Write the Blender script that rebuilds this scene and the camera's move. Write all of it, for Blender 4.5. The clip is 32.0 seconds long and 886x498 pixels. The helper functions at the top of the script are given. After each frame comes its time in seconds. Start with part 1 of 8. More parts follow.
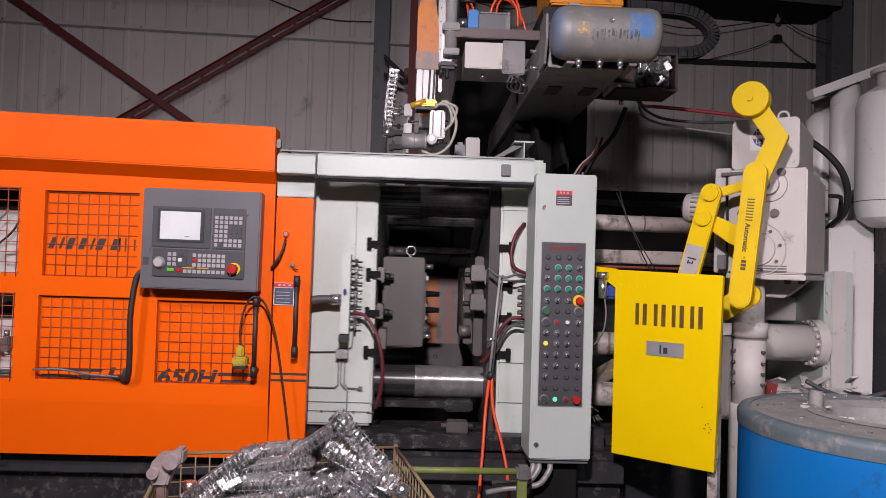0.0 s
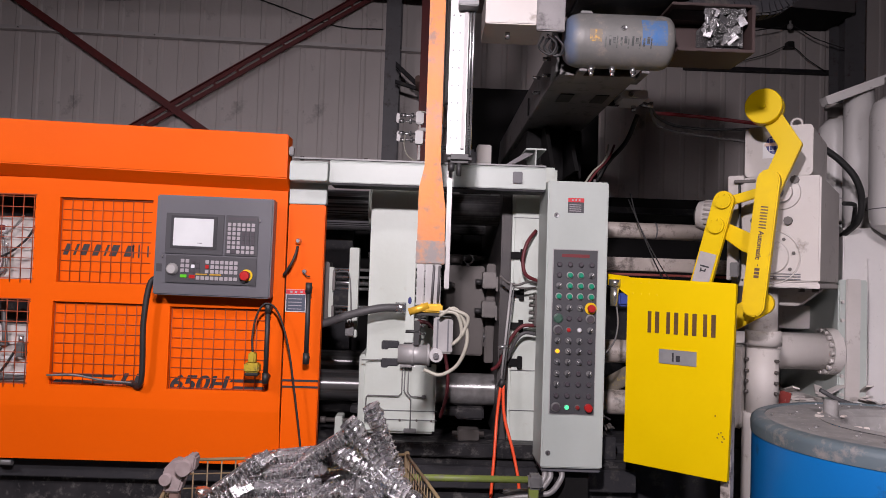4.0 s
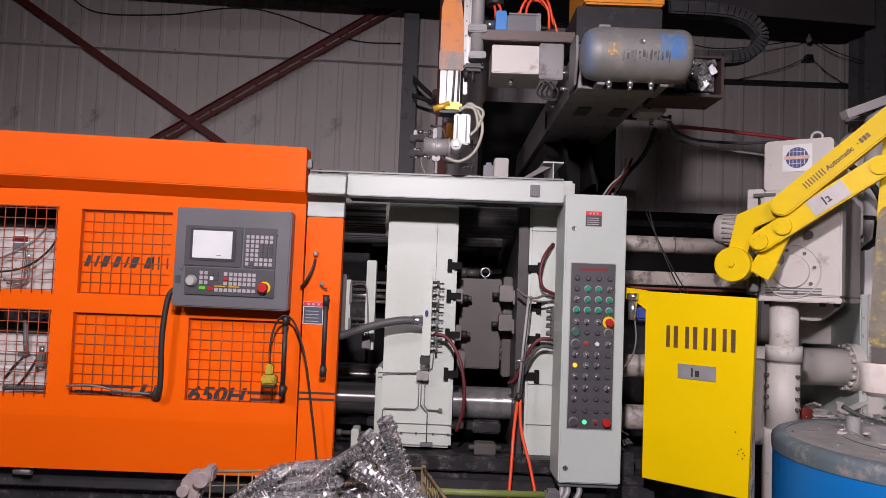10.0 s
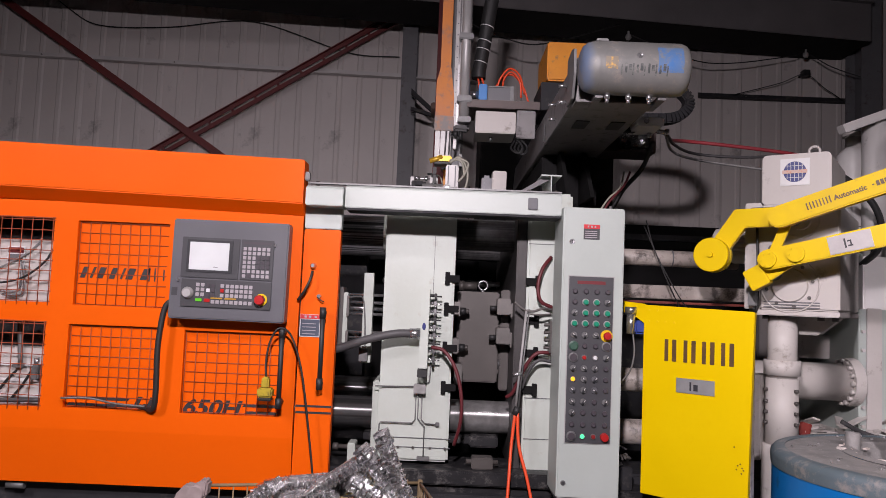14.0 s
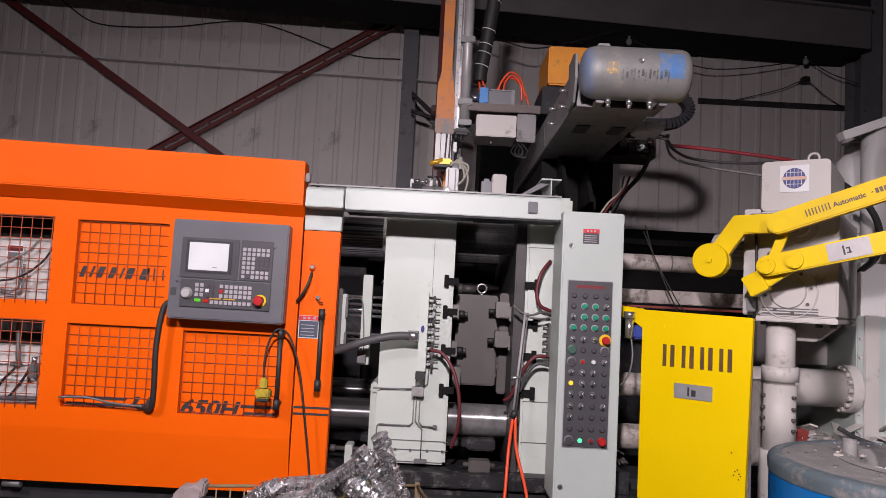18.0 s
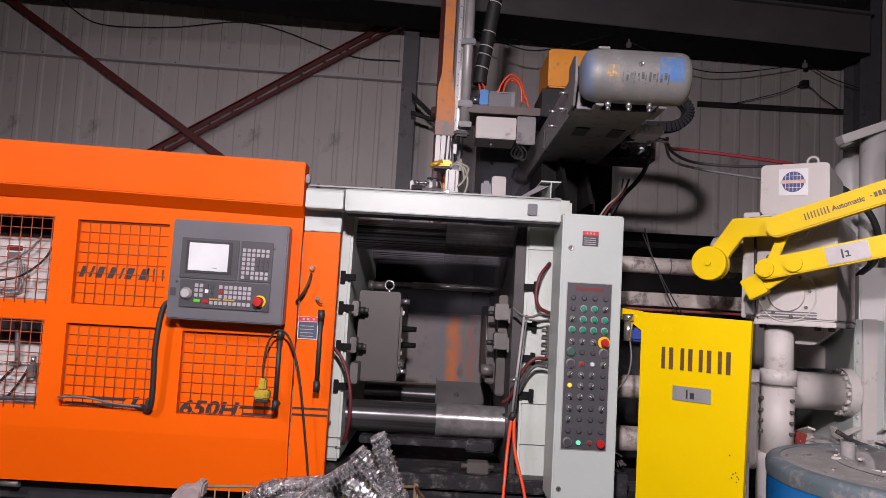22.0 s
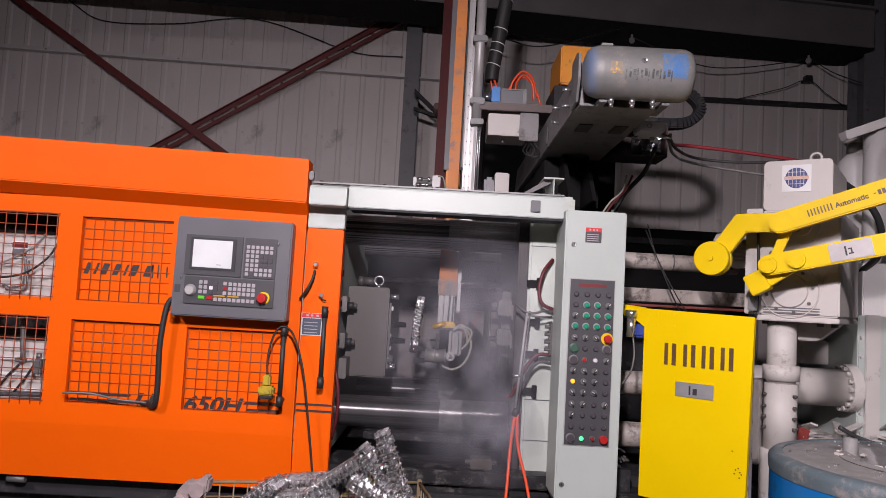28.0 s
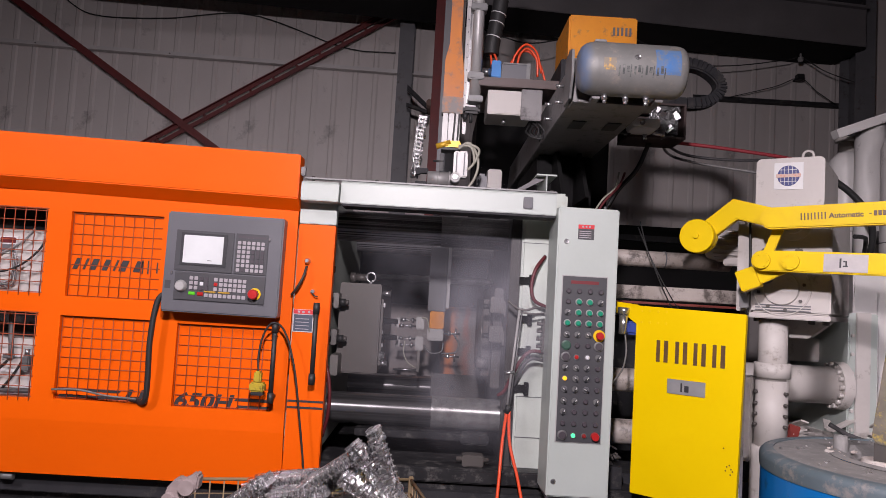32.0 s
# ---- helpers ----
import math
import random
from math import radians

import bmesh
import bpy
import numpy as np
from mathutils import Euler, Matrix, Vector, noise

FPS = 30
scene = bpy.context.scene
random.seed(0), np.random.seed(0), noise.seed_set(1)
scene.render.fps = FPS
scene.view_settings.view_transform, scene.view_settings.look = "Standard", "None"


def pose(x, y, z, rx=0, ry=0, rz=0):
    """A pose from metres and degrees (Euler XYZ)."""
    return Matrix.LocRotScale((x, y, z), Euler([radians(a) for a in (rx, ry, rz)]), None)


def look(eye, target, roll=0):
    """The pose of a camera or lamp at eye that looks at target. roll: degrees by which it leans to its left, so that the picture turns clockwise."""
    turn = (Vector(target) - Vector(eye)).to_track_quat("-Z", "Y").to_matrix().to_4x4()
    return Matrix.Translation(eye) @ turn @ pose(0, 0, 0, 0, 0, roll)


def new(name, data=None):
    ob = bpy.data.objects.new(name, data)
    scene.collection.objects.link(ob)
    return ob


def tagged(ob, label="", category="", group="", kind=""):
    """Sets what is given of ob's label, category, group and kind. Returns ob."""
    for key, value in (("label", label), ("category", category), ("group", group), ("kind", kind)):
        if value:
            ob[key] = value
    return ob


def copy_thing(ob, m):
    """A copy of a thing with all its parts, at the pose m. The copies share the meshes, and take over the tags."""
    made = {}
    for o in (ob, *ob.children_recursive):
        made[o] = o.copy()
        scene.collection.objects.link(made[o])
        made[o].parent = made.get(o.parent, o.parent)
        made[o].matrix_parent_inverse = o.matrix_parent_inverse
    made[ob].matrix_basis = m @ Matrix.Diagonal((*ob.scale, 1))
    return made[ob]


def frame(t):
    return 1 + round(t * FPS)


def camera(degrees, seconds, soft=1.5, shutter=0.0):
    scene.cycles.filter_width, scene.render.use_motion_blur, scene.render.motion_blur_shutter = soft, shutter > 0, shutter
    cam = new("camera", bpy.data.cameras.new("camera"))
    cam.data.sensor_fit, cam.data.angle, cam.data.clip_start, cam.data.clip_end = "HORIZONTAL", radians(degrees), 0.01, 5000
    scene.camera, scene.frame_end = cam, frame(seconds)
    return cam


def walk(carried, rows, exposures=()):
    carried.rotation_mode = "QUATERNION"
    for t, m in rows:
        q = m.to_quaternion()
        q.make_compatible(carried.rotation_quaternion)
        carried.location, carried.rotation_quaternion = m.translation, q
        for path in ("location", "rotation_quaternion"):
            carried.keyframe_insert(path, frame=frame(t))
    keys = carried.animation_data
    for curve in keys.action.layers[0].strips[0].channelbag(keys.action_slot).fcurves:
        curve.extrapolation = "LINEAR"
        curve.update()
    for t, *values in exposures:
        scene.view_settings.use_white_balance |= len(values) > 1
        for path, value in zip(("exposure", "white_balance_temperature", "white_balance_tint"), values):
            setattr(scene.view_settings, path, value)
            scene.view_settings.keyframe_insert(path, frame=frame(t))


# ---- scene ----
cam = camera(62.2, 32.0, soft=0.35, shutter=0.5)
PATH = [
    (0, (0.0228, 0.0046, 1.4956), (0.0865, 2.0029, 1.5471), 1.75),
    (0.5, (0.0237, 0.0103, 1.4952), (0.0827, 2.0087, 1.5470), 1.79),
    (1, (0.0235, 0.0130, 1.4958), (0.0792, 2.0116, 1.5459), 1.87),
    (1.5, (0.0210, 0.0139, 1.4950), (0.0735, 2.0125, 1.5452), 1.89),
    (2, (0.0201, 0.0149, 1.4967), (0.0671, 2.0137, 1.5483), 1.91),
    (2.5, (0.0183, 0.0091, 1.4993), (0.0607, 2.0080, 1.5537), 1.93),
    (3, (0.0204, 0.0073, 1.4981), (0.0578, 2.0060, 1.5579), 1.91),
    (3.5, (0.0181, 0.0060, 1.4995), (0.0547, 2.0046, 1.5630), 1.91),
    (5.5, (0.0130, -0.0035, 1.4980), (0.0397, 1.9948, 1.5762), 1.82),
    (6, (0.0131, -0.0003, 1.4985), (0.0334, 1.9981, 1.5761), 1.83),
    (6.5, (0.0123, 0.0037, 1.4988), (0.0267, 2.0021, 1.5754), 1.85),
    (7, (0.0140, 0.0056, 1.4984), (0.0209, 2.0041, 1.5750), 1.85),
    (7.5, (0.0127, 0.0044, 1.4997), (0.0139, 2.0029, 1.5766), 1.89),
    (8, (0.0147, 0.0017, 1.4992), (0.0086, 2.0001, 1.5788), 1.89),
    (8.5, (0.0112, 0.0033, 1.4980), (0.0020, 2.0016, 1.5815), 1.93),
    (9, (0.0112, 0.0009, 1.4998), (-0.0000, 1.9990, 1.5862), 1.99),
    (9.5, (0.0100, 0.0017, 1.4998), (-0.0006, 1.9995, 1.5927), 2.06),
    (10, (0.0087, 0.0031, 1.4988), (0.0009, 2.0005, 1.6005), 2.15),
    (10.5, (0.0098, 0.0062, 1.4988), (0.0037, 2.0031, 1.6106), 2.22),
    (11, (0.0111, 0.0100, 1.4983), (0.0061, 2.0062, 1.6204), 2.26),
    (11.5, (0.0119, 0.0160, 1.4955), (0.0080, 2.0117, 1.6259), 2.27),
    (12, (0.0126, 0.0156, 1.4957), (0.0081, 2.0112, 1.6290), 2.27),
    (12.5, (0.0125, 0.0166, 1.4955), (0.0073, 2.0120, 1.6302), 2.26),
    (13, (0.0127, 0.0131, 1.4963), (0.0079, 2.0085, 1.6310), 2.28),
    (13.5, (0.0117, 0.0131, 1.4975), (0.0074, 2.0085, 1.6325), 2.34),
    (14, (0.0105, 0.0120, 1.4967), (0.0066, 2.0073, 1.6347), 2.36),
    (14.5, (0.0084, 0.0091, 1.4999), (0.0041, 2.0042, 1.6400), 2.45),
    (16.5, (0.0042, 0.0066, 1.4991), (-0.0029, 2.0010, 1.6486), 2.70),
    (17, (0.0043, 0.0101, 1.4974), (-0.0017, 2.0045, 1.6459), 2.79),
    (17.5, (0.0023, 0.0112, 1.4978), (0.0006, 2.0058, 1.6441), 2.87),
    (18, (0.0047, 0.0092, 1.4991), (0.0053, 2.0040, 1.6432), 2.95),
    (18.5, (0.0009, 0.0102, 1.4981), (0.0065, 2.0051, 1.6399), 3.04),
    (19, (0.0010, 0.0133, 1.4976), (0.0089, 2.0084, 1.6372), 3.11),
    (19.5, (0.0029, 0.0155, 1.4970), (0.0112, 2.0108, 1.6342), 3.16),
    (20, (0.0021, 0.0188, 1.4967), (0.0115, 2.0141, 1.6335), 3.19),
    (20.5, (0.0022, 0.0148, 1.4985), (0.0122, 2.0100, 1.6366), 3.20),
    (21, (0.0025, 0.0097, 1.4991), (0.0112, 2.0047, 1.6399), 3.21),
    (21.5, (0.0018, 0.0058, 1.4979), (0.0078, 2.0005, 1.6434), 3.21),
    (22, (0.0009, 0.0045, 1.4985), (0.0048, 1.9989, 1.6473), 3.21),
    (22.5, (-0.0006, 0.0019, 1.4996), (0.0015, 1.9961, 1.6506), 3.19),
    (23, (-0.0002, -0.0000, 1.4999), (-0.0001, 1.9942, 1.6519), 3.20),
    (23.5, (-0.0004, 0.0020, 1.4993), (-0.0012, 1.9963, 1.6510), 3.24),
    (24, (-0.0028, 0.0047, 1.5002), (-0.0050, 1.9993, 1.6475), 3.27),
    (24.5, (-0.0019, 0.0081, 1.4983), (-0.0053, 2.0031, 1.6402), 3.25),
    (25, (0.0000, 0.0103, 1.4979), (-0.0052, 2.0058, 1.6323), 3.18),
    (25.5, (0.0027, 0.0134, 1.4962), (-0.0039, 2.0093, 1.6242), 3.13),
    (27.5, (0.0033, 0.0031, 1.4990), (-0.0027, 1.9988, 1.6302), 3.17),
    (28, (-0.0013, -0.0033, 1.5019), (-0.0043, 1.9921, 1.6385), 3.17),
    (28.5, (-0.0034, -0.0024, 1.4988), (-0.0046, 1.9925, 1.6422), 3.16),
    (29, (-0.0037, -0.0024, 1.4991), (-0.0034, 1.9923, 1.6447), 3.15),
    (29.5, (-0.0014, -0.0024, 1.5004), (0.0009, 1.9923, 1.6461), 3.16),
    (30, (0.0018, 0.0019, 1.5001), (0.0061, 1.9968, 1.6433), 3.18),
    (30.5, (0.0017, 0.0073, 1.4980), (0.0096, 2.0024, 1.6381), 3.26),
    (31, (0.0003, 0.0104, 1.4969), (0.0121, 2.0057, 1.6338), 3.33),
    (31.5, (-0.0024, 0.0091, 1.5011), (0.0141, 2.0047, 1.6329), 3.32),
    (32, (-0.0013, 0.0082, 1.4999), (0.0171, 2.0039, 1.6298), 3.32),]
walk(cam, [(t, look(eye, target, roll)) for t, eye, target, roll in PATH], [(0, 0.0), (6, -0.02), (9, -0.02), (12, 0.03), (19, 0.09), (24.5, 0.14), (28, 0.12), (32, 0.12)])

# ---- light: unseen lamps, a key placed from the shadows and two added fills ----
world = bpy.data.worlds.new("night")
world.use_nodes = True
scene.world = world
world.node_tree.nodes["Background"].inputs[0].default_value = (0.02, 0.022, 0.026, 1)
world.node_tree.nodes["Background"].inputs[1].default_value = 0.1
scene.view_settings.exposure = 0.0

# the second and third only brighten the left guard and the right side
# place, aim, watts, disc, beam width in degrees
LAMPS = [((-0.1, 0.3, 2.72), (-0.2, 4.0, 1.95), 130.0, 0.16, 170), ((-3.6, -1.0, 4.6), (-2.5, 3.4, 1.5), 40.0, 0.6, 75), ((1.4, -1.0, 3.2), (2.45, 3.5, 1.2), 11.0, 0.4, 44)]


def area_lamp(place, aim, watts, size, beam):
    data = bpy.data.lights.new("unseen_light", "AREA")
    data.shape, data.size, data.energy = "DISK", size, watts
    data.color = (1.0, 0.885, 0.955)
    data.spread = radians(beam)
    ob = new("unseen_light", data)
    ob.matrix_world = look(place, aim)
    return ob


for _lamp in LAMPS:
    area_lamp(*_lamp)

# ---- materials ----


def mat(name, a, b=None, rough=0.5, metal=0.0, scale=6.0, fine=60.0, bump=0.15, spread=0.5, coat=0.0, emit=None, power=0.0, dirt=None, dirt_amount=0.0):
    """A surface with two colours mixed by a coarse and a fine noise, fine relief, and an optional layer of dirt."""
    m = bpy.data.materials.new(name)
    m.use_nodes = True
    nt = m.node_tree
    bs = nt.nodes["Principled BSDF"]
    b = b or tuple(c * 0.82 for c in a)
    tc = nt.nodes.new("ShaderNodeTexCoord")
    n1 = nt.nodes.new("ShaderNodeTexNoise")
    n1.inputs["Scale"].default_value, n1.inputs["Detail"].default_value = scale, 5
    n2 = nt.nodes.new("ShaderNodeTexNoise")
    n2.inputs["Scale"].default_value, n2.inputs["Detail"].default_value = fine, 3
    for n in (n1, n2):
        nt.links.new(tc.outputs["Object"], n.inputs["Vector"])
    ad = nt.nodes.new("ShaderNodeMath")
    ad.operation = "MULTIPLY_ADD"
    ad.inputs[1].default_value = 0.15
    nt.links.new(n2.outputs["Fac"], ad.inputs[0])
    nt.links.new(n1.outputs["Fac"], ad.inputs[2])
    rp = nt.nodes.new("ShaderNodeValToRGB")
    rp.color_ramp.elements[0].position, rp.color_ramp.elements[1].position = 0.675 - spread / 2, 0.675 + spread / 2
    rp.color_ramp.elements[0].color, rp.color_ramp.elements[1].color = (*b, 1), (*a, 1)
    nt.links.new(ad.outputs[0], rp.inputs[0])
    col = rp.outputs[0]
    if dirt:
        n3 = nt.nodes.new("ShaderNodeTexNoise")
        n3.inputs["Scale"].default_value, n3.inputs["Detail"].default_value = scale * 2.3, 8
        n3.inputs["Roughness"].default_value = 0.7
        nt.links.new(tc.outputs["Object"], n3.inputs["Vector"])
        r3 = nt.nodes.new("ShaderNodeValToRGB")
        r3.color_ramp.elements[0].position, r3.color_ramp.elements[1].position = 0.62 - dirt_amount * 0.3, 0.72 - dirt_amount * 0.2
        nt.links.new(n3.outputs["Fac"], r3.inputs[0])
        mx = nt.nodes.new("ShaderNodeMixRGB")
        mx.inputs[2].default_value = (*dirt, 1)
        nt.links.new(r3.outputs[0], mx.inputs[0])
        nt.links.new(col, mx.inputs[1])
        col = mx.outputs[0]
    nt.links.new(col, bs.inputs["Base Color"])
    rr = nt.nodes.new("ShaderNodeMapRange")
    rr.inputs["To Min"].default_value, rr.inputs["To Max"].default_value = max(0.03, rough - 0.1), min(1.0, rough + 0.12)
    nt.links.new(n1.outputs["Fac"], rr.inputs["Value"])
    nt.links.new(rr.outputs[0], bs.inputs["Roughness"])
    bs.inputs["Metallic"].default_value = metal
    bs.inputs["Coat Weight"].default_value = coat
    bs.inputs["Coat Roughness"].default_value = 0.15
    if bump:
        bp = nt.nodes.new("ShaderNodeBump")
        bp.inputs["Strength"].default_value, bp.inputs["Distance"].default_value = bump, 0.004
        nt.links.new(n2.outputs["Fac"], bp.inputs["Height"])
        nt.links.new(bp.outputs[0], bs.inputs["Normal"])
    if emit:
        bs.inputs["Emission Color"].default_value = (*emit, 1)
        bs.inputs["Emission Strength"].default_value = power
    return m


ORANGE = mat("orange_paint", (0.80, 0.113, 0.001), (0.75, 0.102, 0.001), 0.42, scale=2.5, bump=0.04)
ORANGE.node_tree.nodes["Principled BSDF"].inputs["Specular IOR Level"].default_value = 0.15
ORANGE_DARK = mat("worn_orange_paint", (0.72, 0.28, 0.008), (0.60, 0.21, 0.008), 0.5, scale=9, dirt=(0.22, 0.13, 0.06), dirt_amount=0.2)
ORANGE_RUST = mat("scuffed_orange_paint", (0.62, 0.20, 0.013), (0.47, 0.155, 0.035), 0.55, scale=5, dirt=(0.24, 0.13, 0.085), dirt_amount=0.36)
ARM_END = mat("worn_through_orange_paint", (0.50, 0.20, 0.06), (0.40, 0.17, 0.07), 0.55, scale=7, dirt=(0.19, 0.165, 0.155), dirt_amount=0.85)
MESHWIRE = mat("red_brown_wire", (0.36, 0.07, 0.02), (0.25, 0.048, 0.016), 0.6, scale=20)
WHITE = mat("grey_white_paint", (0.455, 0.50, 0.47), (0.40, 0.44, 0.41), 0.42, scale=3, bump=0.06)
PLATEN = mat("platen_paint", (0.56, 0.61, 0.565), (0.47, 0.51, 0.46), 0.45, scale=4, bump=0.08, dirt=(0.42, 0.42, 0.36), dirt_amount=0.03)
WARM = mat("warm_white_paint", (0.55, 0.52, 0.495), (0.47, 0.44, 0.415), 0.5, scale=4, bump=0.08, dirt=(0.28, 0.25, 0.22), dirt_amount=0.1)
YELLOW = mat("yellow_paint", (0.76, 0.535, 0.0), (0.70, 0.485, 0.0), 0.38, scale=3, bump=0.05)
YELLOW_WORN = mat("worn_yellow_paint", (0.80, 0.565, 0.003), (0.68, 0.46, 0.008), 0.45, scale=7, dirt=(0.40, 0.28, 0.06), dirt_amount=0.05)
BLUE = mat("blue_furnace_paint", (0.004, 0.185, 0.55), (0.004, 0.155, 0.47), 0.36, scale=2, bump=0.06, dirt=(0.02, 0.07, 0.16), dirt_amount=0.03)
GREYBOX = mat("grey_pendant_paint", (0.125, 0.125, 0.138), (0.105, 0.105, 0.117), 0.4, scale=4, bump=0.05)
PANELGREY = mat("dark_panel_foil", (0.06, 0.06, 0.066), (0.05, 0.05, 0.055), 0.45, bump=0.03)
BLACK = mat("black_rubber", (0.012, 0.012, 0.013), (0.02, 0.02, 0.02), 0.55, bump=0.1)
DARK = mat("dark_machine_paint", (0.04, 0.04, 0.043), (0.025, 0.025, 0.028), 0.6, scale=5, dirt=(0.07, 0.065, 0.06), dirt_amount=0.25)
PANELPALE = mat("pale_machine_enamel", (0.76, 0.74, 0.72), (0.67, 0.65, 0.635), 0.4, scale=3, bump=0.06, dirt=(0.40, 0.38, 0.36), dirt_amount=0.05)
BED = mat("oily_bed_steel", (0.045, 0.044, 0.046), (0.022, 0.022, 0.024), 0.45, metal=0.3, scale=8, dirt=(0.12, 0.115, 0.11), dirt_amount=0.3)
STEEL = mat("tool_steel", (0.10, 0.09, 0.084), (0.08, 0.072, 0.067), 0.5, metal=0.25, scale=5, bump=0.05)
CLAMP = mat("ground_clamp_steel", (0.18, 0.168, 0.158), (0.125, 0.117, 0.111), 0.45, metal=0.4, scale=14)
MATTBLACK = mat("matt_black_paint", (0.012, 0.011, 0.012), (0.008, 0.008, 0.008), 0.8, bump=0.1)
TRAYBROWN = mat("brown_tray_paint", (0.05, 0.03, 0.028), None, 0.6)
CHROME = mat("bright_steel", (0.66, 0.66, 0.67), (0.52, 0.52, 0.53), 0.24, metal=0.9, scale=6, bump=0.03)
BAR = mat("polished_tie_bar", (0.66, 0.65, 0.66), (0.56, 0.55, 0.56), 0.30, metal=0.9, scale=6, bump=0.01)
THREAD = mat("brushed_bar_end", (0.68, 0.67, 0.665), (0.36, 0.355, 0.35), 0.42, metal=0.72, scale=18, bump=0.3)
# darker bar end for the upper bars, shaded by colour
SHADETHREAD = mat("dull_threaded_bar", (0.20, 0.195, 0.195), (0.10, 0.098, 0.10), 0.5, metal=0.3, scale=40, bump=0.3)
ALU = mat("cast_aluminium", (0.94, 0.93, 0.94), (0.62, 0.61, 0.62), 0.26, metal=0.96, scale=30, fine=140, bump=0.3)
ALUBAR = mat("extruded_aluminium", (0.42, 0.415, 0.41), (0.34, 0.335, 0.33), 0.62, metal=0.25, scale=8, bump=0.05)
WRISTALU = mat("dulled_aluminium", (0.36, 0.355, 0.35), (0.27, 0.265, 0.26), 0.45, metal=0.35, scale=10, bump=0.05)
BRIGHTALU = mat("bright_aluminium_tube", (0.44, 0.43, 0.425), (0.33, 0.325, 0.32), 0.42, metal=0.3, scale=8, bump=0.03)
GOLD = mat("yellow_passivated_clamp", (0.75, 0.46, 0.03), (0.55, 0.32, 0.03), 0.4, metal=0.3)
DULLRED = mat("dull_red_lettering", (0.16, 0.015, 0.02), None, 0.5, bump=0)
RED = mat("red_marking", (0.62, 0.03, 0.04), None, 0.5, bump=0)
REDAIR = mat("red_air_hose", (0.36, 0.045, 0.055), (0.27, 0.035, 0.045), 0.45, bump=0.05)
GIRDER = mat("scratched_girder_steel", (0.215, 0.205, 0.205), (0.145, 0.14, 0.14), 0.5, metal=0.2, scale=6, fine=110, bump=0.1, dirt=(0.07, 0.065, 0.065), dirt_amount=0.3)
REDHOSE = mat("dark_red_hose", (0.13, 0.017, 0.022), (0.09, 0.013, 0.017), 0.5, bump=0.1)
ORHOSE = mat("orange_red_hose", (0.85, 0.09, 0.02), (0.72, 0.07, 0.02), 0.4, bump=0.03)
GREYHOSE = mat("grey_hose", (0.085, 0.083, 0.085), (0.06, 0.058, 0.06), 0.55, bump=0.1)
LIGHTHOSE = mat("cream_hose", (0.40, 0.385, 0.32), (0.30, 0.29, 0.24), 0.5, bump=0.05)
PAPER = mat("white_foil", (0.72, 0.72, 0.72), None, 0.4, bump=0)
INK = mat("dark_ink", (0.03, 0.03, 0.035), None, 0.5, bump=0)
INKBLUE = mat("slate_print", (0.06, 0.075, 0.11), None, 0.5, bump=0)
INKGREY = mat("grey_ink", (0.12, 0.12, 0.13), None, 0.5, bump=0)
BROWNINK = mat("weathered_lettering", (0.035, 0.02, 0.012), (0.12, 0.06, 0.015), 0.5, scale=20, bump=0)
NAVY = mat("navy_marking", (0.014, 0.024, 0.17), None, 0.4, bump=0)
RUSTRED = mat("red_oxide_steel", (0.18, 0.026, 0.025), (0.115, 0.020, 0.020), 0.6, scale=7, bump=0.1)
BASKETWIRE = mat("dull_yellow_brown_wire", (0.27, 0.21, 0.10), (0.17, 0.12, 0.07), 0.6, scale=14)
AMBERKEY = mat("dull_amber_key", (0.50, 0.30, 0.04), None, 0.4, bump=0)
RUST = mat("rusty_steel", (0.20, 0.13, 0.11), (0.11, 0.07, 0.055), 0.75, scale=12, bump=0.3)
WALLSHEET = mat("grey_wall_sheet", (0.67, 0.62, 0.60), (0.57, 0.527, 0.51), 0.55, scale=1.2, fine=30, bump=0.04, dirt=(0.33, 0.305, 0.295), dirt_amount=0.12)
GIRT = mat("pale_grey_girt", (0.66, 0.63, 0.62), (0.54, 0.515, 0.51), 0.55, scale=3, bump=0.05)
FLEX = mat("pale_flexible_conduit", (0.36, 0.355, 0.35), (0.25, 0.245, 0.24), 0.5, metal=0.3, scale=30)
PALEIRON = mat("dusty_cast_iron", (0.33, 0.28, 0.275), (0.22, 0.175, 0.17), 0.7, scale=14, bump=0.3)
BROWNPLATE = mat("brown_primed_plate", (0.13, 0.088, 0.08), (0.085, 0.06, 0.055), 0.5, scale=8)
OLDRED = mat("faded_red_tag", (0.24, 0.03, 0.022), (0.18, 0.024, 0.018), 0.55)
STEELGREY = mat("grey_structural_steel", (0.19, 0.178, 0.182), (0.14, 0.132, 0.136), 0.6, scale=3)
CONCRETE = mat("concrete_floor", (0.17, 0.163, 0.158), (0.11, 0.105, 0.102), 0.75, scale=1.5, bump=0.3, dirt=(0.04, 0.04, 0.04), dirt_amount=0.3)
CEIL = mat("ceiling_sheet", (0.38, 0.37, 0.37), (0.30, 0.29, 0.29), 0.7, scale=1)
SLAG = mat("furnace_lid_scale", (0.34, 0.325, 0.315), (0.22, 0.215, 0.21), 0.7, scale=14, bump=0.6, dirt=(0.35, 0.34, 0.33), dirt_amount=0.2)
REFRACT = mat("refractory_lining", (0.72, 0.68, 0.64), (0.55, 0.48, 0.44), 0.85, scale=18, bump=0.6)
TANK = mat("worn_grey_tank", (0.205, 0.20, 0.19), (0.14, 0.14, 0.134), 0.55, metal=0.15, scale=9, dirt=(0.23, 0.205, 0.18), dirt_amount=0.2)
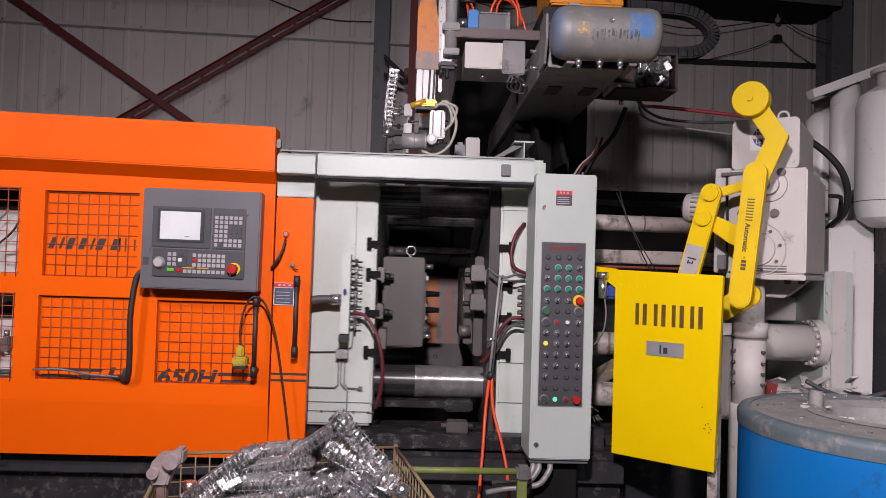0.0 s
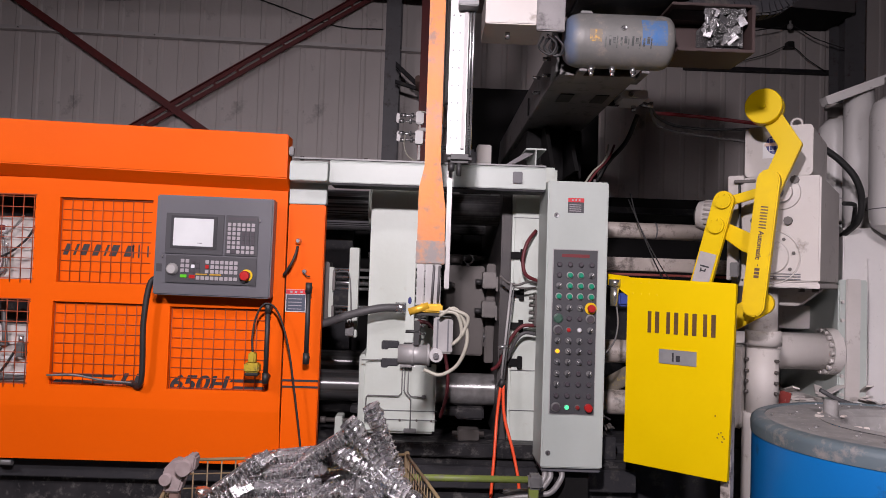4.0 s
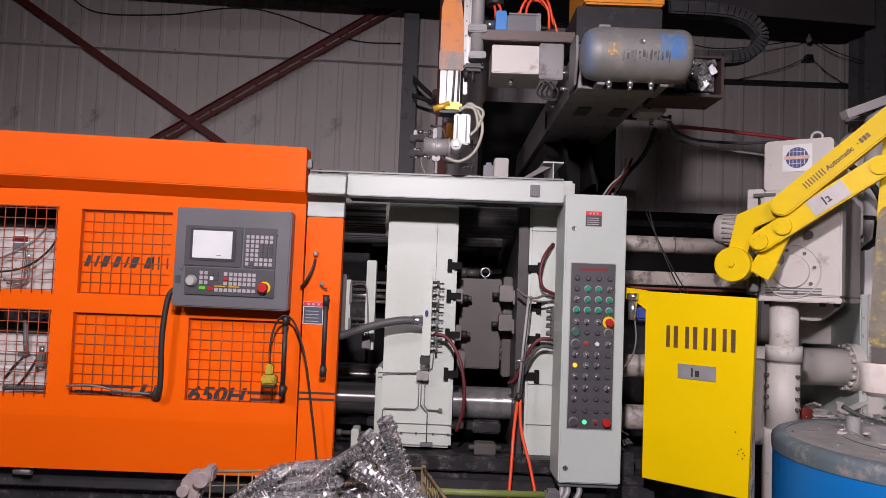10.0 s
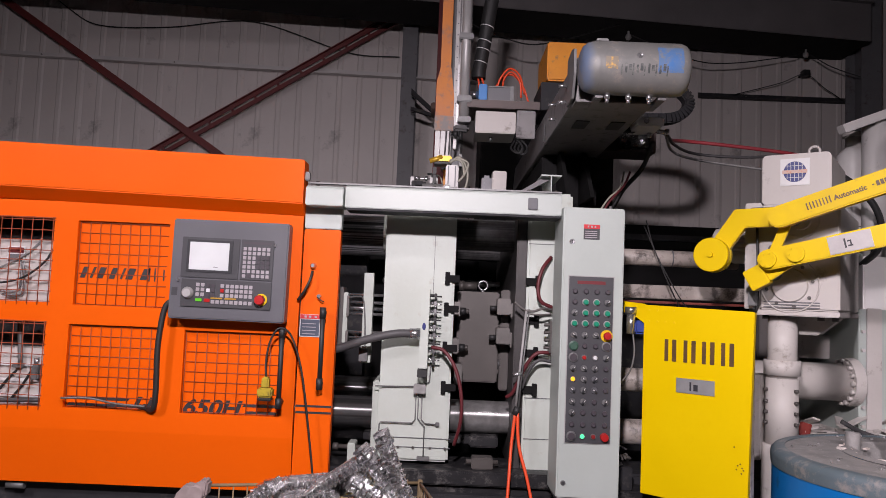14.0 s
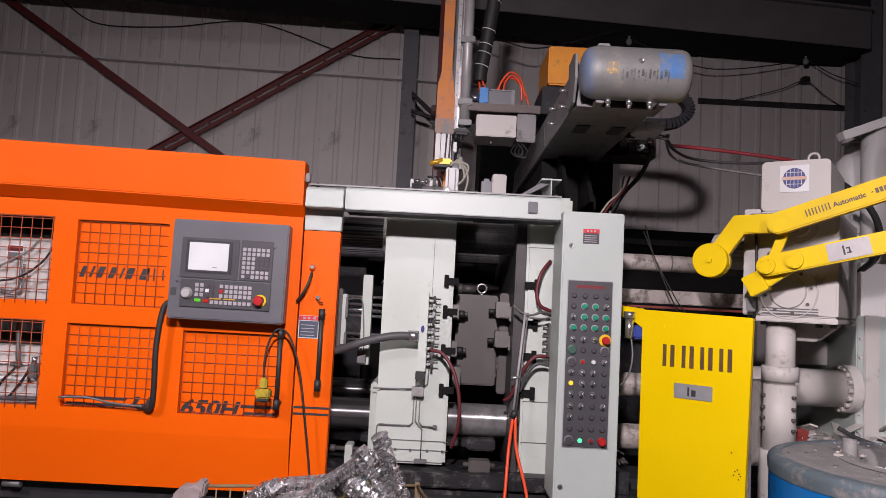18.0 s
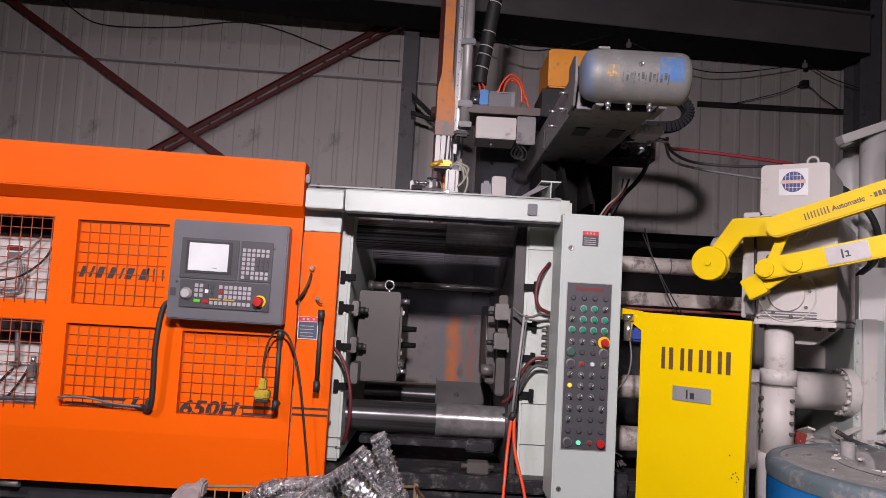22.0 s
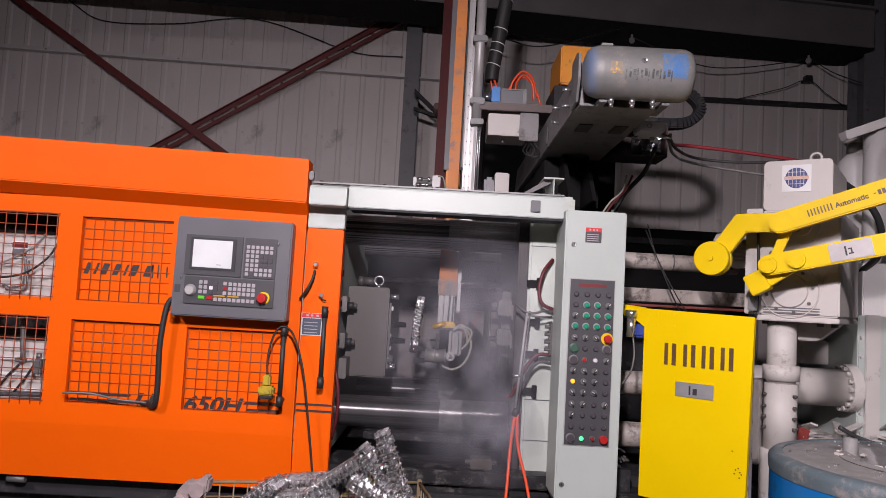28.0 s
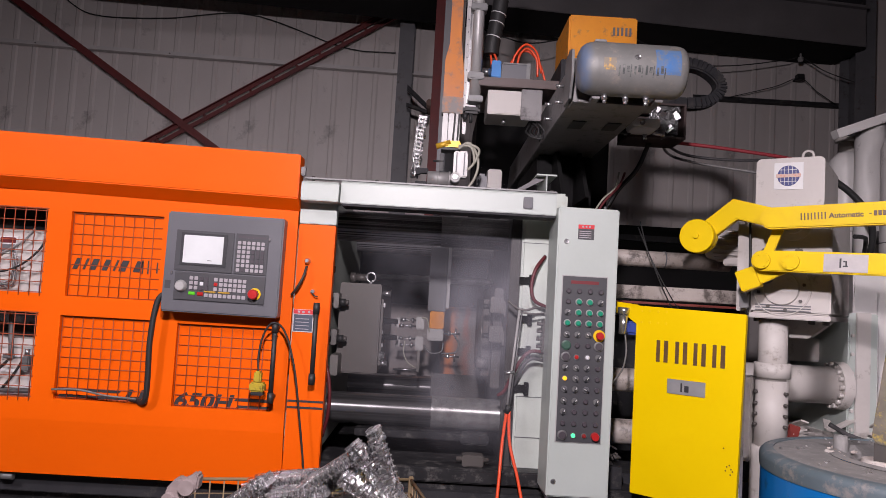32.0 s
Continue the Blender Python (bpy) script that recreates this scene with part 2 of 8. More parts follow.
SOOTGREY = mat("soot_grey_paint", (0.23, 0.20, 0.15), (0.13, 0.115, 0.09), 0.6, scale=14, dirt=(0.40, 0.30, 0.06), dirt_amount=0.3)
LABELGREY = mat("scuffed_grey_label", (0.44, 0.41, 0.40), (0.36, 0.335, 0.33), 0.35, scale=20)
COLGREY = mat("column_grey_paint", (0.17, 0.17, 0.18), (0.13, 0.13, 0.14), 0.55, scale=5, dirt=(0.08, 0.07, 0.065), dirt_amount=0.2)
# darker copy of the bar, coloured for the shade below the rail
SHADEBAR = mat("shaded_bar", (0.50, 0.49, 0.51), (0.36, 0.35, 0.37), 0.3, metal=0.6, scale=7, bump=0.05)
OILPLATE = mat("oily_clamping_plate", (0.075, 0.068, 0.066), (0.045, 0.042, 0.042), 0.5, metal=0.3, scale=9)
WARMDIRTY = mat("oil_stained_warm_paint", (0.50, 0.45, 0.41), (0.34, 0.30, 0.27), 0.5, scale=6, bump=0.1, dirt=(0.10, 0.085, 0.075), dirt_amount=0.4)
TANKBLUE = mat("scuffed_blue_paint", (0.04, 0.155, 0.42), (0.10, 0.17, 0.30), 0.4, metal=0.1, scale=14, dirt=(0.18, 0.19, 0.20), dirt_amount=0.4)
FADEDINK = mat("faded_dark_lettering", (0.19, 0.19, 0.18), (0.05, 0.055, 0.055), 0.5, scale=70, spread=0.3, bump=0)
AMBERINK = mat("faded_amber_marking", (0.60, 0.34, 0.06), (0.20, 0.17, 0.13), 0.4, scale=60, spread=0.2)
GREENPIPE = mat("yellow_green_pipe", (0.20, 0.25, 0.05), (0.14, 0.18, 0.04), 0.5, scale=10, dirt=(0.15, 0.14, 0.12), dirt_amount=0.25)
NAMEPLATE = mat("grey_nameplate", (0.36, 0.36, 0.36), (0.28, 0.28, 0.28), 0.4, metal=0.4, scale=12)
GALV = mat("galvanised_chain_tray", (0.22, 0.22, 0.22), (0.14, 0.14, 0.14), 0.5, metal=0.4, scale=12)
SPECK = mat("speckled_cover", (0.45, 0.45, 0.45), (0.03, 0.03, 0.03), 0.5, scale=210, fine=200, spread=0.06)
GLASSWHITE = mat("lit_screen", (0.55, 0.55, 0.56), None, 0.3, bump=0, emit=(0.90, 0.95, 1.0), power=0.2)
L_GREEN = mat("lit_green_lens", (0.03, 0.5, 0.2), None, 0.3, bump=0, emit=(0.12, 1.0, 0.42), power=1.1)
L_AMBER = mat("lit_amber_lens", (0.9, 0.5, 0.02), None, 0.3, bump=0, emit=(1.0, 0.42, 0.02), power=1.1)
GREENKEY = mat("green_button", (0.015, 0.27, 0.155), None, 0.3, bump=0)
REDKEY = mat("red_button", (0.45, 0.02, 0.02), None, 0.3, bump=0)
ESTOPY = mat("emergency_yellow", (0.85, 0.55, 0.01), None, 0.35, bump=0)
DKGREEN = mat("dull_green_button", (0.05, 0.11, 0.08), None, 0.35, bump=0)
WHITEKEY = mat("white_button", (0.75, 0.75, 0.78), None, 0.35, bump=0)
KEYLIGHT = mat("light_key", (0.40, 0.37, 0.39), None, 0.4, bump=0)
KEYDARK = mat("dark_key", (0.07, 0.06, 0.07), None, 0.4, bump=0)
BLUEPART = mat("blue_coupling", (0.03, 0.22, 0.60), None, 0.4, bump=0.05)
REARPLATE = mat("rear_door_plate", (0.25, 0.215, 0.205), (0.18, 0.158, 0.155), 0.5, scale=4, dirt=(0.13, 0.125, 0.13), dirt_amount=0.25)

for _m in (MATTBLACK, DARK, BED, YELLOW, YELLOW_WORN):
    _m.node_tree.nodes["Principled BSDF"].inputs["Specular IOR Level"].default_value = 0.15


def turned(m):
    """Fine turning marks round the bar stretch its highlights along it."""
    nt = m.node_tree
    bs = nt.nodes["Principled BSDF"]
    tg = nt.nodes.new("ShaderNodeTangent")
    tg.direction_type, tg.axis = "RADIAL", "X"
    nt.links.new(tg.outputs[0], bs.inputs["Tangent"])
    bs.inputs["Anisotropic"].default_value = 1.0
    bs.inputs["Anisotropic Rotation"].default_value = 0.25


def streak(m, x, half, tint, gain=1.0):
    """An upright run of discolouration round x with ragged edges."""
    nt = m.node_tree
    bs = nt.nodes["Principled BSDF"]
    old = bs.inputs["Base Color"].links[0].from_socket
    tc = nt.nodes.new("ShaderNodeTexCoord")
    no = nt.nodes.new("ShaderNodeTexNoise")
    no.inputs["Scale"].default_value, no.inputs["Detail"].default_value = 9, 6
    nt.links.new(tc.outputs["Object"], no.inputs["Vector"])
    sx = nt.nodes.new("ShaderNodeSeparateXYZ")
    nt.links.new(tc.outputs["Object"], sx.inputs[0])
    wob = nt.nodes.new("ShaderNodeMath")
    wob.operation = "MULTIPLY_ADD"
    wob.inputs[1].default_value = 0.10
    nt.links.new(no.outputs["Fac"], wob.inputs[0])
    nt.links.new(sx.outputs["X"], wob.inputs[2])
    dist = nt.nodes.new("ShaderNodeMath")
    dist.operation = "SUBTRACT"
    dist.inputs[1].default_value = x + 0.05
    nt.links.new(wob.outputs[0], dist.inputs[0])
    ab = nt.nodes.new("ShaderNodeMath")
    ab.operation = "ABSOLUTE"
    nt.links.new(dist.outputs[0], ab.inputs[0])
    mr = nt.nodes.new("ShaderNodeMapRange")
    mr.inputs["From Min"].default_value, mr.inputs["From Max"].default_value = half, half * 0.2
    nt.links.new(ab.outputs[0], mr.inputs["Value"])
    mu = nt.nodes.new("ShaderNodeMath")
    mu.operation = "MULTIPLY"
    nt.links.new(mr.outputs[0], mu.inputs[0])
    nt.links.new(no.outputs["Fac"], mu.inputs[1])
    ga = nt.nodes.new("ShaderNodeMath")
    ga.operation, ga.use_clamp = "MULTIPLY", True
    ga.inputs[1].default_value = gain
    nt.links.new(mu.outputs[0], ga.inputs[0])
    mx = nt.nodes.new("ShaderNodeMixRGB")
    mx.inputs[2].default_value = (*tint, 1)
    nt.links.new(ga.outputs[0], mx.inputs[0])
    nt.links.new(old, mx.inputs[1])
    nt.links.new(mx.outputs[0], bs.inputs["Base Color"])


streak(TANK, -0.18, 0.022, (0.05, 0.12, 0.27), 0.9)
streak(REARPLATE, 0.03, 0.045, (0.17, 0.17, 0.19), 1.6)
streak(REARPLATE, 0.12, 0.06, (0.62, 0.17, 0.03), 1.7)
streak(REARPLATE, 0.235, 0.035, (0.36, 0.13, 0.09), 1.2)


def grooves(m, scale):
    """Fine rings cut round a bar along x."""
    nt = m.node_tree
    bs = nt.nodes["Principled BSDF"]
    tc = nt.nodes.new("ShaderNodeTexCoord")
    wv = nt.nodes.new("ShaderNodeTexWave")
    wv.inputs["Scale"].default_value, wv.inputs["Distortion"].default_value = scale, 1.5
    nt.links.new(tc.outputs["Object"], wv.inputs["Vector"])
    bp = nt.nodes.new("ShaderNodeBump")
    bp.inputs["Strength"].default_value, bp.inputs["Distance"].default_value = 0.18, 0.002
    nt.links.new(wv.outputs["Fac"], bp.inputs["Height"])
    nt.links.new(bp.outputs[0], bs.inputs["Normal"])


def drawn(m, depth, fine):
    """Long light and dark lines along a bar, painted in for its reflections."""
    nt = m.node_tree
    bs = nt.nodes["Principled BSDF"]
    old = bs.inputs["Base Color"].links[0].from_socket
    tc = nt.nodes.new("ShaderNodeTexCoord")
    mp = nt.nodes.new("ShaderNodeMapping")
    mp.inputs["Scale"].default_value = (0.35, fine, fine)
    nt.links.new(tc.outputs["Object"], mp.inputs["Vector"])
    no = nt.nodes.new("ShaderNodeTexNoise")
    no.inputs["Scale"].default_value, no.inputs["Detail"].default_value = 1.0, 4
    nt.links.new(mp.outputs[0], no.inputs["Vector"])
    rp = nt.nodes.new("ShaderNodeValToRGB")
    rp.color_ramp.elements[0].position, rp.color_ramp.elements[1].position = 0.40, 0.62
    rp.color_ramp.elements[0].color = (depth, depth, depth, 1)
    nt.links.new(no.outputs["Fac"], rp.inputs[0])
    mx = nt.nodes.new("ShaderNodeMixRGB")
    mx.blend_type = "MULTIPLY"
    mx.inputs[0].default_value = 1.0
    nt.links.new(old, mx.inputs[1])
    nt.links.new(rp.outputs[0], mx.inputs[2])
    nt.links.new(mx.outputs[0], bs.inputs["Base Color"])


drawn(SHADEBAR, 0.10, 95.0)
drawn(SHADETHREAD, 0.35, 95.0)
drawn(BAR, 0.40, 42.0)
turned(BAR)
turned(THREAD)
turned(SHADEBAR)
grooves(THREAD, 75.0)



def haze(name, tint, density):
    """Thin spray mist: soft towards the puff's rim, uneven inside."""
    m = bpy.data.materials.new(name)
    m.use_nodes = True
    nt = m.node_tree
    nt.nodes.remove(nt.nodes["Principled BSDF"])
    out = nt.nodes["Material Output"]
    tc = nt.nodes.new("ShaderNodeTexCoord")
    flat = nt.nodes.new("ShaderNodeVectorMath")
    flat.operation = "MULTIPLY"
    flat.inputs[1].default_value = (1, 0, 1)
    nt.links.new(tc.outputs["Object"], flat.inputs[0])
    ln = nt.nodes.new("ShaderNodeVectorMath")
    ln.operation = "LENGTH"
    nt.links.new(flat.outputs[0], ln.inputs[0])
    inv = nt.nodes.new("ShaderNodeMath")
    inv.operation, inv.use_clamp = "SUBTRACT", True
    inv.inputs[0].default_value = 0.97
    nt.links.new(ln.outputs["Value"], inv.inputs[1])
    fall = nt.nodes.new("ShaderNodeMath")
    fall.operation = "POWER"
    fall.inputs[1].default_value = 1.4
    nt.links.new(inv.outputs[0], fall.inputs[0])
    no = nt.nodes.new("ShaderNodeTexNoise")
    no.inputs["Scale"].default_value, no.inputs["Detail"].default_value = 1.6, 2.5
    nt.links.new(tc.outputs["Object"], no.inputs["Vector"])
    nr = nt.nodes.new("ShaderNodeMapRange")
    nr.inputs["From Min"].default_value, nr.inputs["From Max"].default_value = 0.3, 0.7
    nt.links.new(no.outputs["Fac"], nr.inputs["Value"])
    mu = nt.nodes.new("ShaderNodeMath")
    mu.operation = "MULTIPLY"
    nt.links.new(fall.outputs[0], mu.inputs[0])
    nt.links.new(nr.outputs[0], mu.inputs[1])
    de = nt.nodes.new("ShaderNodeMath")
    de.operation = "MULTIPLY"
    de.inputs[1].default_value = density
    nt.links.new(mu.outputs[0], de.inputs[0])
    df, tr = nt.nodes.new("ShaderNodeBsdfDiffuse"), nt.nodes.new("ShaderNodeBsdfTransparent")
    df.inputs[0].default_value = (*tint, 1)
    mix = nt.nodes.new("ShaderNodeMixShader")
    nt.links.new(de.outputs[0], mix.inputs[0])
    nt.links.new(tr.outputs[0], mix.inputs[1])
    nt.links.new(df.outputs[0], mix.inputs[2])
    nt.links.new(mix.outputs[0], out.inputs["Surface"])
    return m


MIST = haze("spray_mist", (0.36, 0.36, 0.41), 0.55)

# ---- mesh helpers ----
ORG = {}


def each(name, bms, material, parent, label=""):
    """Repeats of one part, each a mesh of its own."""
    return [part(name, bm, material, parent, label) for bm in bms]


def thing(name, origin, label, category, group="", kind=""):
    """An Empty at the thing's base. Parts are written in world metres and stored against this origin."""
    ob = new(name)
    ob.location = origin
    ob.empty_display_size = 0.05
    ORG[ob] = Vector(origin)
    return tagged(ob, label, category, group, kind)


def part(name, bm, material, parent, label="", origin=None, kind=""):
    """Links a bmesh as one mesh object under a thing or a part."""
    me = bpy.data.meshes.new(name)
    o = Vector(origin) if origin else ORG[parent]
    bmesh.ops.translate(bm, verts=bm.verts, vec=-o)
    bm.to_mesh(me)
    bm.free()
    for m in material if isinstance(material, (list, tuple)) else (material,):
        me.materials.append(m)
    ob = new(name, me)
    ob.parent = parent
    ob.location = o - ORG[parent]
    ORG[ob] = o
    return tagged(ob, label, "", "", kind)


def single(name, bm, material, origin, label, category, group="", kind=""):
    """A thing that is one mesh."""
    me = bpy.data.meshes.new(name)
    bmesh.ops.translate(bm, verts=bm.verts, vec=-Vector(origin))
    bm.to_mesh(me)
    bm.free()
    for m in material if isinstance(material, (list, tuple)) else (material,):
        me.materials.append(m)
    ob = new(name, me)
    ob.location = origin
    ORG[ob] = Vector(origin)
    return tagged(ob, label, category, group, kind)


def B():
    return bmesh.new()


def box(bm, x0, x1, y0, y1, z0, z1, bev=0.0, m=None, mi=0):
    """An axis-aligned block, optionally bevelled and moved by m."""
    geo = bmesh.ops.create_cube(bm, size=1.0)
    vs = geo["verts"]
    for v in vs:
        v.co = Vector(((x0 + x1) / 2 + v.co.x * (x1 - x0), (y0 + y1) / 2 + v.co.y * (y1 - y0), (z0 + z1) / 2 + v.co.z * (z1 - z0)))
    fs = {f for v in vs for f in v.link_faces}
    for f in fs:
        f.material_index = mi
    if bev > 0:
        es = list({e for v in vs for e in v.link_edges})
        r = bmesh.ops.bevel(bm, geom=es, offset=bev, segments=2, affect="EDGES", clamp_overlap=True)
        for f in r["faces"]:
            f.material_index = mi
        vs = list({v for f in r["faces"] for v in f.verts} | {v for v in vs if v.is_valid})
    if m is not None:
        for v in vs:
            v.co = m @ v.co
    return bm


def prism(bm, pts, a0, a1, axis="y", bev=0.0, mi=0):
    """A polygon drawn in the other two axes, drawn out along one axis from a0 to a1."""
    def at(p, a):
        return {"y": (p[0], a, p[1]), "x": (a, p[0], p[1]), "z": (p[0], p[1], a)}[axis]
    lo = [bm.verts.new(at(p, a0)) for p in pts]
    hi = [bm.verts.new(at(p, a1)) for p in pts]
    n = len(pts)
    fs = [bm.faces.new(lo), bm.faces.new(hi[::-1])]
    for i in range(n):
        fs.append(bm.faces.new((lo[i], hi[i], hi[(i + 1) % n], lo[(i + 1) % n])))
    for f in fs:
        f.material_index = mi
    bmesh.ops.recalc_face_normals(bm, faces=fs)
    if bev > 0:
        es = list({e for f in fs for e in f.edges})
        r = bmesh.ops.bevel(bm, geom=es, offset=bev, segments=2, affect="EDGES", clamp_overlap=True)
        for f in r["faces"]:
            f.material_index = mi
    return bm


def rod(bm, p0, p1, r, seg=16, r1=None, cap=True, mi=0):
    """A cylinder or cone from p0 to p1."""
    p0, p1 = Vector(p0), Vector(p1)
    d = p1 - p0
    q = d.to_track_quat("Z", "Y").to_matrix()
    r1 = r if r1 is None else r1
    ring = [[bm.verts.new(c + q @ Vector((math.cos(k * math.tau / seg) * rr, math.sin(k * math.tau / seg) * rr, 0))) for k in range(seg)] for c, rr in ((p0, r), (p1, r1))]
    for k in range(seg):
        f = bm.faces.new((ring[0][k], ring[0][(k + 1) % seg], ring[1][(k + 1) % seg], ring[1][k]))
        f.smooth, f.material_index = True, mi
    if cap:
        for f in (bm.faces.new(ring[0][::-1]), bm.faces.new(ring[1])):
            f.material_index = mi
    return bm


def lathe(bm, c, axis, prof, seg=28, mi=0):
    """Turns a profile of (radius, along) about an axis through c."""
    c, d = Vector(c), Vector(axis).normalized()
    q = d.to_track_quat("Z", "Y").to_matrix()
    rings = []
    for r, a in prof:
        if r < 1e-5:
            rings.append([bm.verts.new(c + d * a)])
        else:
            rings.append([bm.verts.new(c + q @ Vector((math.cos(k * math.tau / seg) * r, math.sin(k * math.tau / seg) * r, a))) for k in range(seg)])
    fs = []
    for u, v in zip(rings, rings[1:]):
        for k in range(seg):
            j = (k + 1) % seg
            if len(u) == 1 and len(v) == 1:
                continue
            if len(u) == 1:
                fs.append(bm.faces.new((u[0], v[j], v[k])))
            elif len(v) == 1:
                fs.append(bm.faces.new((u[k], u[j], v[0])))
            else:
                fs.append(bm.faces.new((u[k], u[j], v[j], v[k])))
    for f in fs:
        f.smooth, f.material_index = True, mi
    bmesh.ops.recalc_face_normals(bm, faces=fs)
    for e in {e for f in fs for e in f.edges}:
        if len(e.link_faces) == 2 and e.calc_face_angle(0) > 0.6:
            e.smooth = False
    return bm


def smooth_path(pts, steps=6):
    """Points along a smooth curve through pts."""
    P = [Vector(p) for p in pts]
    P = [P[0] * 2 - P[1]] + P + [P[-1] * 2 - P[-2]]
    out = []
    for i in range(1, len(P) - 2):
        for s in range(steps):
            t = s / steps
            a, b, c, d = P[i - 1], P[i], P[i + 1], P[i + 2]
            out.append(0.5 * ((2 * b) + (c - a) * t + (2 * a - 5 * b + 4 * c - d) * t * t + (3 * b - a - 3 * c + d) * t ** 3))
    out.append(P[-2])
    return out


def hose(bm, pts, r, seg=10, steps=6, mi=0):
    """A round tube along a smooth curve."""
    path = smooth_path(pts, steps) if steps > 1 else [Vector(p) for p in pts]
    rings, up = [], Vector((0.13, 0.31, 0.94))
    for i, p in enumerate(path):
        d = (path[min(i + 1, len(path) - 1)] - path[max(i - 1, 0)]).normalized()
        s = d.cross(up)
        if s.length < 0.05:
            s = d.cross(Vector((1, 0, 0)))
        s.normalize()
        u = s.cross(d)
        rings.append([bm.verts.new(p + (s * math.cos(k * math.tau / seg) + u * math.sin(k * math.tau / seg)) * r) for k in range(seg)])
        up = u
    for a, b in zip(rings, rings[1:]):
        for k in range(seg):
            f = bm.faces.new((a[k], a[(k + 1) % seg], b[(k + 1) % seg], b[k]))
            f.smooth, f.material_index = True, mi
    bm.faces.new(rings[0][::-1]).material_index = mi
    bm.faces.new(rings[-1]).material_index = mi
    bmesh.ops.recalc_face_normals(bm, faces=bm.faces)
    return bm


def torus(bm, c, axis, R, r, seg=20, sub=8):
    c, d = Vector(c), Vector(axis).normalized()
    q = d.to_track_quat("Z", "Y").to_matrix()
    rings = []
    for i in range(seg):
        a = i * math.tau / seg
        rings.append([bm.verts.new(c + q @ Vector(((R + r * math.cos(k * math.tau / sub)) * math.cos(a), (R + r * math.cos(k * math.tau / sub)) * math.sin(a), r * math.sin(k * math.tau / sub)))) for k in range(sub)])
    for i in range(seg):
        for k in range(sub):
            f = bm.faces.new((rings[i][k], rings[(i + 1) % seg][k], rings[(i + 1) % seg][(k + 1) % sub], rings[i][(k + 1) % sub]))
            f.smooth = True
    return bm


def lettering(text, size, m, depth=0.0015, shear=0.0, widen=1.0):
    """A bmesh of flat characters in the built-in font, standing upright towards -y, at m."""
    cu = bpy.data.curves.new("writing", "FONT")
    cu.body, cu.size, cu.extrude, cu.shear = text, size, depth, shear
    cu.offset = size * 0.03
    ob = new("writing", cu)
    me = bpy.data.meshes.new_from_object(ob.evaluated_get(bpy.context.evaluated_depsgraph_get()))
    bm = B()
    bm.from_mesh(me)
    bpy.data.objects.remove(ob)
    bpy.data.meshes.remove(me)
    bmesh.ops.transform(bm, matrix=m @ pose(0, 0, 0, 90, 0, 0) @ Matrix.Diagonal((widen, 1, 1, 1)), verts=bm.verts)
    return bm


def turn_y(px, pz, deg):
    """A turn in the x-z plane about (px, pz), anticlockwise as seen from the front."""
    return Matrix.Translation((px, 0, pz)) @ Matrix.Rotation(radians(-deg), 4, "Y") @ Matrix.Translation((-px, 0, -pz))

# ---- the hall ----
HX0, HX1, HY0, HY1, HZ = -9.0, 9.0, -7.0, 7.6, 7.4


def hall():
    bm = B()
    box(bm, HX0, HX1, HY0, HY1, -0.15, 0.0)
    single("floor", bm, CONCRETE, (0, 0, 0), "grey oil-stained concrete workshop floor", "floor", kind="structure")
    # roof and side walls stay unseen; added to close in bounced light
    bm = B()
    box(bm, HX0, HX1, HY0, HY1, HZ, HZ + 0.1)
    single("ceiling", bm, CEIL, (0, 0, HZ), "unseen sheet-metal roof closing the hall", "ceiling", kind="structure")
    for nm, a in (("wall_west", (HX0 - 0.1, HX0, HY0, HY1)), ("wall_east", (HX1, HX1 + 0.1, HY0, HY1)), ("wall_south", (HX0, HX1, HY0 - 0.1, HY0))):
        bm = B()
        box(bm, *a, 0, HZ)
        single(nm, bm, WALLSHEET, (a[0], a[2], 0), "unseen plain grey sheet-metal hall wall", "wall", kind="structure")
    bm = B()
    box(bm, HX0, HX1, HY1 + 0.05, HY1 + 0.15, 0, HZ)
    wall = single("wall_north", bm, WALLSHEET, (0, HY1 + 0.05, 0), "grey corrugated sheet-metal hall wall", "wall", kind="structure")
    # one ribbed sheet, 0.84 m wide, repeated along the wall
    pitch, w = 0.21, 0.84
    prof = []
    for k in range(4):
        x = k * pitch
        prof += [(x, 0.0), (x + 0.145, 0.0), (x + 0.158, -0.011), (x + 0.192, -0.011)]
    prof.append((w + 0.012, 0.0))
    bm = B()
    lo = [bm.verts.new((x, y, 0)) for x, y in prof]
    hi = [bm.verts.new((x, y, HZ)) for x, y in prof]
    lo2 = [bm.verts.new((x, y + 0.006, 0)) for x, y in prof]
    hi2 = [bm.verts.new((x, y + 0.006, HZ)) for x, y in prof]
    for i in range(len(prof) - 1):
        bm.faces.new((lo[i], lo[i + 1], hi[i + 1], hi[i]))
        bm.faces.new((lo2[i + 1], lo2[i], hi2[i], hi2[i + 1]))
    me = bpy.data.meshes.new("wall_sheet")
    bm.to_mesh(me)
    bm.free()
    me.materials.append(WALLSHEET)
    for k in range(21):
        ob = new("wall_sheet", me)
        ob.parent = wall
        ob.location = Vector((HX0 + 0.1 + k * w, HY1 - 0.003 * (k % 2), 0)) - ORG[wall]


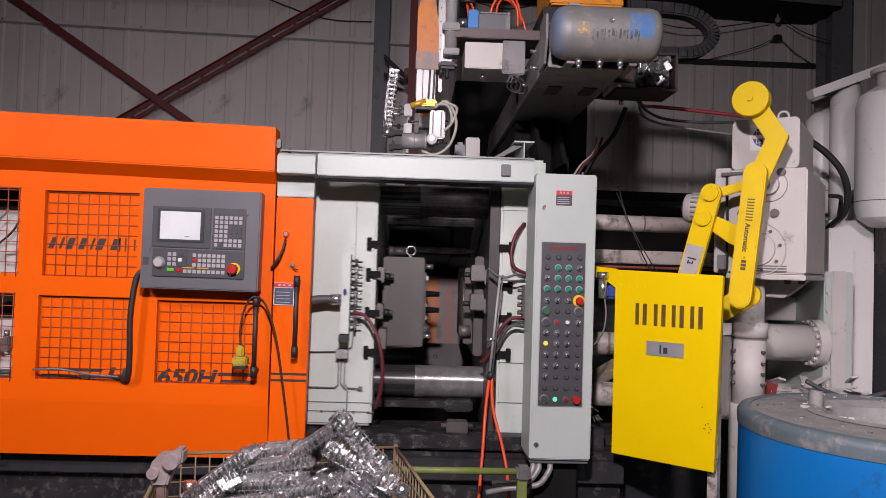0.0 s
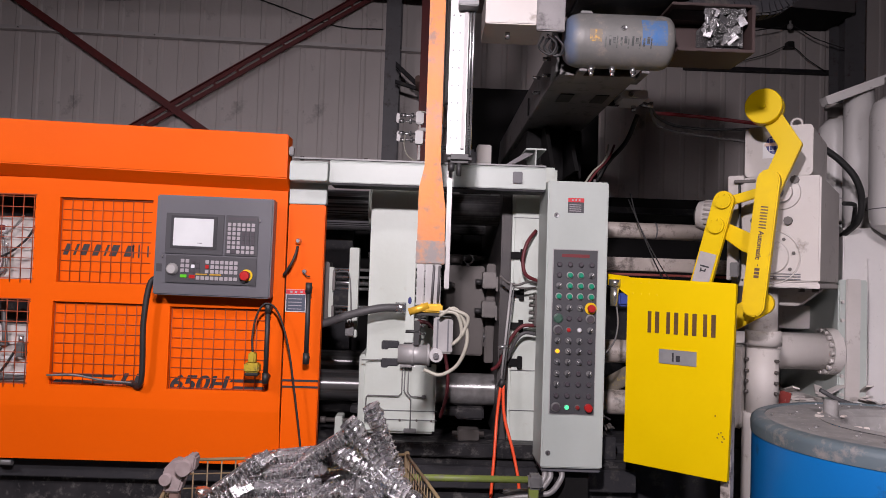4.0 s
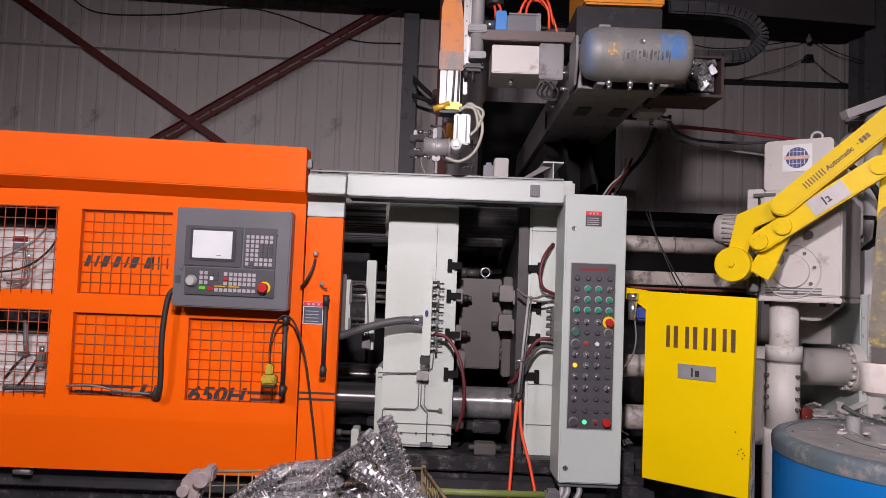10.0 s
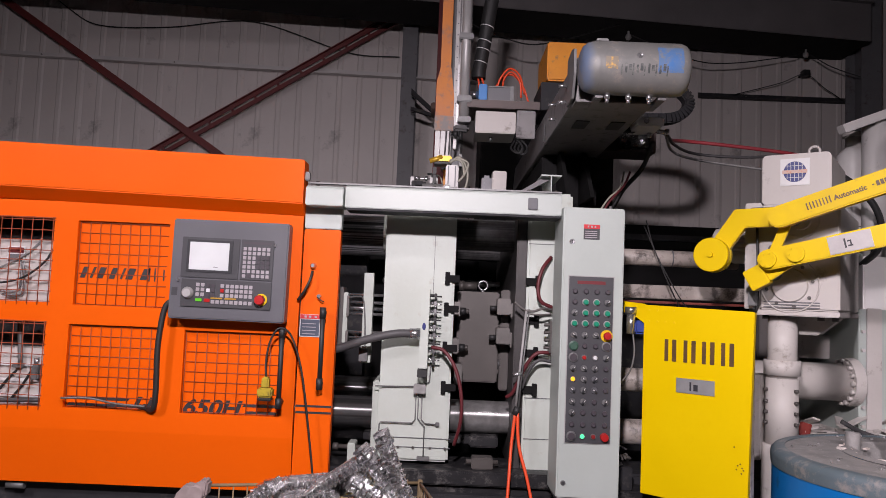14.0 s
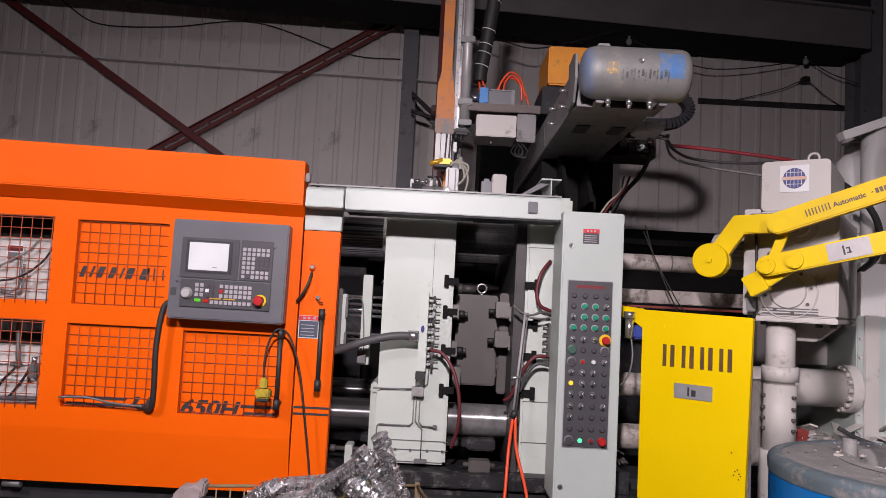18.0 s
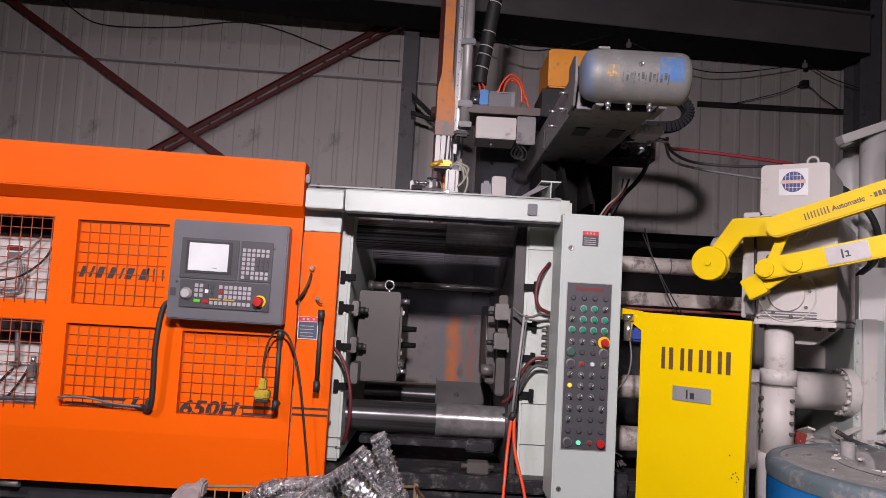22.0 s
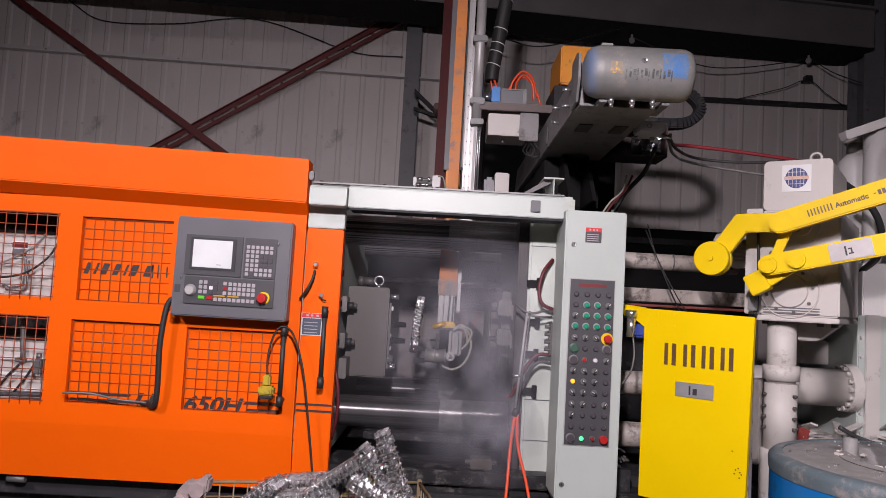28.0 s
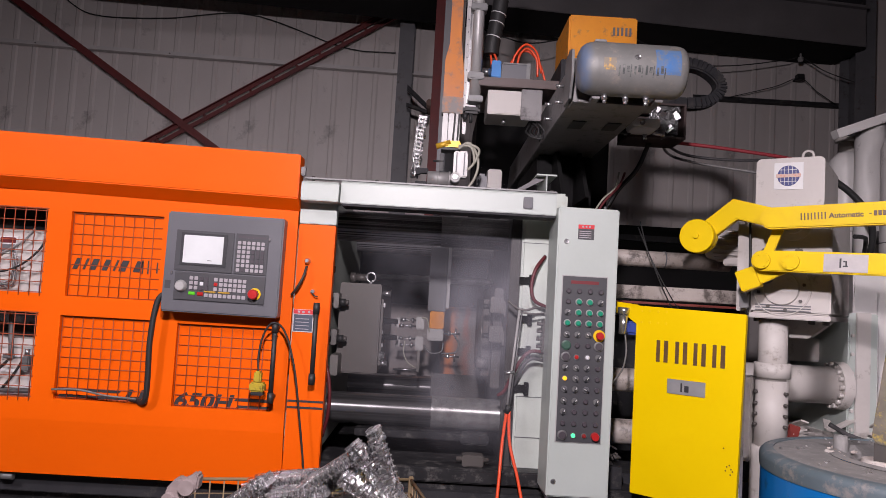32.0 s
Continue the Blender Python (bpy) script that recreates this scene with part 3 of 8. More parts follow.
def i_column(name, x, y, w, d, z0, z1, material, label):
    bm = B()
    t = 0.012
    box(bm, x - w / 2, x + w / 2, y, y + t, z0, z1)
    box(bm, x - w / 2, x + w / 2, y + d - t, y + d, z0, z1)
    box(bm, x - 0.005, x + 0.005, y + t, y + d - t, z0, z1)
    box(bm, x - w / 2 - 0.05, x + w / 2 + 0.05, y - 0.05, y + d + 0.05, z0 - 0.001, z0 + 0.02)
    return single(name, bm, material, (x, y, 0), label, "column", "hall columns")


def structure():
    i_column("steel_column", -0.42, 7.25, 0.15, 0.3, 0, HZ, COLGREY, "grey-painted steel hall column against the wall")
    i_column("steel_column", 4.2, 7.2, 0.2, 0.3, 0, HZ, COLGREY, "grey-painted steel hall column by the tanks")
    i_column("steel_column", -5.4, 7.25, 0.16, 0.3, 0, HZ, COLGREY, "grey-painted steel hall column at the far end")
    bm = B()
    box(bm, -0.125, -0.015, 6.45, 6.6, 0, HZ, 0.004)
    box(bm, -0.15, 0.01, 6.44, 6.61, 2.05, 2.07)
    single("downpipe_post", bm, RUSTRED, (-0.07, 6.5, 0), "red-oxide painted steel post behind the machine", "post")
    for z, x0, x1, m, lab in ((3.858, HX0, 0.35, GIRT, "thin pale grey steel girt along the sheet wall"), (3.712, 2.60, 4.17, DARK, "short dark steel girt on the sheet wall"), (2.2, HX0, HX1, GIRT, "thin pale grey steel girt along the sheet wall"), (1.0, HX0, HX1, GIRT, "thin pale grey steel girt along the sheet wall")):
        g = thing("wall_girt", ((x0 + x1) / 2, 7.55, z), lab, "girt", "wall girts")
        part("lower_flange", box(B(), x0, x1, 7.50, 7.57, z, z + 0.012), m, g)
        part("web", box(B(), x0, x1, 7.571, 7.58, z, z + 0.06), m, g)
        for k in range(int((x1 - x0) / 1.4)):
            part("fixing_bolt", rod(B(), (x0 + 0.5 + 1.4 * k, 7.562, z + 0.036), (x0 + 0.5 + 1.4 * k, 7.571, z + 0.036), 0.009, 6), STEEL, g)
        if m is GIRT and z > 3:
            g.rotation_euler = (0, radians(1.1), 0)
    br = thing("cross_brace", (-2.67, 7.44, 3.08), "red-oxide steel angle cross brace on the wall", "brace")
    for nm, a, b, off in (("brace_bar", (-5.3, 4.843), (-0.5, 1.676), 0.0), ("brace_channel", (-5.3, 1.428), (-0.5, 4.462), 0.05)):
        v = Vector((b[0] - a[0], 0, b[1] - a[1]))
        ang = math.degrees(math.atan2(v.z, v.x))
        m = Matrix.Translation((a[0], 7.44 + off, a[1])) @ Matrix.Rotation(radians(-ang), 4, "Y")
        if off == 0.0:
            bm = B()
            box(bm, 0, v.length, 0, 0.010, -0.036, 0.036, m=m)
            box(bm, 0, v.length, -0.03, 0, -0.036, -0.028, m=m)
            part(nm, bm, RUSTRED, br)
        else:
            for k in (-1, 1):
                bm = B()
                box(bm, 0, v.length, 0, 0.01, 0.037 * k - 0.024, 0.037 * k + 0.024, m=m)
                box(bm, 0, v.length, -0.03, 0, 0.057 * k - 0.004, 0.057 * k + 0.004, m=m)
                part(nm, bm, RUSTRED, br)
            for k in range(int(v.length / 0.27)):
                part("batten", box(B(), 0.1 + k * 0.27, 0.125 + k * 0.27, -0.012, 0, -0.052, 0.052, m=m), RUSTRED, br)
    # crane runway, running at a slight angle to the wall
    def plan(x, off):
        return (x, 6.393 + 0.125 * (x + 1.0) + off)
    cr = thing("crane_runway_beam", (2.4, 6.9, 4.2), "dark grey steel crane runway beam high under the roof", "beam")
    part("girder", prism(B(), [plan(HX0, 0), plan(4.1, 0), plan(4.1, 0.02), plan(HX0, 0.02)], 4.19, 4.56, "z", 0.003), STEELGREY, cr)
    # the shade under the beam is put into this black underside
    part("soffit", prism(B(), [plan(HX0, 0.022), plan(4.1, 0.022), plan(4.1, 0.61), plan(HX0, 0.61)], 4.186, 4.20, "z"), MATTBLACK, cr, "underside of the beam, coloured black for its shade")
    part("top_flange", prism(B(), [plan(HX0, -0.05), plan(4.1, -0.05), plan(4.1, 0.1), plan(HX0, 0.1)], 4.561, 4.585, "z"), STEELGREY, cr)
    for x, y in ((1.72, 7.02), (3.60, 7.32)):
        bm = B()
        rod(bm, (x, y, 4.15), (x, y, 4.1855), 0.012, 8)
        lathe(bm, (x, y, 4.152), (0, 0, -1), [(0.0, 0.0), (0.026, 0.004), (0.03, 0.03), (0.018, 0.05), (0.0, 0.054)], 14)
        part("anchor_lamp", bm, BRIGHTALU, cr, "small unlit pendant lamp")
    part("web_plate", prism(B(), [plan(HX0, 0.021), plan(4.1, 0.021), plan(4.1, 0.05), plan(HX0, 0.05)], 4.59, 5.9, "z"), DARK, cr, "dark truss panel over the beam")
    # knee brace between column and post
    kb = thing("knee_brace", (-0.25, 6.8, 3.2), "dark steel knee brace between column and post", "brace")
    for z0, z1, h in ((3.49, 3.27, 0.024), (3.32, 3.25, 0.016)):
        bm = B()
        prism(bm, [(-0.37, z0 - h), (-0.12, z1 - h), (-0.12, z1 + h), (-0.37, z0 + h)], 6.95, 7.0)
        part("strut", bm, DARK, kb)
    part("pin", rod(B(), (-0.14, 6.6, 3.26), (-0.14, 6.97, 3.26), 0.03, 12), RUST, kb)
    # loose cables on the wall
    for pts, r, nm in ((((1.72, 7.02, 4.16), (2.36, 7.08, 3.95), (2.81, 7.16, 3.96), (3.42, 7.26, 4.09), (3.60, 7.32, 4.15), (3.85, 7.30, 4.01), (4.14, 7.22, 3.88)), 0.0055, "wall_cable"),
                       (((2.95, 7.54, 3.75), (3.40, 7.46, 3.87), (3.665, 7.46, 3.975), (3.86, 7.46, 3.84), (4.10, 7.54, 3.74)), 0.0045, "wall_cable"),
                       (((-0.1, 6.62, 4.185), (0.324, 6.5, 3.925), (0.491, 6.5, 3.871), (0.826, 6.5, 3.838), (1.6, 6.85, 4.185)), 0.006, "wall_cable"),
                       (((-4.3, 7.56, 4.6), (-4.037, 7.56, 4.389), (-3.698, 7.56, 4.227), (-2.97, 7.56, 4.238), (-2.088, 7.56, 4.331), (-1.097, 7.56, 4.044), (-0.543, 7.56, 4.016)), 0.006, "wall_cable")):
        bm = B()
        hose(bm, pts, r, 6, 8)
        single(nm, bm, BLACK, pts[0], "black cable slung along the hall wall", "cable", "wall cables")
    jb = thing("junction_box", (3.66, 7.45, 3.96), "small dark junction box on the hall wall", "junction box")
    part("case", box(B(), 3.63, 3.70, 7.42, 7.50, 3.955, 4.015, 0.006), BLACK, jb)
    part("wall_stem", rod(B(), (3.665, 7.50, 3.985), (3.665, 7.59, 3.985), 0.012, 8), DARK, jb)


def dark_backing():
    """A made-up black box for the darkness behind the casting cell."""
    h = thing("backing_box", (1.2, 5.6, 0), "black box added for the darkness behind the casting cell", "housing")
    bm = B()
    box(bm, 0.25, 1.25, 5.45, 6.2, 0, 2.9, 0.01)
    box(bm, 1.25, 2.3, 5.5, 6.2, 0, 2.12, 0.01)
    part("shell", bm, MATTBLACK, h)
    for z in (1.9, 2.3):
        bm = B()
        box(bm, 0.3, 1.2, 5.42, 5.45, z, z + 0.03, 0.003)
        part("seam_strip", bm, MATTBLACK, h)
    # black sheet that stands in for the dark void of the die space
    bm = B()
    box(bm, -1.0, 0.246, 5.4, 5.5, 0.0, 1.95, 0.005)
    single("void_sheet", bm, MATTBLACK, (-0.4, 5.45, 0), "black sheet added behind the die space for its dark void", "screen")


# ---- die-casting machine ----


def tie_bars():
    for y in (3.74, 4.66):
        for z in (0.921, 1.832):
            high = z > 1.5
            t = thing("tie_bar", (-0.5, y, z), "steel tie bar coloured dark for the shade under the door rail" if high else "polished steel tie bar with a brushed threaded end", "tie bar", "four tie bars")
            bm = B()
            rod(bm, (-2.4, y, z), (0.02, y, z), 0.077, 48)
            part("shaft", bm, SHADEBAR if high else BAR, t)
            bm = B()
            rod(bm, (0.02, y, z), (0.62, y, z), 0.080, 40)
            part("threaded_end", bm, SHADETHREAD if high else THREAD, t)


def fixed_platen():
    p = thing("fixed_platen", (0.5, 4.2, 0.62), "grey-white painted fixed platen of the casting machine", "platen")
    bm = B()
    box(bm, 0.41, 0.62, 3.52, 4.9, 0.655, 2.03, 0.012)
    part("body", bm, PLATEN, p)
    bm = B()
    box(bm, 0.36, 0.408, 3.535, 4.88, 0.70, 1.98, 0.006)
    part("clamping_face", bm, OILPLATE, p, "dark oily clamping face")
    for z in (1.60, 1.416, 1.262, 1.09):
        bm = B()
        box(bm, 0.405, 0.455, 3.505, 3.53, z - 0.017, z + 0.017, 0.002)
        box(bm, 0.45, 0.472, 3.50, 3.53, z - 0.03, z + 0.03, 0.002)
        part("t_slot", bm, MATTBLACK, p)
    for z in (1.05, 0.86, 1.78):
        bm = B()
        box(bm, 0.415, 0.615, 3.5165, 3.519, z, z + 0.003)
        part("panel_seam", bm, INKGREY, p)
    bm = B()
    box(bm, 0.40, 0.63, 3.50, 4.9, 0.62, 0.655, 0.004)
    box(bm, 0.56, 0.6, 3.49, 3.515, 0.66, 0.69, 0.003)
    part("foot", bm, DARK, p)
    # fixed die half on the platen
    d = thing("fixed_die_half", (0.33, 4.2, 1.32), "oily tool-steel fixed die half clamped to the platen", "die")
    bm = B()
    box(bm, 0.312, 0.358, 3.78, 4.62, 1.05, 1.56, 0.006)
    part("back_plate", bm, STEEL, d)
    bm = B()
    box(bm, 0.265, 0.312, 3.86, 4.5, 1.10, 1.50, 0.006)
    part("cavity_block", bm, STEEL, d)
    bm = B()
    lathe(bm, (0.266, 4.05, 1.30), (-1, 0, 0), [(0.0, 0.012), (0.13, 0.012), (0.15, 0.004), (0.15, -0.01)], 32)
    part("cavity_ring", bm, CLAMP, d, "bright machined ring")
    for z in (1.475, 1.33):
        bm = B()
        box(bm, 0.285, 0.352, 3.66, 3.76, z - 0.04, z + 0.04, 0.004)
        box(bm, 0.352, 0.40, 3.66, 3.74, z - 0.055, z + 0.02, 0.004)
        part("clamp", bm, CLAMP, d)
        bm = B()
        rod(bm, (0.25, 3.69, z - 0.01), (0.285, 3.69, z - 0.01), 0.014, 10)
        part("clamp_bolt", bm, BLACK, d)
        part("clamp_nut", rod(B(), (0.405, 3.69, z - 0.03), (0.44, 3.69, z - 0.03), 0.02, 6), BLACK, d)
    bm = B()
    rod(bm, (0.24, 3.84, 1.17), (0.3, 3.84, 1.17), 0.03, 16)
    part("guide_bush", bm, CLAMP, d)


def moving_platen():
    p = thing("moving_platen", (0.0, 4.2, 0.72), "grey-white painted moving platen with die half and hoses", "platen")
    bm = B()
    box(bm, -0.27, 0.066, 3.52, 4.9, 0.735, 1.985, 0.012)
    part("body", bm, PLATEN, p)
    bm = B()
    box(bm, -0.305, -0.27, 3.56, 4.85, 0.735, 1.1, 0.008)
    for z in (0.921, 1.832):
        rod(bm, (-0.295, 3.74, z), (-0.268, 3.74, z), 0.105, 28)
    part("bar_bush", bm, PLATEN, p)
    for z, x1 in ((1.60, 0.0), (1.455, 0.0), (1.27, 0.0), (1.085, 0.0)):
        bm = B()
        box(bm, 0.04, 0.09, 3.505, 3.53, z - 0.016, z + 0.016, 0.002)
        box(bm, 0.02, 0.042, 3.50, 3.53, z - 0.03, z + 0.03, 0.002)
        part("t_slot", bm, MATTBLACK, p)
    bm = B()
    box(bm, -0.035, -0.033, 3.5155, 3.519, 1.12, 1.80)
    box(bm, -0.27, 0.075, 3.5155, 3.519, 0.843, 0.846)
    box(bm, -0.27, 0.075, 3.5155, 3.519, 0.80, 0.803)
    part("panel_seam", bm, INKGREY, p)
    for x in (-0.17, -0.1, -0.02, 0.05):
        part("skirt_bolt", rod(B(), (x, 3.511, 0.80), (x, 3.519, 0.80), 0.006, 6), STEEL, p)
    # die half
    d = B()
    box(d, 0.09, 0.300, 3.75, 4.62, 1.09, 1.545, 0.006)
    die = part("die_block", d, STEEL, p, "dark tool-steel moving die block")
    for z in (1.14, 1.50):
        part("guide_pin", rod(B(), (0.30, 3.83, z), (0.345, 3.83, z), 0.014, 12), CHROME, die)
    part("cavity_insert", box(B(), 0.298, 0.311, 3.80, 4.5, 1.13, 1.47, 0.003), STEEL, die)
    for z in (1.355, 1.27):
        part("core_pin", rod(B(), (0.311, 3.92, z), (0.385, 3.92, z), 0.017, 12, r1=0.013), MATTBLACK, die, "black core pin")
    part("sprue_bush", lathe(B(), (0.305, 3.81, 1.18), (1, 0, 0), [(0.0, 0.026), (0.016, 0.026), (0.024, 0.016), (0.028, 0.0)], 16), CHROME, die, "bright steel bush")
    for z, w in ((1.44, 0.010), (1.30, 0.006), (1.235, 0.009)):
        part("ejector_nub", box(B(), 0.311, 0.311 + w, 3.80, 3.83, z - 0.012, z + 0.012, 0.003), CHROME, die)
    bm = B()
    torus(bm, (0.226, 3.95, 1.582), (0, 1, 0), 0.024, 0.0055)
    rod(bm, (0.226, 3.95, 1.54), (0.226, 3.95, 1.56), 0.010, 10)
    part("eye_bolt", bm, CHROME, die, "steel lifting eye bolt")
    bm = B()
    rod(bm, (0.12, 4.1, 1.58), (0.2, 4.1, 1.58), 0.022, 12)
    rod(bm, (0.1, 4.1, 1.58), (0.13, 4.1, 1.58), 0.03, 6)
    part("ejector_fitting", bm, STEEL, die)
    for z in (1.45, 1.27):
        bm = B()
        box(bm, 0.068, 0.100, 3.64, 3.75, z - 0.036, z + 0.04, 0.004)
        part("clamp", bm, CLAMP, p, "ground steel die clamp block")
        bm = B()
        rod(bm, (0.100, 3.68, z - 0.005), (0.13, 3.68, z - 0.005), 0.020, 6)
        part("clamp_nut", bm, BLACK, p)
        part("clamp_bolt", rod(B(), (0.13, 3.68, z - 0.005), (0.146, 3.68, z - 0.005), 0.012, 8), STEEL, p)
    bm = B()
    box(bm, 0.083, 0.12, 3.60, 3.75, 1.09, 1.19, 0.004)
    part("clamp", bm, CLAMP, p)
    # valve manifold
    mf = part("manifold", box(B(), -0.087, -0.047, 3.43, 3.50, 1.175, 1.548, 0.003), PLATEN, p, "cream-white valve manifold bar")
    for k in range(9):
        z = 1.515 - k * 0.037
        bm = B()
        rod(bm, (-0.047, 3.455, z), (-0.026, 3.455, z), 0.007, 10)
        box(bm, -0.028, -0.014, 3.445, 3.465, z - 0.010, z + 0.010, 0.002)
        rod(bm, (-0.014, 3.455, z - 0.004), (0.008, 3.455, z - 0.004), 0.004, 8)
        rod(bm, (-0.021, 3.455, z - 0.03), (-0.021, 3.455, z), 0.005, 8)
        part("valve_fitting", bm, CHROME if k % 3 else BLACK, mf)
    part("lower_block", box(B(), -0.092, -0.048, 3.42, 3.49, 1.135, 1.172, 0.003), BLACK, mf)
    bm = B()
    lathe(bm, (-0.069, 3.429, 1.37), (0, -1, 0), [(0, 0.002), (0.013, 0.002), (0.014, 0)], 20)
    bmesh.ops.scale(bm, vec=(0.6, 1, 1.2), space=Matrix.Translation((0.069, -3.429, -1.37)), verts=bm.verts)
    part("oval_badge", bm, NAVY, mf)
    bm = B()
    hose(bm, [(-0.62, 3.46, 1.22), (-0.47, 3.44, 1.25), (-0.33, 3.42, 1.30), (-0.2, 3.42, 1.332), (-0.10, 3.44, 1.335)], 0.019, 12)
    part("suction_hose", bm, GREYHOSE, p, "thick grey rubber hose")
    bm = B()
    rod(bm, (-0.135, 3.44, 1.335), (-0.085, 3.44, 1.335), 0.026, 14)
    part("hose_collar", bm, CHROME, p)
    bm = B()
    hose(bm, [(-0.03, 3.45, 1.275), (0.03, 3.43, 1.26), (0.085, 3.41, 1.18), (0.115, 3.40, 1.06), (0.115, 3.41, 0.94), (0.09, 3.45, 0.83)], 0.0085, 10)
    part("red_hose", bm, REDHOSE, p, "dark red rubber hose loop")
    # lubrication lines
    sb = part("lube_block", box(B(), -0.107, -0.05, 3.47, 3.52, 1.055, 1.098, 0.003), FLEX, p)
    for pts in (((-0.095, 3.505, 1.055), (-0.095, 3.505, 0.93), (-0.11, 3.505, 0.915), (-0.255, 3.505, 0.915), (-0.262, 3.505, 0.905), (-0.264, 3.505, 0.79)),
                ((-0.082, 3.505, 1.055), (-0.084, 3.505, 0.94), (-0.07, 3.505, 0.92), (-0.05, 3.505, 0.90), (-0.05, 3.505, 0.75)),
                ((-0.066, 3.505, 1.055), (-0.066, 3.505, 0.935), (-0.05, 3.505, 0.915), (0.01, 3.505, 0.912)),
                ((-0.107, 3.505, 1.085), (-0.29, 3.505, 1.08)), ((-0.055, 3.505, 1.098), (-0.035, 3.505, 1.11), (-0.03, 3.505, 1.20))):
        bm = B()
        hose(bm, pts, 0.003, 6, 1)
        part("lube_pipe", bm, GALV, p)
    part("end_block", box(B(), -0.08, -0.02, 3.50, 3.52, 0.742, 0.762, 0.003), GALV, p)
    part("end_fitting", box(B(), 0.0, 0.02, 3.50, 3.52, 0.904, 0.922, 0.003), GALV, p)
    # ejector plate at the back of the platen
    part("ejector_bar", box(B(), -0.370, -0.324, 3.56, 3.62, 1.18, 1.612, 0.003), PLATEN, p)
    part("ejector_bar", box(B(), -0.470, -0.448, 3.60, 3.64, 1.27, 1.515, 0.003), PLATEN, p)
    for z0, z1 in ((1.40, 1.50), (1.27, 1.33)):
        part("guide_plate", box(B(), -0.452, -0.440, 3.58, 3.66, z0, z1, 0.002), CLAMP, p)
    for z in (1.505, 1.468, 1.412, 1.324):
        part("ejector_pin", rod(B(), (-0.45, 3.61, z), (-0.268, 3.61, z), 0.008, 10), CHROME, p)
    bm = B()
    hose(bm, [(-0.44, 3.575, 1.49), (-0.40, 3.565, 1.495), (-0.37, 3.556, 1.485), (-0.358, 3.555, 1.40), (-0.352, 3.553, 1.30), (-0.35, 3.553, 1.255)], 0.004, 6)
    part("lube_pipe", bm, GALV, p)
    bm = B()
    for k in range(3):
        rod(bm, (-0.372 + 0.012 * k, 3.545, 1.20), (-0.372 + 0.012 * k, 3.545, 1.262), 0.005, 8)
    part("valve_pins", bm, CHROME, p)
    for z in (1.30, 1.44):
        bm = B()
        rod(bm, (-0.50, 3.66, z), (-0.27, 3.66, z), 0.014, 12)
        part("ejector_rod", bm, CHROME, p)
    part("ejector_block", box(B(), -0.52, -0.47, 3.6, 3.72, 1.25, 1.54, 0.004), STEEL, p)
    part("valve_block", box(B(), -0.375, -0.335, 3.52, 3.558, 1.19, 1.25, 0.003), GALV, p)
    # foot clamp
    part("foot_clamp", box(B(), -0.405, -0.37, 3.50, 3.6, 0.722, 0.812, 0.004), PLATEN, p)
    bm = B()
    rod(bm, (-0.47, 3.55, 0.785), (-0.32, 3.55, 0.785), 0.011, 10)
    rod(bm, (-0.48, 3.55, 0.785), (-0.455, 3.55, 0.785), 0.018, 6)
    part("foot_bolt", bm, STEEL, p)
    return p


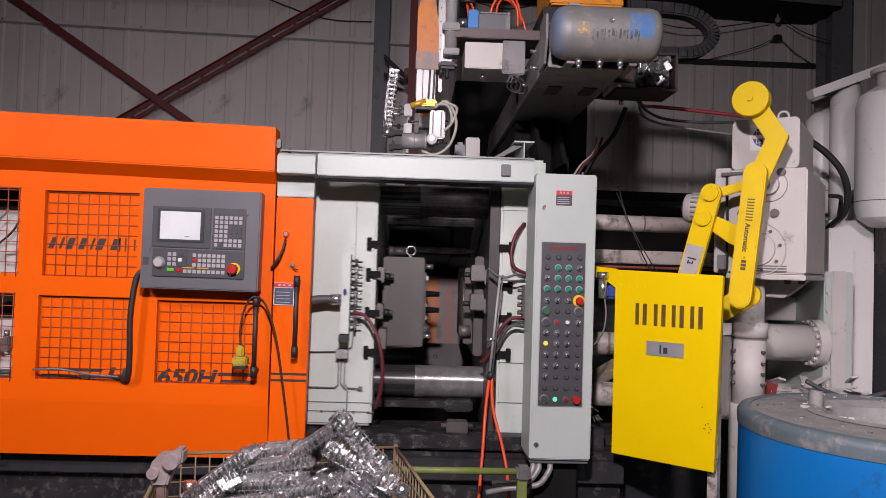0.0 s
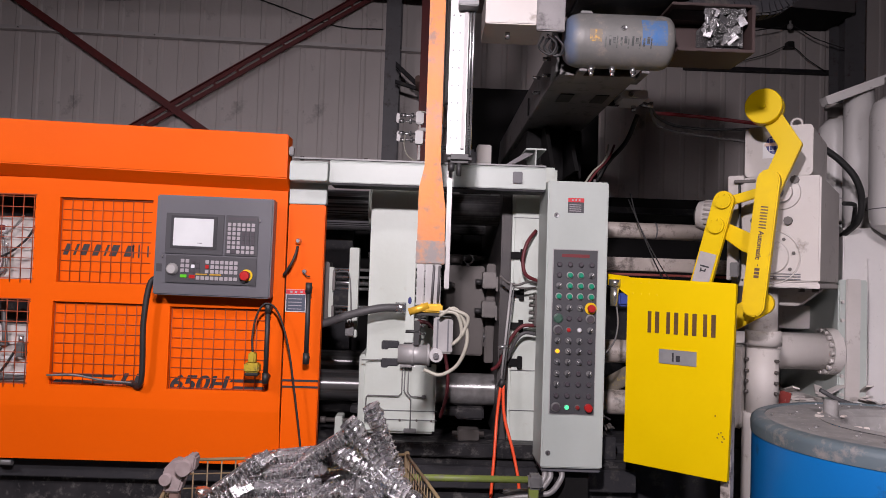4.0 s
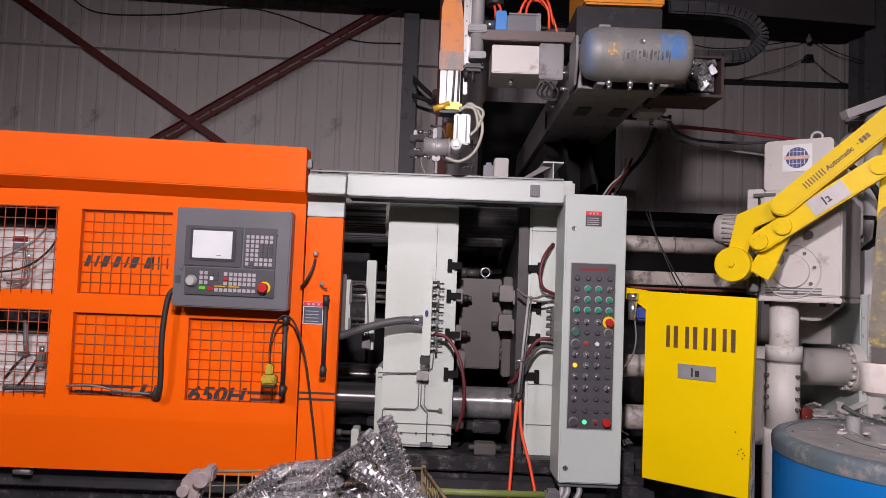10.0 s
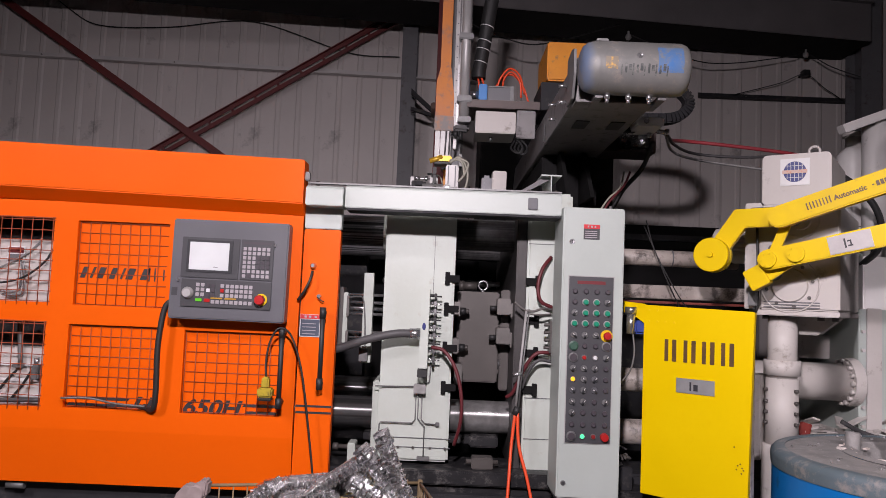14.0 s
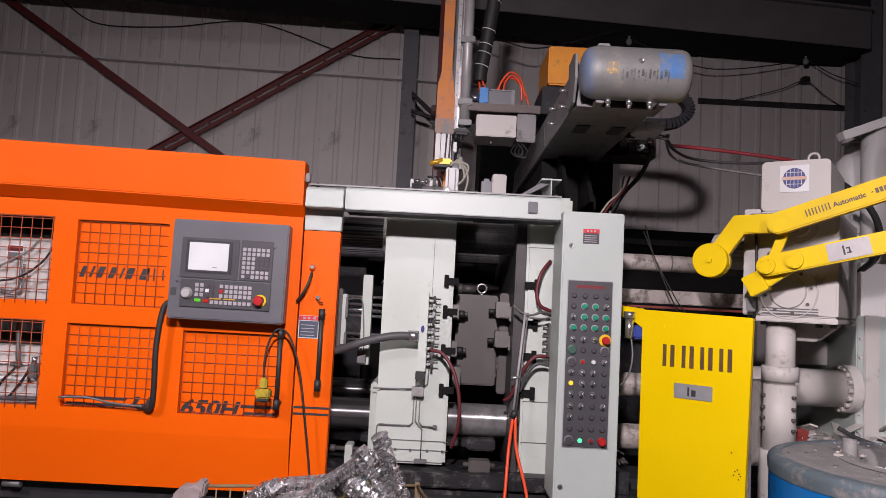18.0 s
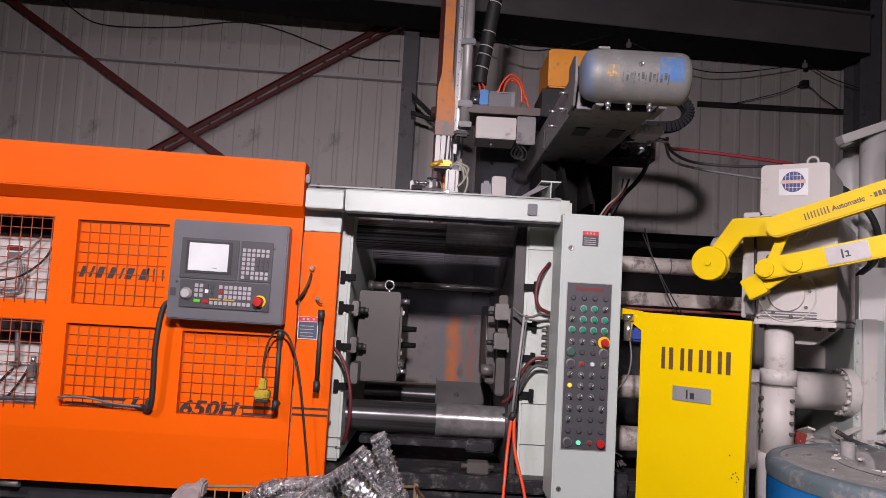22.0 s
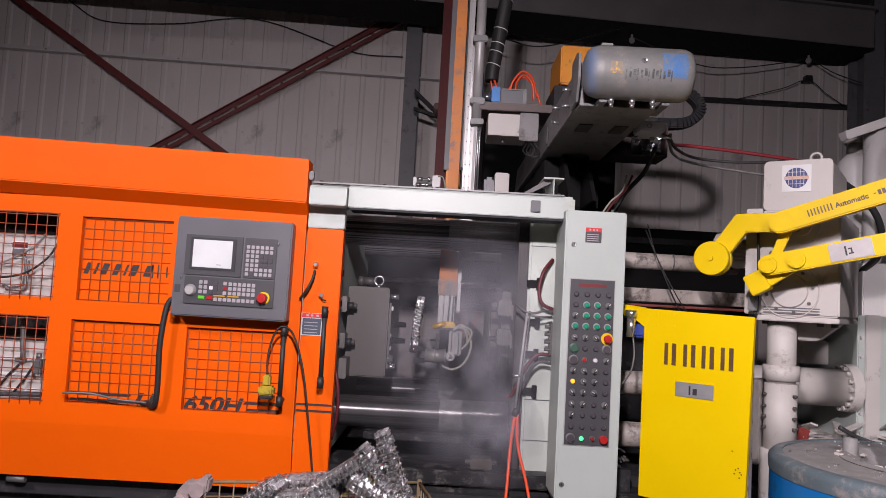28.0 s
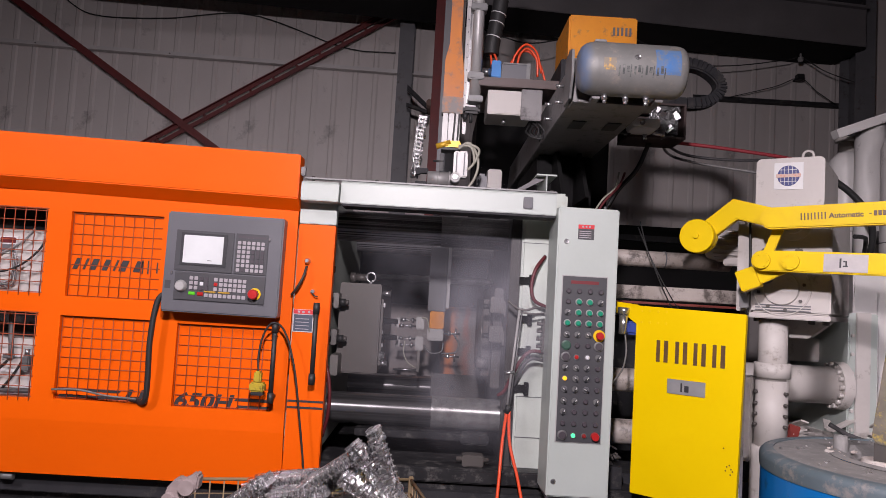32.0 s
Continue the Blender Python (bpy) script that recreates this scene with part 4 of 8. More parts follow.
def machine_bed():
    b = thing("machine_bed", (0.0, 4.0, 0.0), "dark oily steel bed of the casting machine", "machine bed")
    bm = B()
    box(bm, -2.6, 1.0, 3.45, 5.0, 0.25, 0.655, 0.01)
    part("frame", bm, BED, b)
    bm = B()
    box(bm, -2.5, 0.7, 3.42, 3.75, 0.655, 0.72, 0.006)
    part("slideway", bm, BED, b, "worn steel slideway")
    bm = B()
    box(bm, -2.6, 1.0, 3.40, 3.45, 0.52, 0.62, 0.004)
    part("front_channel", bm, DARK, b)
    for x in (-2.3, -1.2, 0.0, 0.85):
        bm = B()
        box(bm, x - 0.1, x + 0.1, 3.55, 4.9, 0.0, 0.25, 0.01)
        part("foot", bm, DARK, b)
    bm = B()
    box(bm, -0.35, 0.24, 3.66, 3.82, 0.80, 0.835, 0.004)
    box(bm, 0.17, 0.31, 3.65, 3.80, 0.785, 0.842, 0.008)
    part("scrap_ledge", bm, BED, b, "ledge littered with metal scrap")
    st = part("stop_block", box(B(), 0.175, 0.275, 3.46, 3.54, 0.722, 0.775, 0.005), STEEL, b)
    part("stop_screw", rod(B(), (0.15, 3.5, 0.75), (0.30, 3.5, 0.75), 0.012, 8), STEEL, st)
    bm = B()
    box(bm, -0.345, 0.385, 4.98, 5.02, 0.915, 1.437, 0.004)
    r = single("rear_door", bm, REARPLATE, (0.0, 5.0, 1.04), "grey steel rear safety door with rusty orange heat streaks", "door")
    ch = thing("drip_chute", (0.18, 4.5, 0.655), "grey sheet-metal drip chute under the rear door", "chute")
    pan = mat("dull_grey_pan", (0.14, 0.13, 0.128), (0.095, 0.09, 0.09), 0.5, scale=8)
    part("pan", prism(B(), [(4.575, 1.03), (4.575, 1.015), (4.44, 0.85), (4.44, 0.865)], 0.02, 0.345, "x", 0.003), pan, ch)
    for x in (0.013, 0.347):
        part("pan_edge", prism(B(), [(4.575, 1.04), (4.575, 1.0), (4.44, 0.84), (4.44, 0.88)], x, x + 0.006, "x"), pan, ch)
    part("pan_bolt", lathe(B(), (0.14, 4.51, 0.952), (0, -0.9, 0.7), [(0, 0.012), (0.014, 0.011), (0.018, 0.0)], 12), CHROME, ch)
    part("pan_leg", box(B(), 0.16, 0.20, 4.46, 4.50, 0.655, 0.885, 0.003), DARK, ch)
    bm = B()
    rod(bm, (-0.35, 4.4, 1.60), (0.35, 4.4, 1.60), 0.014, 12)
    rod(bm, (-0.16, 4.4, 1.60), (0.3, 4.4, 1.60), 0.019, 12)
    single("ejector_tie_rod", bm, THREAD, (0, 4.4, 1.60), "thin steel rod across the die space", "rod")
    bm = B()
    box(bm, -2.5, -0.5, 4.9, 5.0, 0.7, 2.0, 0.005)
    single("rear_guard", bm, DARK, (-1.5, 4.95, 0.7), "dark rear guard of the clamping unit", "guard")


def door_rail():
    r = thing("door_rail", (0, 3.42, 1.9), "grey-white painted sliding door rail over the die space", "rail")
    bm = B()
    prism(bm, [(3.24, 1.887), (3.35, 1.887), (3.35, 1.988), (3.255, 1.988), (3.24, 1.977)], -0.438, 0.522, "x", 0.003)
    part("channel", bm, WHITE, r)
    bm = B()
    prism(bm, [(3.20, 1.887), (3.35, 1.887), (3.35, 1.974), (3.215, 1.974), (3.20, 1.962)], -0.606, -0.442, "x", 0.003)
    part("end_section", bm, WHITE, r)
    bm = B()
    box(bm, -0.60, 0.522, 3.25, 3.28, 1.989, 1.996)
    part("top_lip", bm, GALV, r)
    for x in (-0.6, -0.3, -0.05, 0.15, 0.4, 0.53):
        bm = B()
        rod(bm, (x * 0.95, 3.29, 1.987), (x * 0.95, 3.29, 2.006), 0.008, 6)
        part("rail_bolt", bm, STEEL, r)
    part("stop_block", box(B(), 0.372, 0.415, 3.228, 3.24, 1.91, 1.962, 0.003), INKGREY, r)
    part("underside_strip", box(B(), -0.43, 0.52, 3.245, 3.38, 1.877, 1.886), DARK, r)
    br = thing("rail_bracket", (0.48, 3.55, 2.0), "short white steel joist bracket on the platen top", "bracket")
    bm = B()
    box(bm, 0.50, 0.505, 3.45, 3.75, 2.012, 2.10)
    box(bm, 0.455, 0.55, 3.45, 3.75, 2.10, 2.107)
    part("joist", bm, WHITE, br)
    bm = B()
    prism(bm, [(0.31, 2.012), (0.36, 2.012), (0.50, 2.09), (0.46, 2.095), (0.36, 2.03)], 3.5, 3.53)
    part("gusset", bm, STEELGREY, br)
    lb = thing("hydraulic_valve", (0.12, 4.0, 1.99), "pale grey valve block on top of the machine", "valve")
    bm = B()
    box(bm, 0.258, 0.335, 4.0, 4.12, 2.03, 2.215, 0.006)
    part("body", bm, WARM, lb, "beige valve body")
    bm = B()
    box(bm, 0.20, 0.256, 4.01, 4.11, 2.03, 2.19, 0.014)
    part("solenoid", bm, GREYBOX, lb)
    bm = B()
    box(bm, 0.15, 0.38, 3.9, 4.15, 1.99, 2.03, 0.004)
    part("base", bm, DARK, lb)


# ---- orange guard ----
GY = 3.30


def guard():
    g = thing("machine_guard", (-1.4, 3.4, 0.62), "glossy orange sheet-metal guard with wire-mesh windows", "machine guard")
    x0, x1 = -2.75, -0.628
    wins = [(-2.17, -1.745, 1.414, 1.79), (-1.638, -1.225, 1.408, 1.786), (-2.17, -1.75, 0.953, 1.325), (-1.648, -1.235, 0.954, 1.322), (-1.13, -0.695, 0.95, 1.315)]
    xs = sorted({x0, x1, *(w[0] for w in wins), *(w[1] for w in wins)})
    zs = sorted({0.86, 1.87, *(w[2] for w in wins), *(w[3] for w in wins)})
    bm = B()
    # the sheet, cell by cell, leaving the windows open, with a real thickness
    vs = {}

    def v(x, y, z):
        k = (round(x, 4), round(y, 4), round(z, 4))
        if k not in vs:
            vs[k] = bm.verts.new(k)
        return vs[k]
    solid = {}
    for i, (a, b) in enumerate(zip(xs, xs[1:])):
        for j, (c, d) in enumerate(zip(zs, zs[1:])):
            mx, mz = (a + b) / 2, (c + d) / 2
            solid[i, j] = not any(w[0] < mx < w[1] and w[2] < mz < w[3] for w in wins)
    for (i, j), s in solid.items():
        if not s:
            continue
        a, b, c, d = xs[i], xs[i + 1], zs[j], zs[j + 1]
        bm.faces.new((v(a, GY, c), v(b, GY, c), v(b, GY, d), v(a, GY, d)))
        bm.faces.new((v(a, GY + 0.02, c), v(a, GY + 0.02, d), v(b, GY + 0.02, d), v(b, GY + 0.02, c)))
        for di, dj, p, q in ((-1, 0, (a, c), (a, d)), (1, 0, (b, d), (b, c)), (0, -1, (b, c), (a, c)), (0, 1, (a, d), (b, d))):
            if not solid.get((i + di, j + dj), False):
                bm.faces.new((v(p[0], GY, p[1]), v(q[0], GY, q[1]), v(q[0], GY + 0.02, q[1]), v(p[0], GY + 0.02, p[1])))
    bmesh.ops.recalc_face_normals(bm, faces=bm.faces)
    part("front_sheet", bm, ORANGE, g)
    bm = B()
    prism(bm, [(GY, 0.86), (GY + 0.03, 0.62), (GY + 0.05, 0.62), (GY + 0.02, 0.86)], x0, x1, "x")
    part("skirt", bm, ORANGE, g)
    # hood: its top falls slightly towards the die space
    bm = B()
    for x, dz in ((x0, 0.045), (x1 + 0.006, 0.0)):
        for y, z in ((3.225, 1.895), (3.225, 2.09), (3.33, 2.09), (3.33, 1.845), (GY, 1.845)):
            bm.verts.new((x, y, z + dz))
    bm.verts.ensure_lookup_table()
    n = 5
    fs = [bm.faces.new([bm.verts[k] for k in range(n)]), bm.faces.new([bm.verts[n + k] for k in range(n)][::-1])]
    for k in range(n):
        fs.append(bm.faces.new((bm.verts[k], bm.verts[n + k], bm.verts[n + (k + 1) % n], bm.verts[(k + 1) % n])))
    bmesh.ops.recalc_face_normals(bm, faces=bm.faces)
    bmesh.ops.bevel(bm, geom=list(bm.edges), offset=0.004, segments=2, affect="EDGES")
    part("hood", bm, ORANGE, g)
    part("hood_latch", box(B(), -0.62, -0.60, 3.24, 3.27, 2.0, 2.04, 0.004), GALV, g)
    # backing sheets behind three windows
    for w in (wins[1], wins[3], wins[4]):
        part("backing_sheet", box(B(), w[0] - 0.03, w[1] + 0.03, GY + 0.022, GY + 0.028, w[2] - 0.03, w[3] + 0.03), ORANGE, g)
    # wire mesh
    for w in wins:
        my, ov = (GY + 0.017, -0.006) if w[0] > -2.0 else (GY - 0.003, 0.010)
        mesh = part("window_mesh", box(B(), w[0] - ov + 0.004, w[1] + ov - 0.004, my - 0.002, my + 0.001, w[3] - 0.007 if ov < 0 else w[3] + 0.001, w[3] - 0.003 if ov < 0 else w[3] + 0.005), MESHWIRE, g, "reddish-brown welded wire mesh")
        n = round((w[1] - w[0]) / 0.046)
        for k in range(n + 1):
            x = w[0] + 0.004 + k * (w[1] - w[0] - 0.008) / n
            bm = B()
            rod(bm, (x, my, w[2] - ov - 0.004), (x, my, w[3] + 0.004 if ov > 0 else w[3] - 0.002), 0.0022, 6)
            part("wire", bm, MESHWIRE, mesh)
        n = round((w[3] - w[2]) / 0.046)
        for k in range(n + 1):
            z = w[2] + 0.004 + k * (w[3] - w[2] - 0.012) / n
            bm = B()
            rod(bm, (w[0] - ov + 0.002, my + 0.003, z), (w[1] + ov - 0.004, my + 0.003, z), 0.0022, 6)
            part("wire", bm, MESHWIRE, mesh)
    # markings on the backing sheets: plain slanted bars where a maker's mark stands
    y = GY + 0.0215
    for k, (a, wd) in enumerate(((0.0, 0.035), (0.045, 0.018), (0.075, 0.045), (0.13, 0.04), (0.18, 0.016), (0.205, 0.05), (0.27, 0.05))):
        x = -1.625 + a
        part("maker_mark", prism(B(), [(x, 1.53), (x + wd * 0.6, 1.53), (x + wd * 0.6 + 0.018, 1.58), (x + 0.018, 1.58)], y - 0.002, y), INK, g, "dark slanted maker's mark bar")
    for x, z0, z1 in ((-1.315, 1.525, 1.585), (-1.29, 1.525, 1.585), (-1.25, 1.53, 1.58)):
        part("maker_mark", box(B(), x, x + 0.006, y - 0.002, y, z0, z1), INK, g)
    bm = lettering("650H", 0.092, pose(-1.13, y, 0.945), 0.001, 0.25, 1.25)
    part("model_number", bm, INK, g, "bold dark slanted model number")
    for x0_, x1_, z in ((-0.86, -0.70, 0.985), (-0.85, -0.70, 0.955), (-1.63, -1.36, 0.99), (-1.64, -1.30, 0.962)):
        bm = B()
        prism(bm, [(x0_, z), (x1_ - 0.01, z), (x1_, z + 0.012), (x0_ + 0.01, z + 0.012)], y - 0.002, y)
        part("stripe", bm, INK, g)
    bm = B()
    prism(bm, [(-1.345, 0.965), (-1.325, 0.965), (-1.305, 1.01), (-1.325, 1.01)], y - 0.002, y)
    prism(bm, [(-1.31, 0.965), (-1.27, 0.965), (-1.25, 1.01), (-1.27, 1.01), (-1.28, 0.98), (-1.30, 0.98)], y - 0.002, y)
    part("stripe_end", bm, INK, g)
    # handle
    bm = B()
    rod(bm, (-0.682, 3.235, 1.005), (-0.682, 3.235, 1.34), 0.0105, 14)
    for z in (1.02, 1.325):
        rod(bm, (-0.682, 3.235, z), (-0.682, GY, z), 0.010, 10)
        rod(bm, (-0.682, 3.235, z - 0.022), (-0.682, 3.235, z + 0.022), 0.0145, 14)
    part("handle", bm, BLACK, g, "black tubular pull handle")
    # interior of the clamping unit seen through the open windows
    u = thing("clamping_unit_panel", (-2.0, 3.75, 0.7), "white-painted clamping unit plates behind the mesh", "machine panel")
    bm = B()
    box(bm, -2.7, -1.55, 3.62, 3.68, 1.36, 1.70, 0.004)
    box(bm, -2.7, -1.55, 3.62, 3.68, 0.72, 1.20, 0.004)
    part("plate", bm, WARM, u)
    bm = B()
    for k in range(6):
        box(bm, -2.7, -1.55, 3.612, 3.62, 0.76 + k * 0.07, 0.775 + k * 0.07, 0.002)
    part("rib", bm, PAPER, u)
    bm = B()
    box(bm, -2.7, -1.5, 3.7, 3.72, 0.65, 2.0)
    part("shadow_plate", bm, DARK, u)
    part("warning_label", box(B(), -2.12, -2.04, 3.612, 3.618, 1.585, 1.665), PAPER, u)
    part("label_band", box(B(), -2.115, -2.045, 3.608, 3.612, 1.635, 1.66), DULLRED, u)
    part("label_text", box(B(), -2.112, -2.048, 3.608, 3.612, 1.595, 1.628), INKGREY, u)
    for pts, r, mt in ((((-2.3, 3.58, 1.475), (-2.05, 3.56, 1.505), (-1.92, 3.55, 1.585), (-1.86, 3.55, 1.685)), 0.005, BLACK), (((-1.951, 3.59, 1.706), (-1.988, 3.59, 1.657), (-2.030, 3.59, 1.623), (-2.135, 3.59, 1.564), (-2.193, 3.59, 1.545)), 0.005, FLEX), (((-2.117, 3.59, 1.439), (-2.038, 3.59, 1.438), (-2.020, 3.59, 1.465), (-2.020, 3.59, 1.523), (-2.020, 3.59, 1.576)), 0.006, CHROME), (((-2.135, 3.595, 1.455), (-2.056, 3.595, 1.454), (-2.038, 3.595, 1.481), (-2.038, 3.595, 1.539), (-2.038, 3.595, 1.592)), 0.0055, CHROME), (((-2.098, 3.59, 0.999), (-2.064, 3.59, 1.047), (-2.022, 3.59, 1.093)), 0.006, BLACK), (((-1.952, 3.59, 1.097), (-1.989, 3.59, 1.031), (-2.035, 3.59, 0.967)), 0.006, BLACK), (((-2.094, 3.58, 0.958), (-1.900, 3.58, 0.964)), 0.010, GREYHOSE), (((-2.031, 3.60, 1.34), (-2.011, 3.60, 1.115)), 0.012, GALV)):
        bm = B()
        hose(bm, pts, r, 8)
        part("pipe", bm, mt, u)
    part("pipe_clip", box(B(), -2.046, -1.999, 3.59, 3.62, 1.105, 1.125, 0.003), GALV, u)
    part("valve", box(B(), -1.941, -1.909, 3.56, 3.61, 1.056, 1.124, 0.005), GALV, u)
    part("valve_cap", rod(B(), (-1.927, 3.58, 1.122), (-1.927, 3.58, 1.154), 0.012, 10), CHROME, u)
    u.location += Vector((0.09, -0.17, 0.0))
    # cable loop from the pendant
    bm = B()
    hose(bm, [(-1.165, 3.25, 1.45), (-1.205, 3.245, 1.41), (-1.222, 3.24, 1.25), (-1.222, 3.25, 1.08), (-1.228, 3.26, 0.99), (-1.25, 3.28, 0.962), (-1.29, 3.315, 0.964), (-1.36, 3.337, 0.970), (-1.5, 3.337, 0.976), (-1.66, 3.337, 0.983)], 0.0125, 10)
    single("pendant_cable", bm, BLACK, (-1.2, 3.25, 0.96), "thick black cable hanging from the pendant", "cable")
    bm = B()
    hose(bm, [(-1.64, 3.265, 1.0), (-1.52, 3.26, 1.005), (-1.4, 3.265, 0.985), (-1.27, 3.262, 0.978)], 0.005, 6)
    single("thin_wire", bm, GALV, (-1.64, 3.265, 1.0), "thin grey wire clipped along the mesh", "wire")
    # sliding door end
    d = thing("sliding_door", (-0.54, 3.3, 0.66), "orange sliding guard door with a white top", "door")
    bm = B()
    prism(bm, [(-0.622, 0.66), (-0.463, 0.66), (-0.458, 1.79), (-0.622, 1.79)], 3.304, 3.36, "y", 0.004)
    part("panel", bm, ORANGE, d)
    part("white_cap", box(B(), -0.622, -0.457, 3.306, 3.36, 1.793, 1.929, 0.003), WHITE, d, "grey-white cap panel")
    bm = B()
    rod(bm, (-0.512, 3.255, 1.09), (-0.512, 3.255, 1.435), 0.0105, 14)
    for z in (1.108, 1.418):
        rod(bm, (-0.512, 3.255, z), (-0.512, 3.304, z), 0.010, 10)
        rod(bm, (-0.512, 3.255, z - 0.024), (-0.512, 3.255, z + 0.024), 0.0145, 14)
    part("handle", bm, BLACK, d, "black tubular pull handle")
    part("warning_plate", box(B(), -0.620, -0.529, 3.300, 3.304, 1.308, 1.408), PAPER, d)
    part("plate_band", box(B(), -0.619, -0.530, 3.298, 3.300, 1.388, 1.407), RED, d)
    part("plate_text", box(B(), -0.616, -0.533, 3.298, 3.300, 1.312, 1.385), INKBLUE, d)
    bm = B()
    for x in (-0.595, -0.575, -0.55):
        box(bm, x - 0.005, x + 0.005, 3.2965, 3.298, 1.393, 1.402)
    for k in range(4):
        box(bm, -0.608, -0.548, 3.2965, 3.298, 1.320 + k * 0.015, 1.323 + k * 0.015)
    part("plate_lines", bm, KEYLIGHT, d)
    for z in (0.999, 0.971):
        part("stripe", box(B(), -0.62, -0.462, 3.3015, 3.304, z, z + 0.009), INK, d)
    part("lock", lathe(B(), (-0.572, 3.304, 1.625), (0, -1, 0), [(0, 0.03), (0.008, 0.03), (0.013, 0.02), (0.014, 0)], 16), CHROME, d)
    part("small_key", lathe(B(), (-0.54, 3.304, 1.49), (0, -1, 0), [(0, 0.02), (0.009, 0.02), (0.011, 0)], 12), CHROME, d)
    bm = B()
    hose(bm, [(-0.572, 3.28, 1.60), (-0.578, 3.262, 1.56), (-0.60, 3.26, 1.51), (-0.63, 3.28, 1.47)], 0.006, 8)
    part("lock_cable", bm, BLACK, d)
    bm = B()
    hose(bm, [(-0.545, 3.285, 1.485), (-0.525, 3.28, 1.47), (-0.515, 3.285, 1.468)], 0.003, 6)
    part("key_tab", bm, BLACK, d)
    # inspection lamp socket hung on the handle
    s = thing("hanging_socket", (-0.79, 3.2, 0.98), "dirty yellow hand-held socket hanging on its cable", "socket")
    bm = B()
    box(bm, -0.752, -0.720, 3.195, 3.235, 1.085, 1.135, 0.007)
    box(bm, -0.768, -0.702, 3.19, 3.24, 1.048, 1.088, 0.007)
    part("housing", bm, mat("greasy_yellow_plastic", (0.50, 0.38, 0.015), (0.34, 0.25, 0.02), 0.5, scale=14, dirt=(0.10, 0.075, 0.02), dirt_amount=0.3), s)
    part("recess", box(B(), -0.764, -0.706, 3.195, 3.235, 1.032, 1.048, 0.005), BLACK, s)
    bm = B()
    hose(bm, [(-0.736, 3.215, 1.13), (-0.742, 3.22, 1.2), (-0.728, 3.222, 1.29), (-0.69, 3.218, 1.345), (-0.640, 3.235, 1.31), (-0.59, 3.24, 1.164), (-0.552, 3.245, 0.943), (-0.519, 3.25, 0.711), (-0.50, 3.25, 0.5)], 0.0045, 8)
    part("cable", bm, BLACK, s, "thin black cable")
    part("base_bolt", rod(B(), (-1.9, 3.36, 0.595), (-1.82, 3.36, 0.595), 0.016, 8), GALV, g)


# ---- control pendant ----


def pendant():
    X0, X1, Z0, Z1, Y = -1.172, -0.668, 1.374, 1.807, 3.20
    p = thing("control_pendant", (-0.894, 3.2, 1.378), "dark grey control pendant with lit screen and keypad", "control panel")

    def U(u):
        return X0 + u * (X1 - X0)

    def V(v):
        return Z1 - v * (Z1 - Z0)

    def plate(name, u0, u1, v0, v1, d, material, lab="", parent=p, base=0.0):
        return part(name, box(B(), U(u0), U(u1), Y - base - d, Y - base, V(v1), V(v0), 0.0015), material, parent, lab)
    part("housing", box(B(), X0, X1, Y, Y + 0.075, Z0, Z1, 0.006), GREYBOX, p)
    part("mount", box(B(), X0 + 0.12, X1 - 0.12, Y + 0.075, 3.299, Z0 + 0.1, Z1 - 0.1, 0.004), GREYBOX, p)
    plate("display_frame", 0.09, 0.585, 0.18, 0.585, 0.006, PANELGREY)
    plate("bezel", 0.135, 0.53, 0.205, 0.53, 0.004, INK, base=0.006)
    plate("screen", 0.16, 0.50, 0.228, 0.505, 0.002, GLASSWHITE, "lit white screen", base=0.010)
    plate("screen_caption", 0.37, 0.41, 0.47, 0.476, 0.0005, INKGREY, base=0.012)
    kp = plate("keypad", 0.60, 0.88, 0.18, 0.585, 0.006, PANELGREY)
    for r in range(7):
        for c in range(6):
            u, v = 0.62 + c * 0.0405, 0.255 + r * 0.0455
            dark = 2 <= c and 2 <= r <= 4 and c >= 3
            part("key", box(B(), U(u), U(u + 0.028), Y - 0.010, Y - 0.006, V(v + 0.034), V(v), 0.001), KEYDARK if dark or (r == 6 and c == 1) else KEYLIGHT, kp)
    plate("keypad_caption", 0.62, 0.86, 0.20, 0.225, 0.0008, KEYDARK, base=0.006)
    lp = plate("lower_panel", 0.105, 0.88, 0.60, 0.875, 0.008, PANELGREY)

    def key(u, v, material, w=0.03, h=0.036):
        part("key", box(B(), U(u), U(u + w), Y - 0.012, Y - 0.008, V(v + h), V(v), 0.001), material, lp)
    for r in range(3):
        for c in range(2):
            key(0.235 + c * 0.042, 0.635 + r * 0.048, KEYLIGHT)
            key(0.325 + c * 0.042, 0.64 + r * 0.048, WHITEKEY if (r, c) == (1, 0) else KEYDARK)
        key(0.445, 0.638 + r * 0.048, REDKEY if r == 1 else KEYLIGHT)
        for c in range(6):
            key(0.49 + c * 0.04, 0.64 + r * 0.047, KEYLIGHT)
    key(0.235, 0.79, mat("lit_green_key", (0.1, 0.5, 0.02), None, 0.4, bump=0, emit=(0.15, 0.8, 0.02), power=0.12), 0.055, 0.03)
    key(0.31, 0.79, REDKEY, 0.05, 0.034)
    key(0.365, 0.775, AMBERKEY, 0.1, 0.014)
    key(0.485, 0.775, AMBERKEY, 0.1, 0.014)
    for c in range(9):
        key(0.37 + c * 0.04, 0.80, KEYLIGHT)
    bm = B()
    lathe(bm, (U(0.165), Y - 0.008, V(0.74)), (0, -1, 0), [(0, 0.02), (0.018, 0.02), (0.022, 0.012), (0.026, 0.004), (0.026, 0)], 28)
    part("jog_dial", bm, ALUBAR, lp, "silver jog dial")
    bm = B()
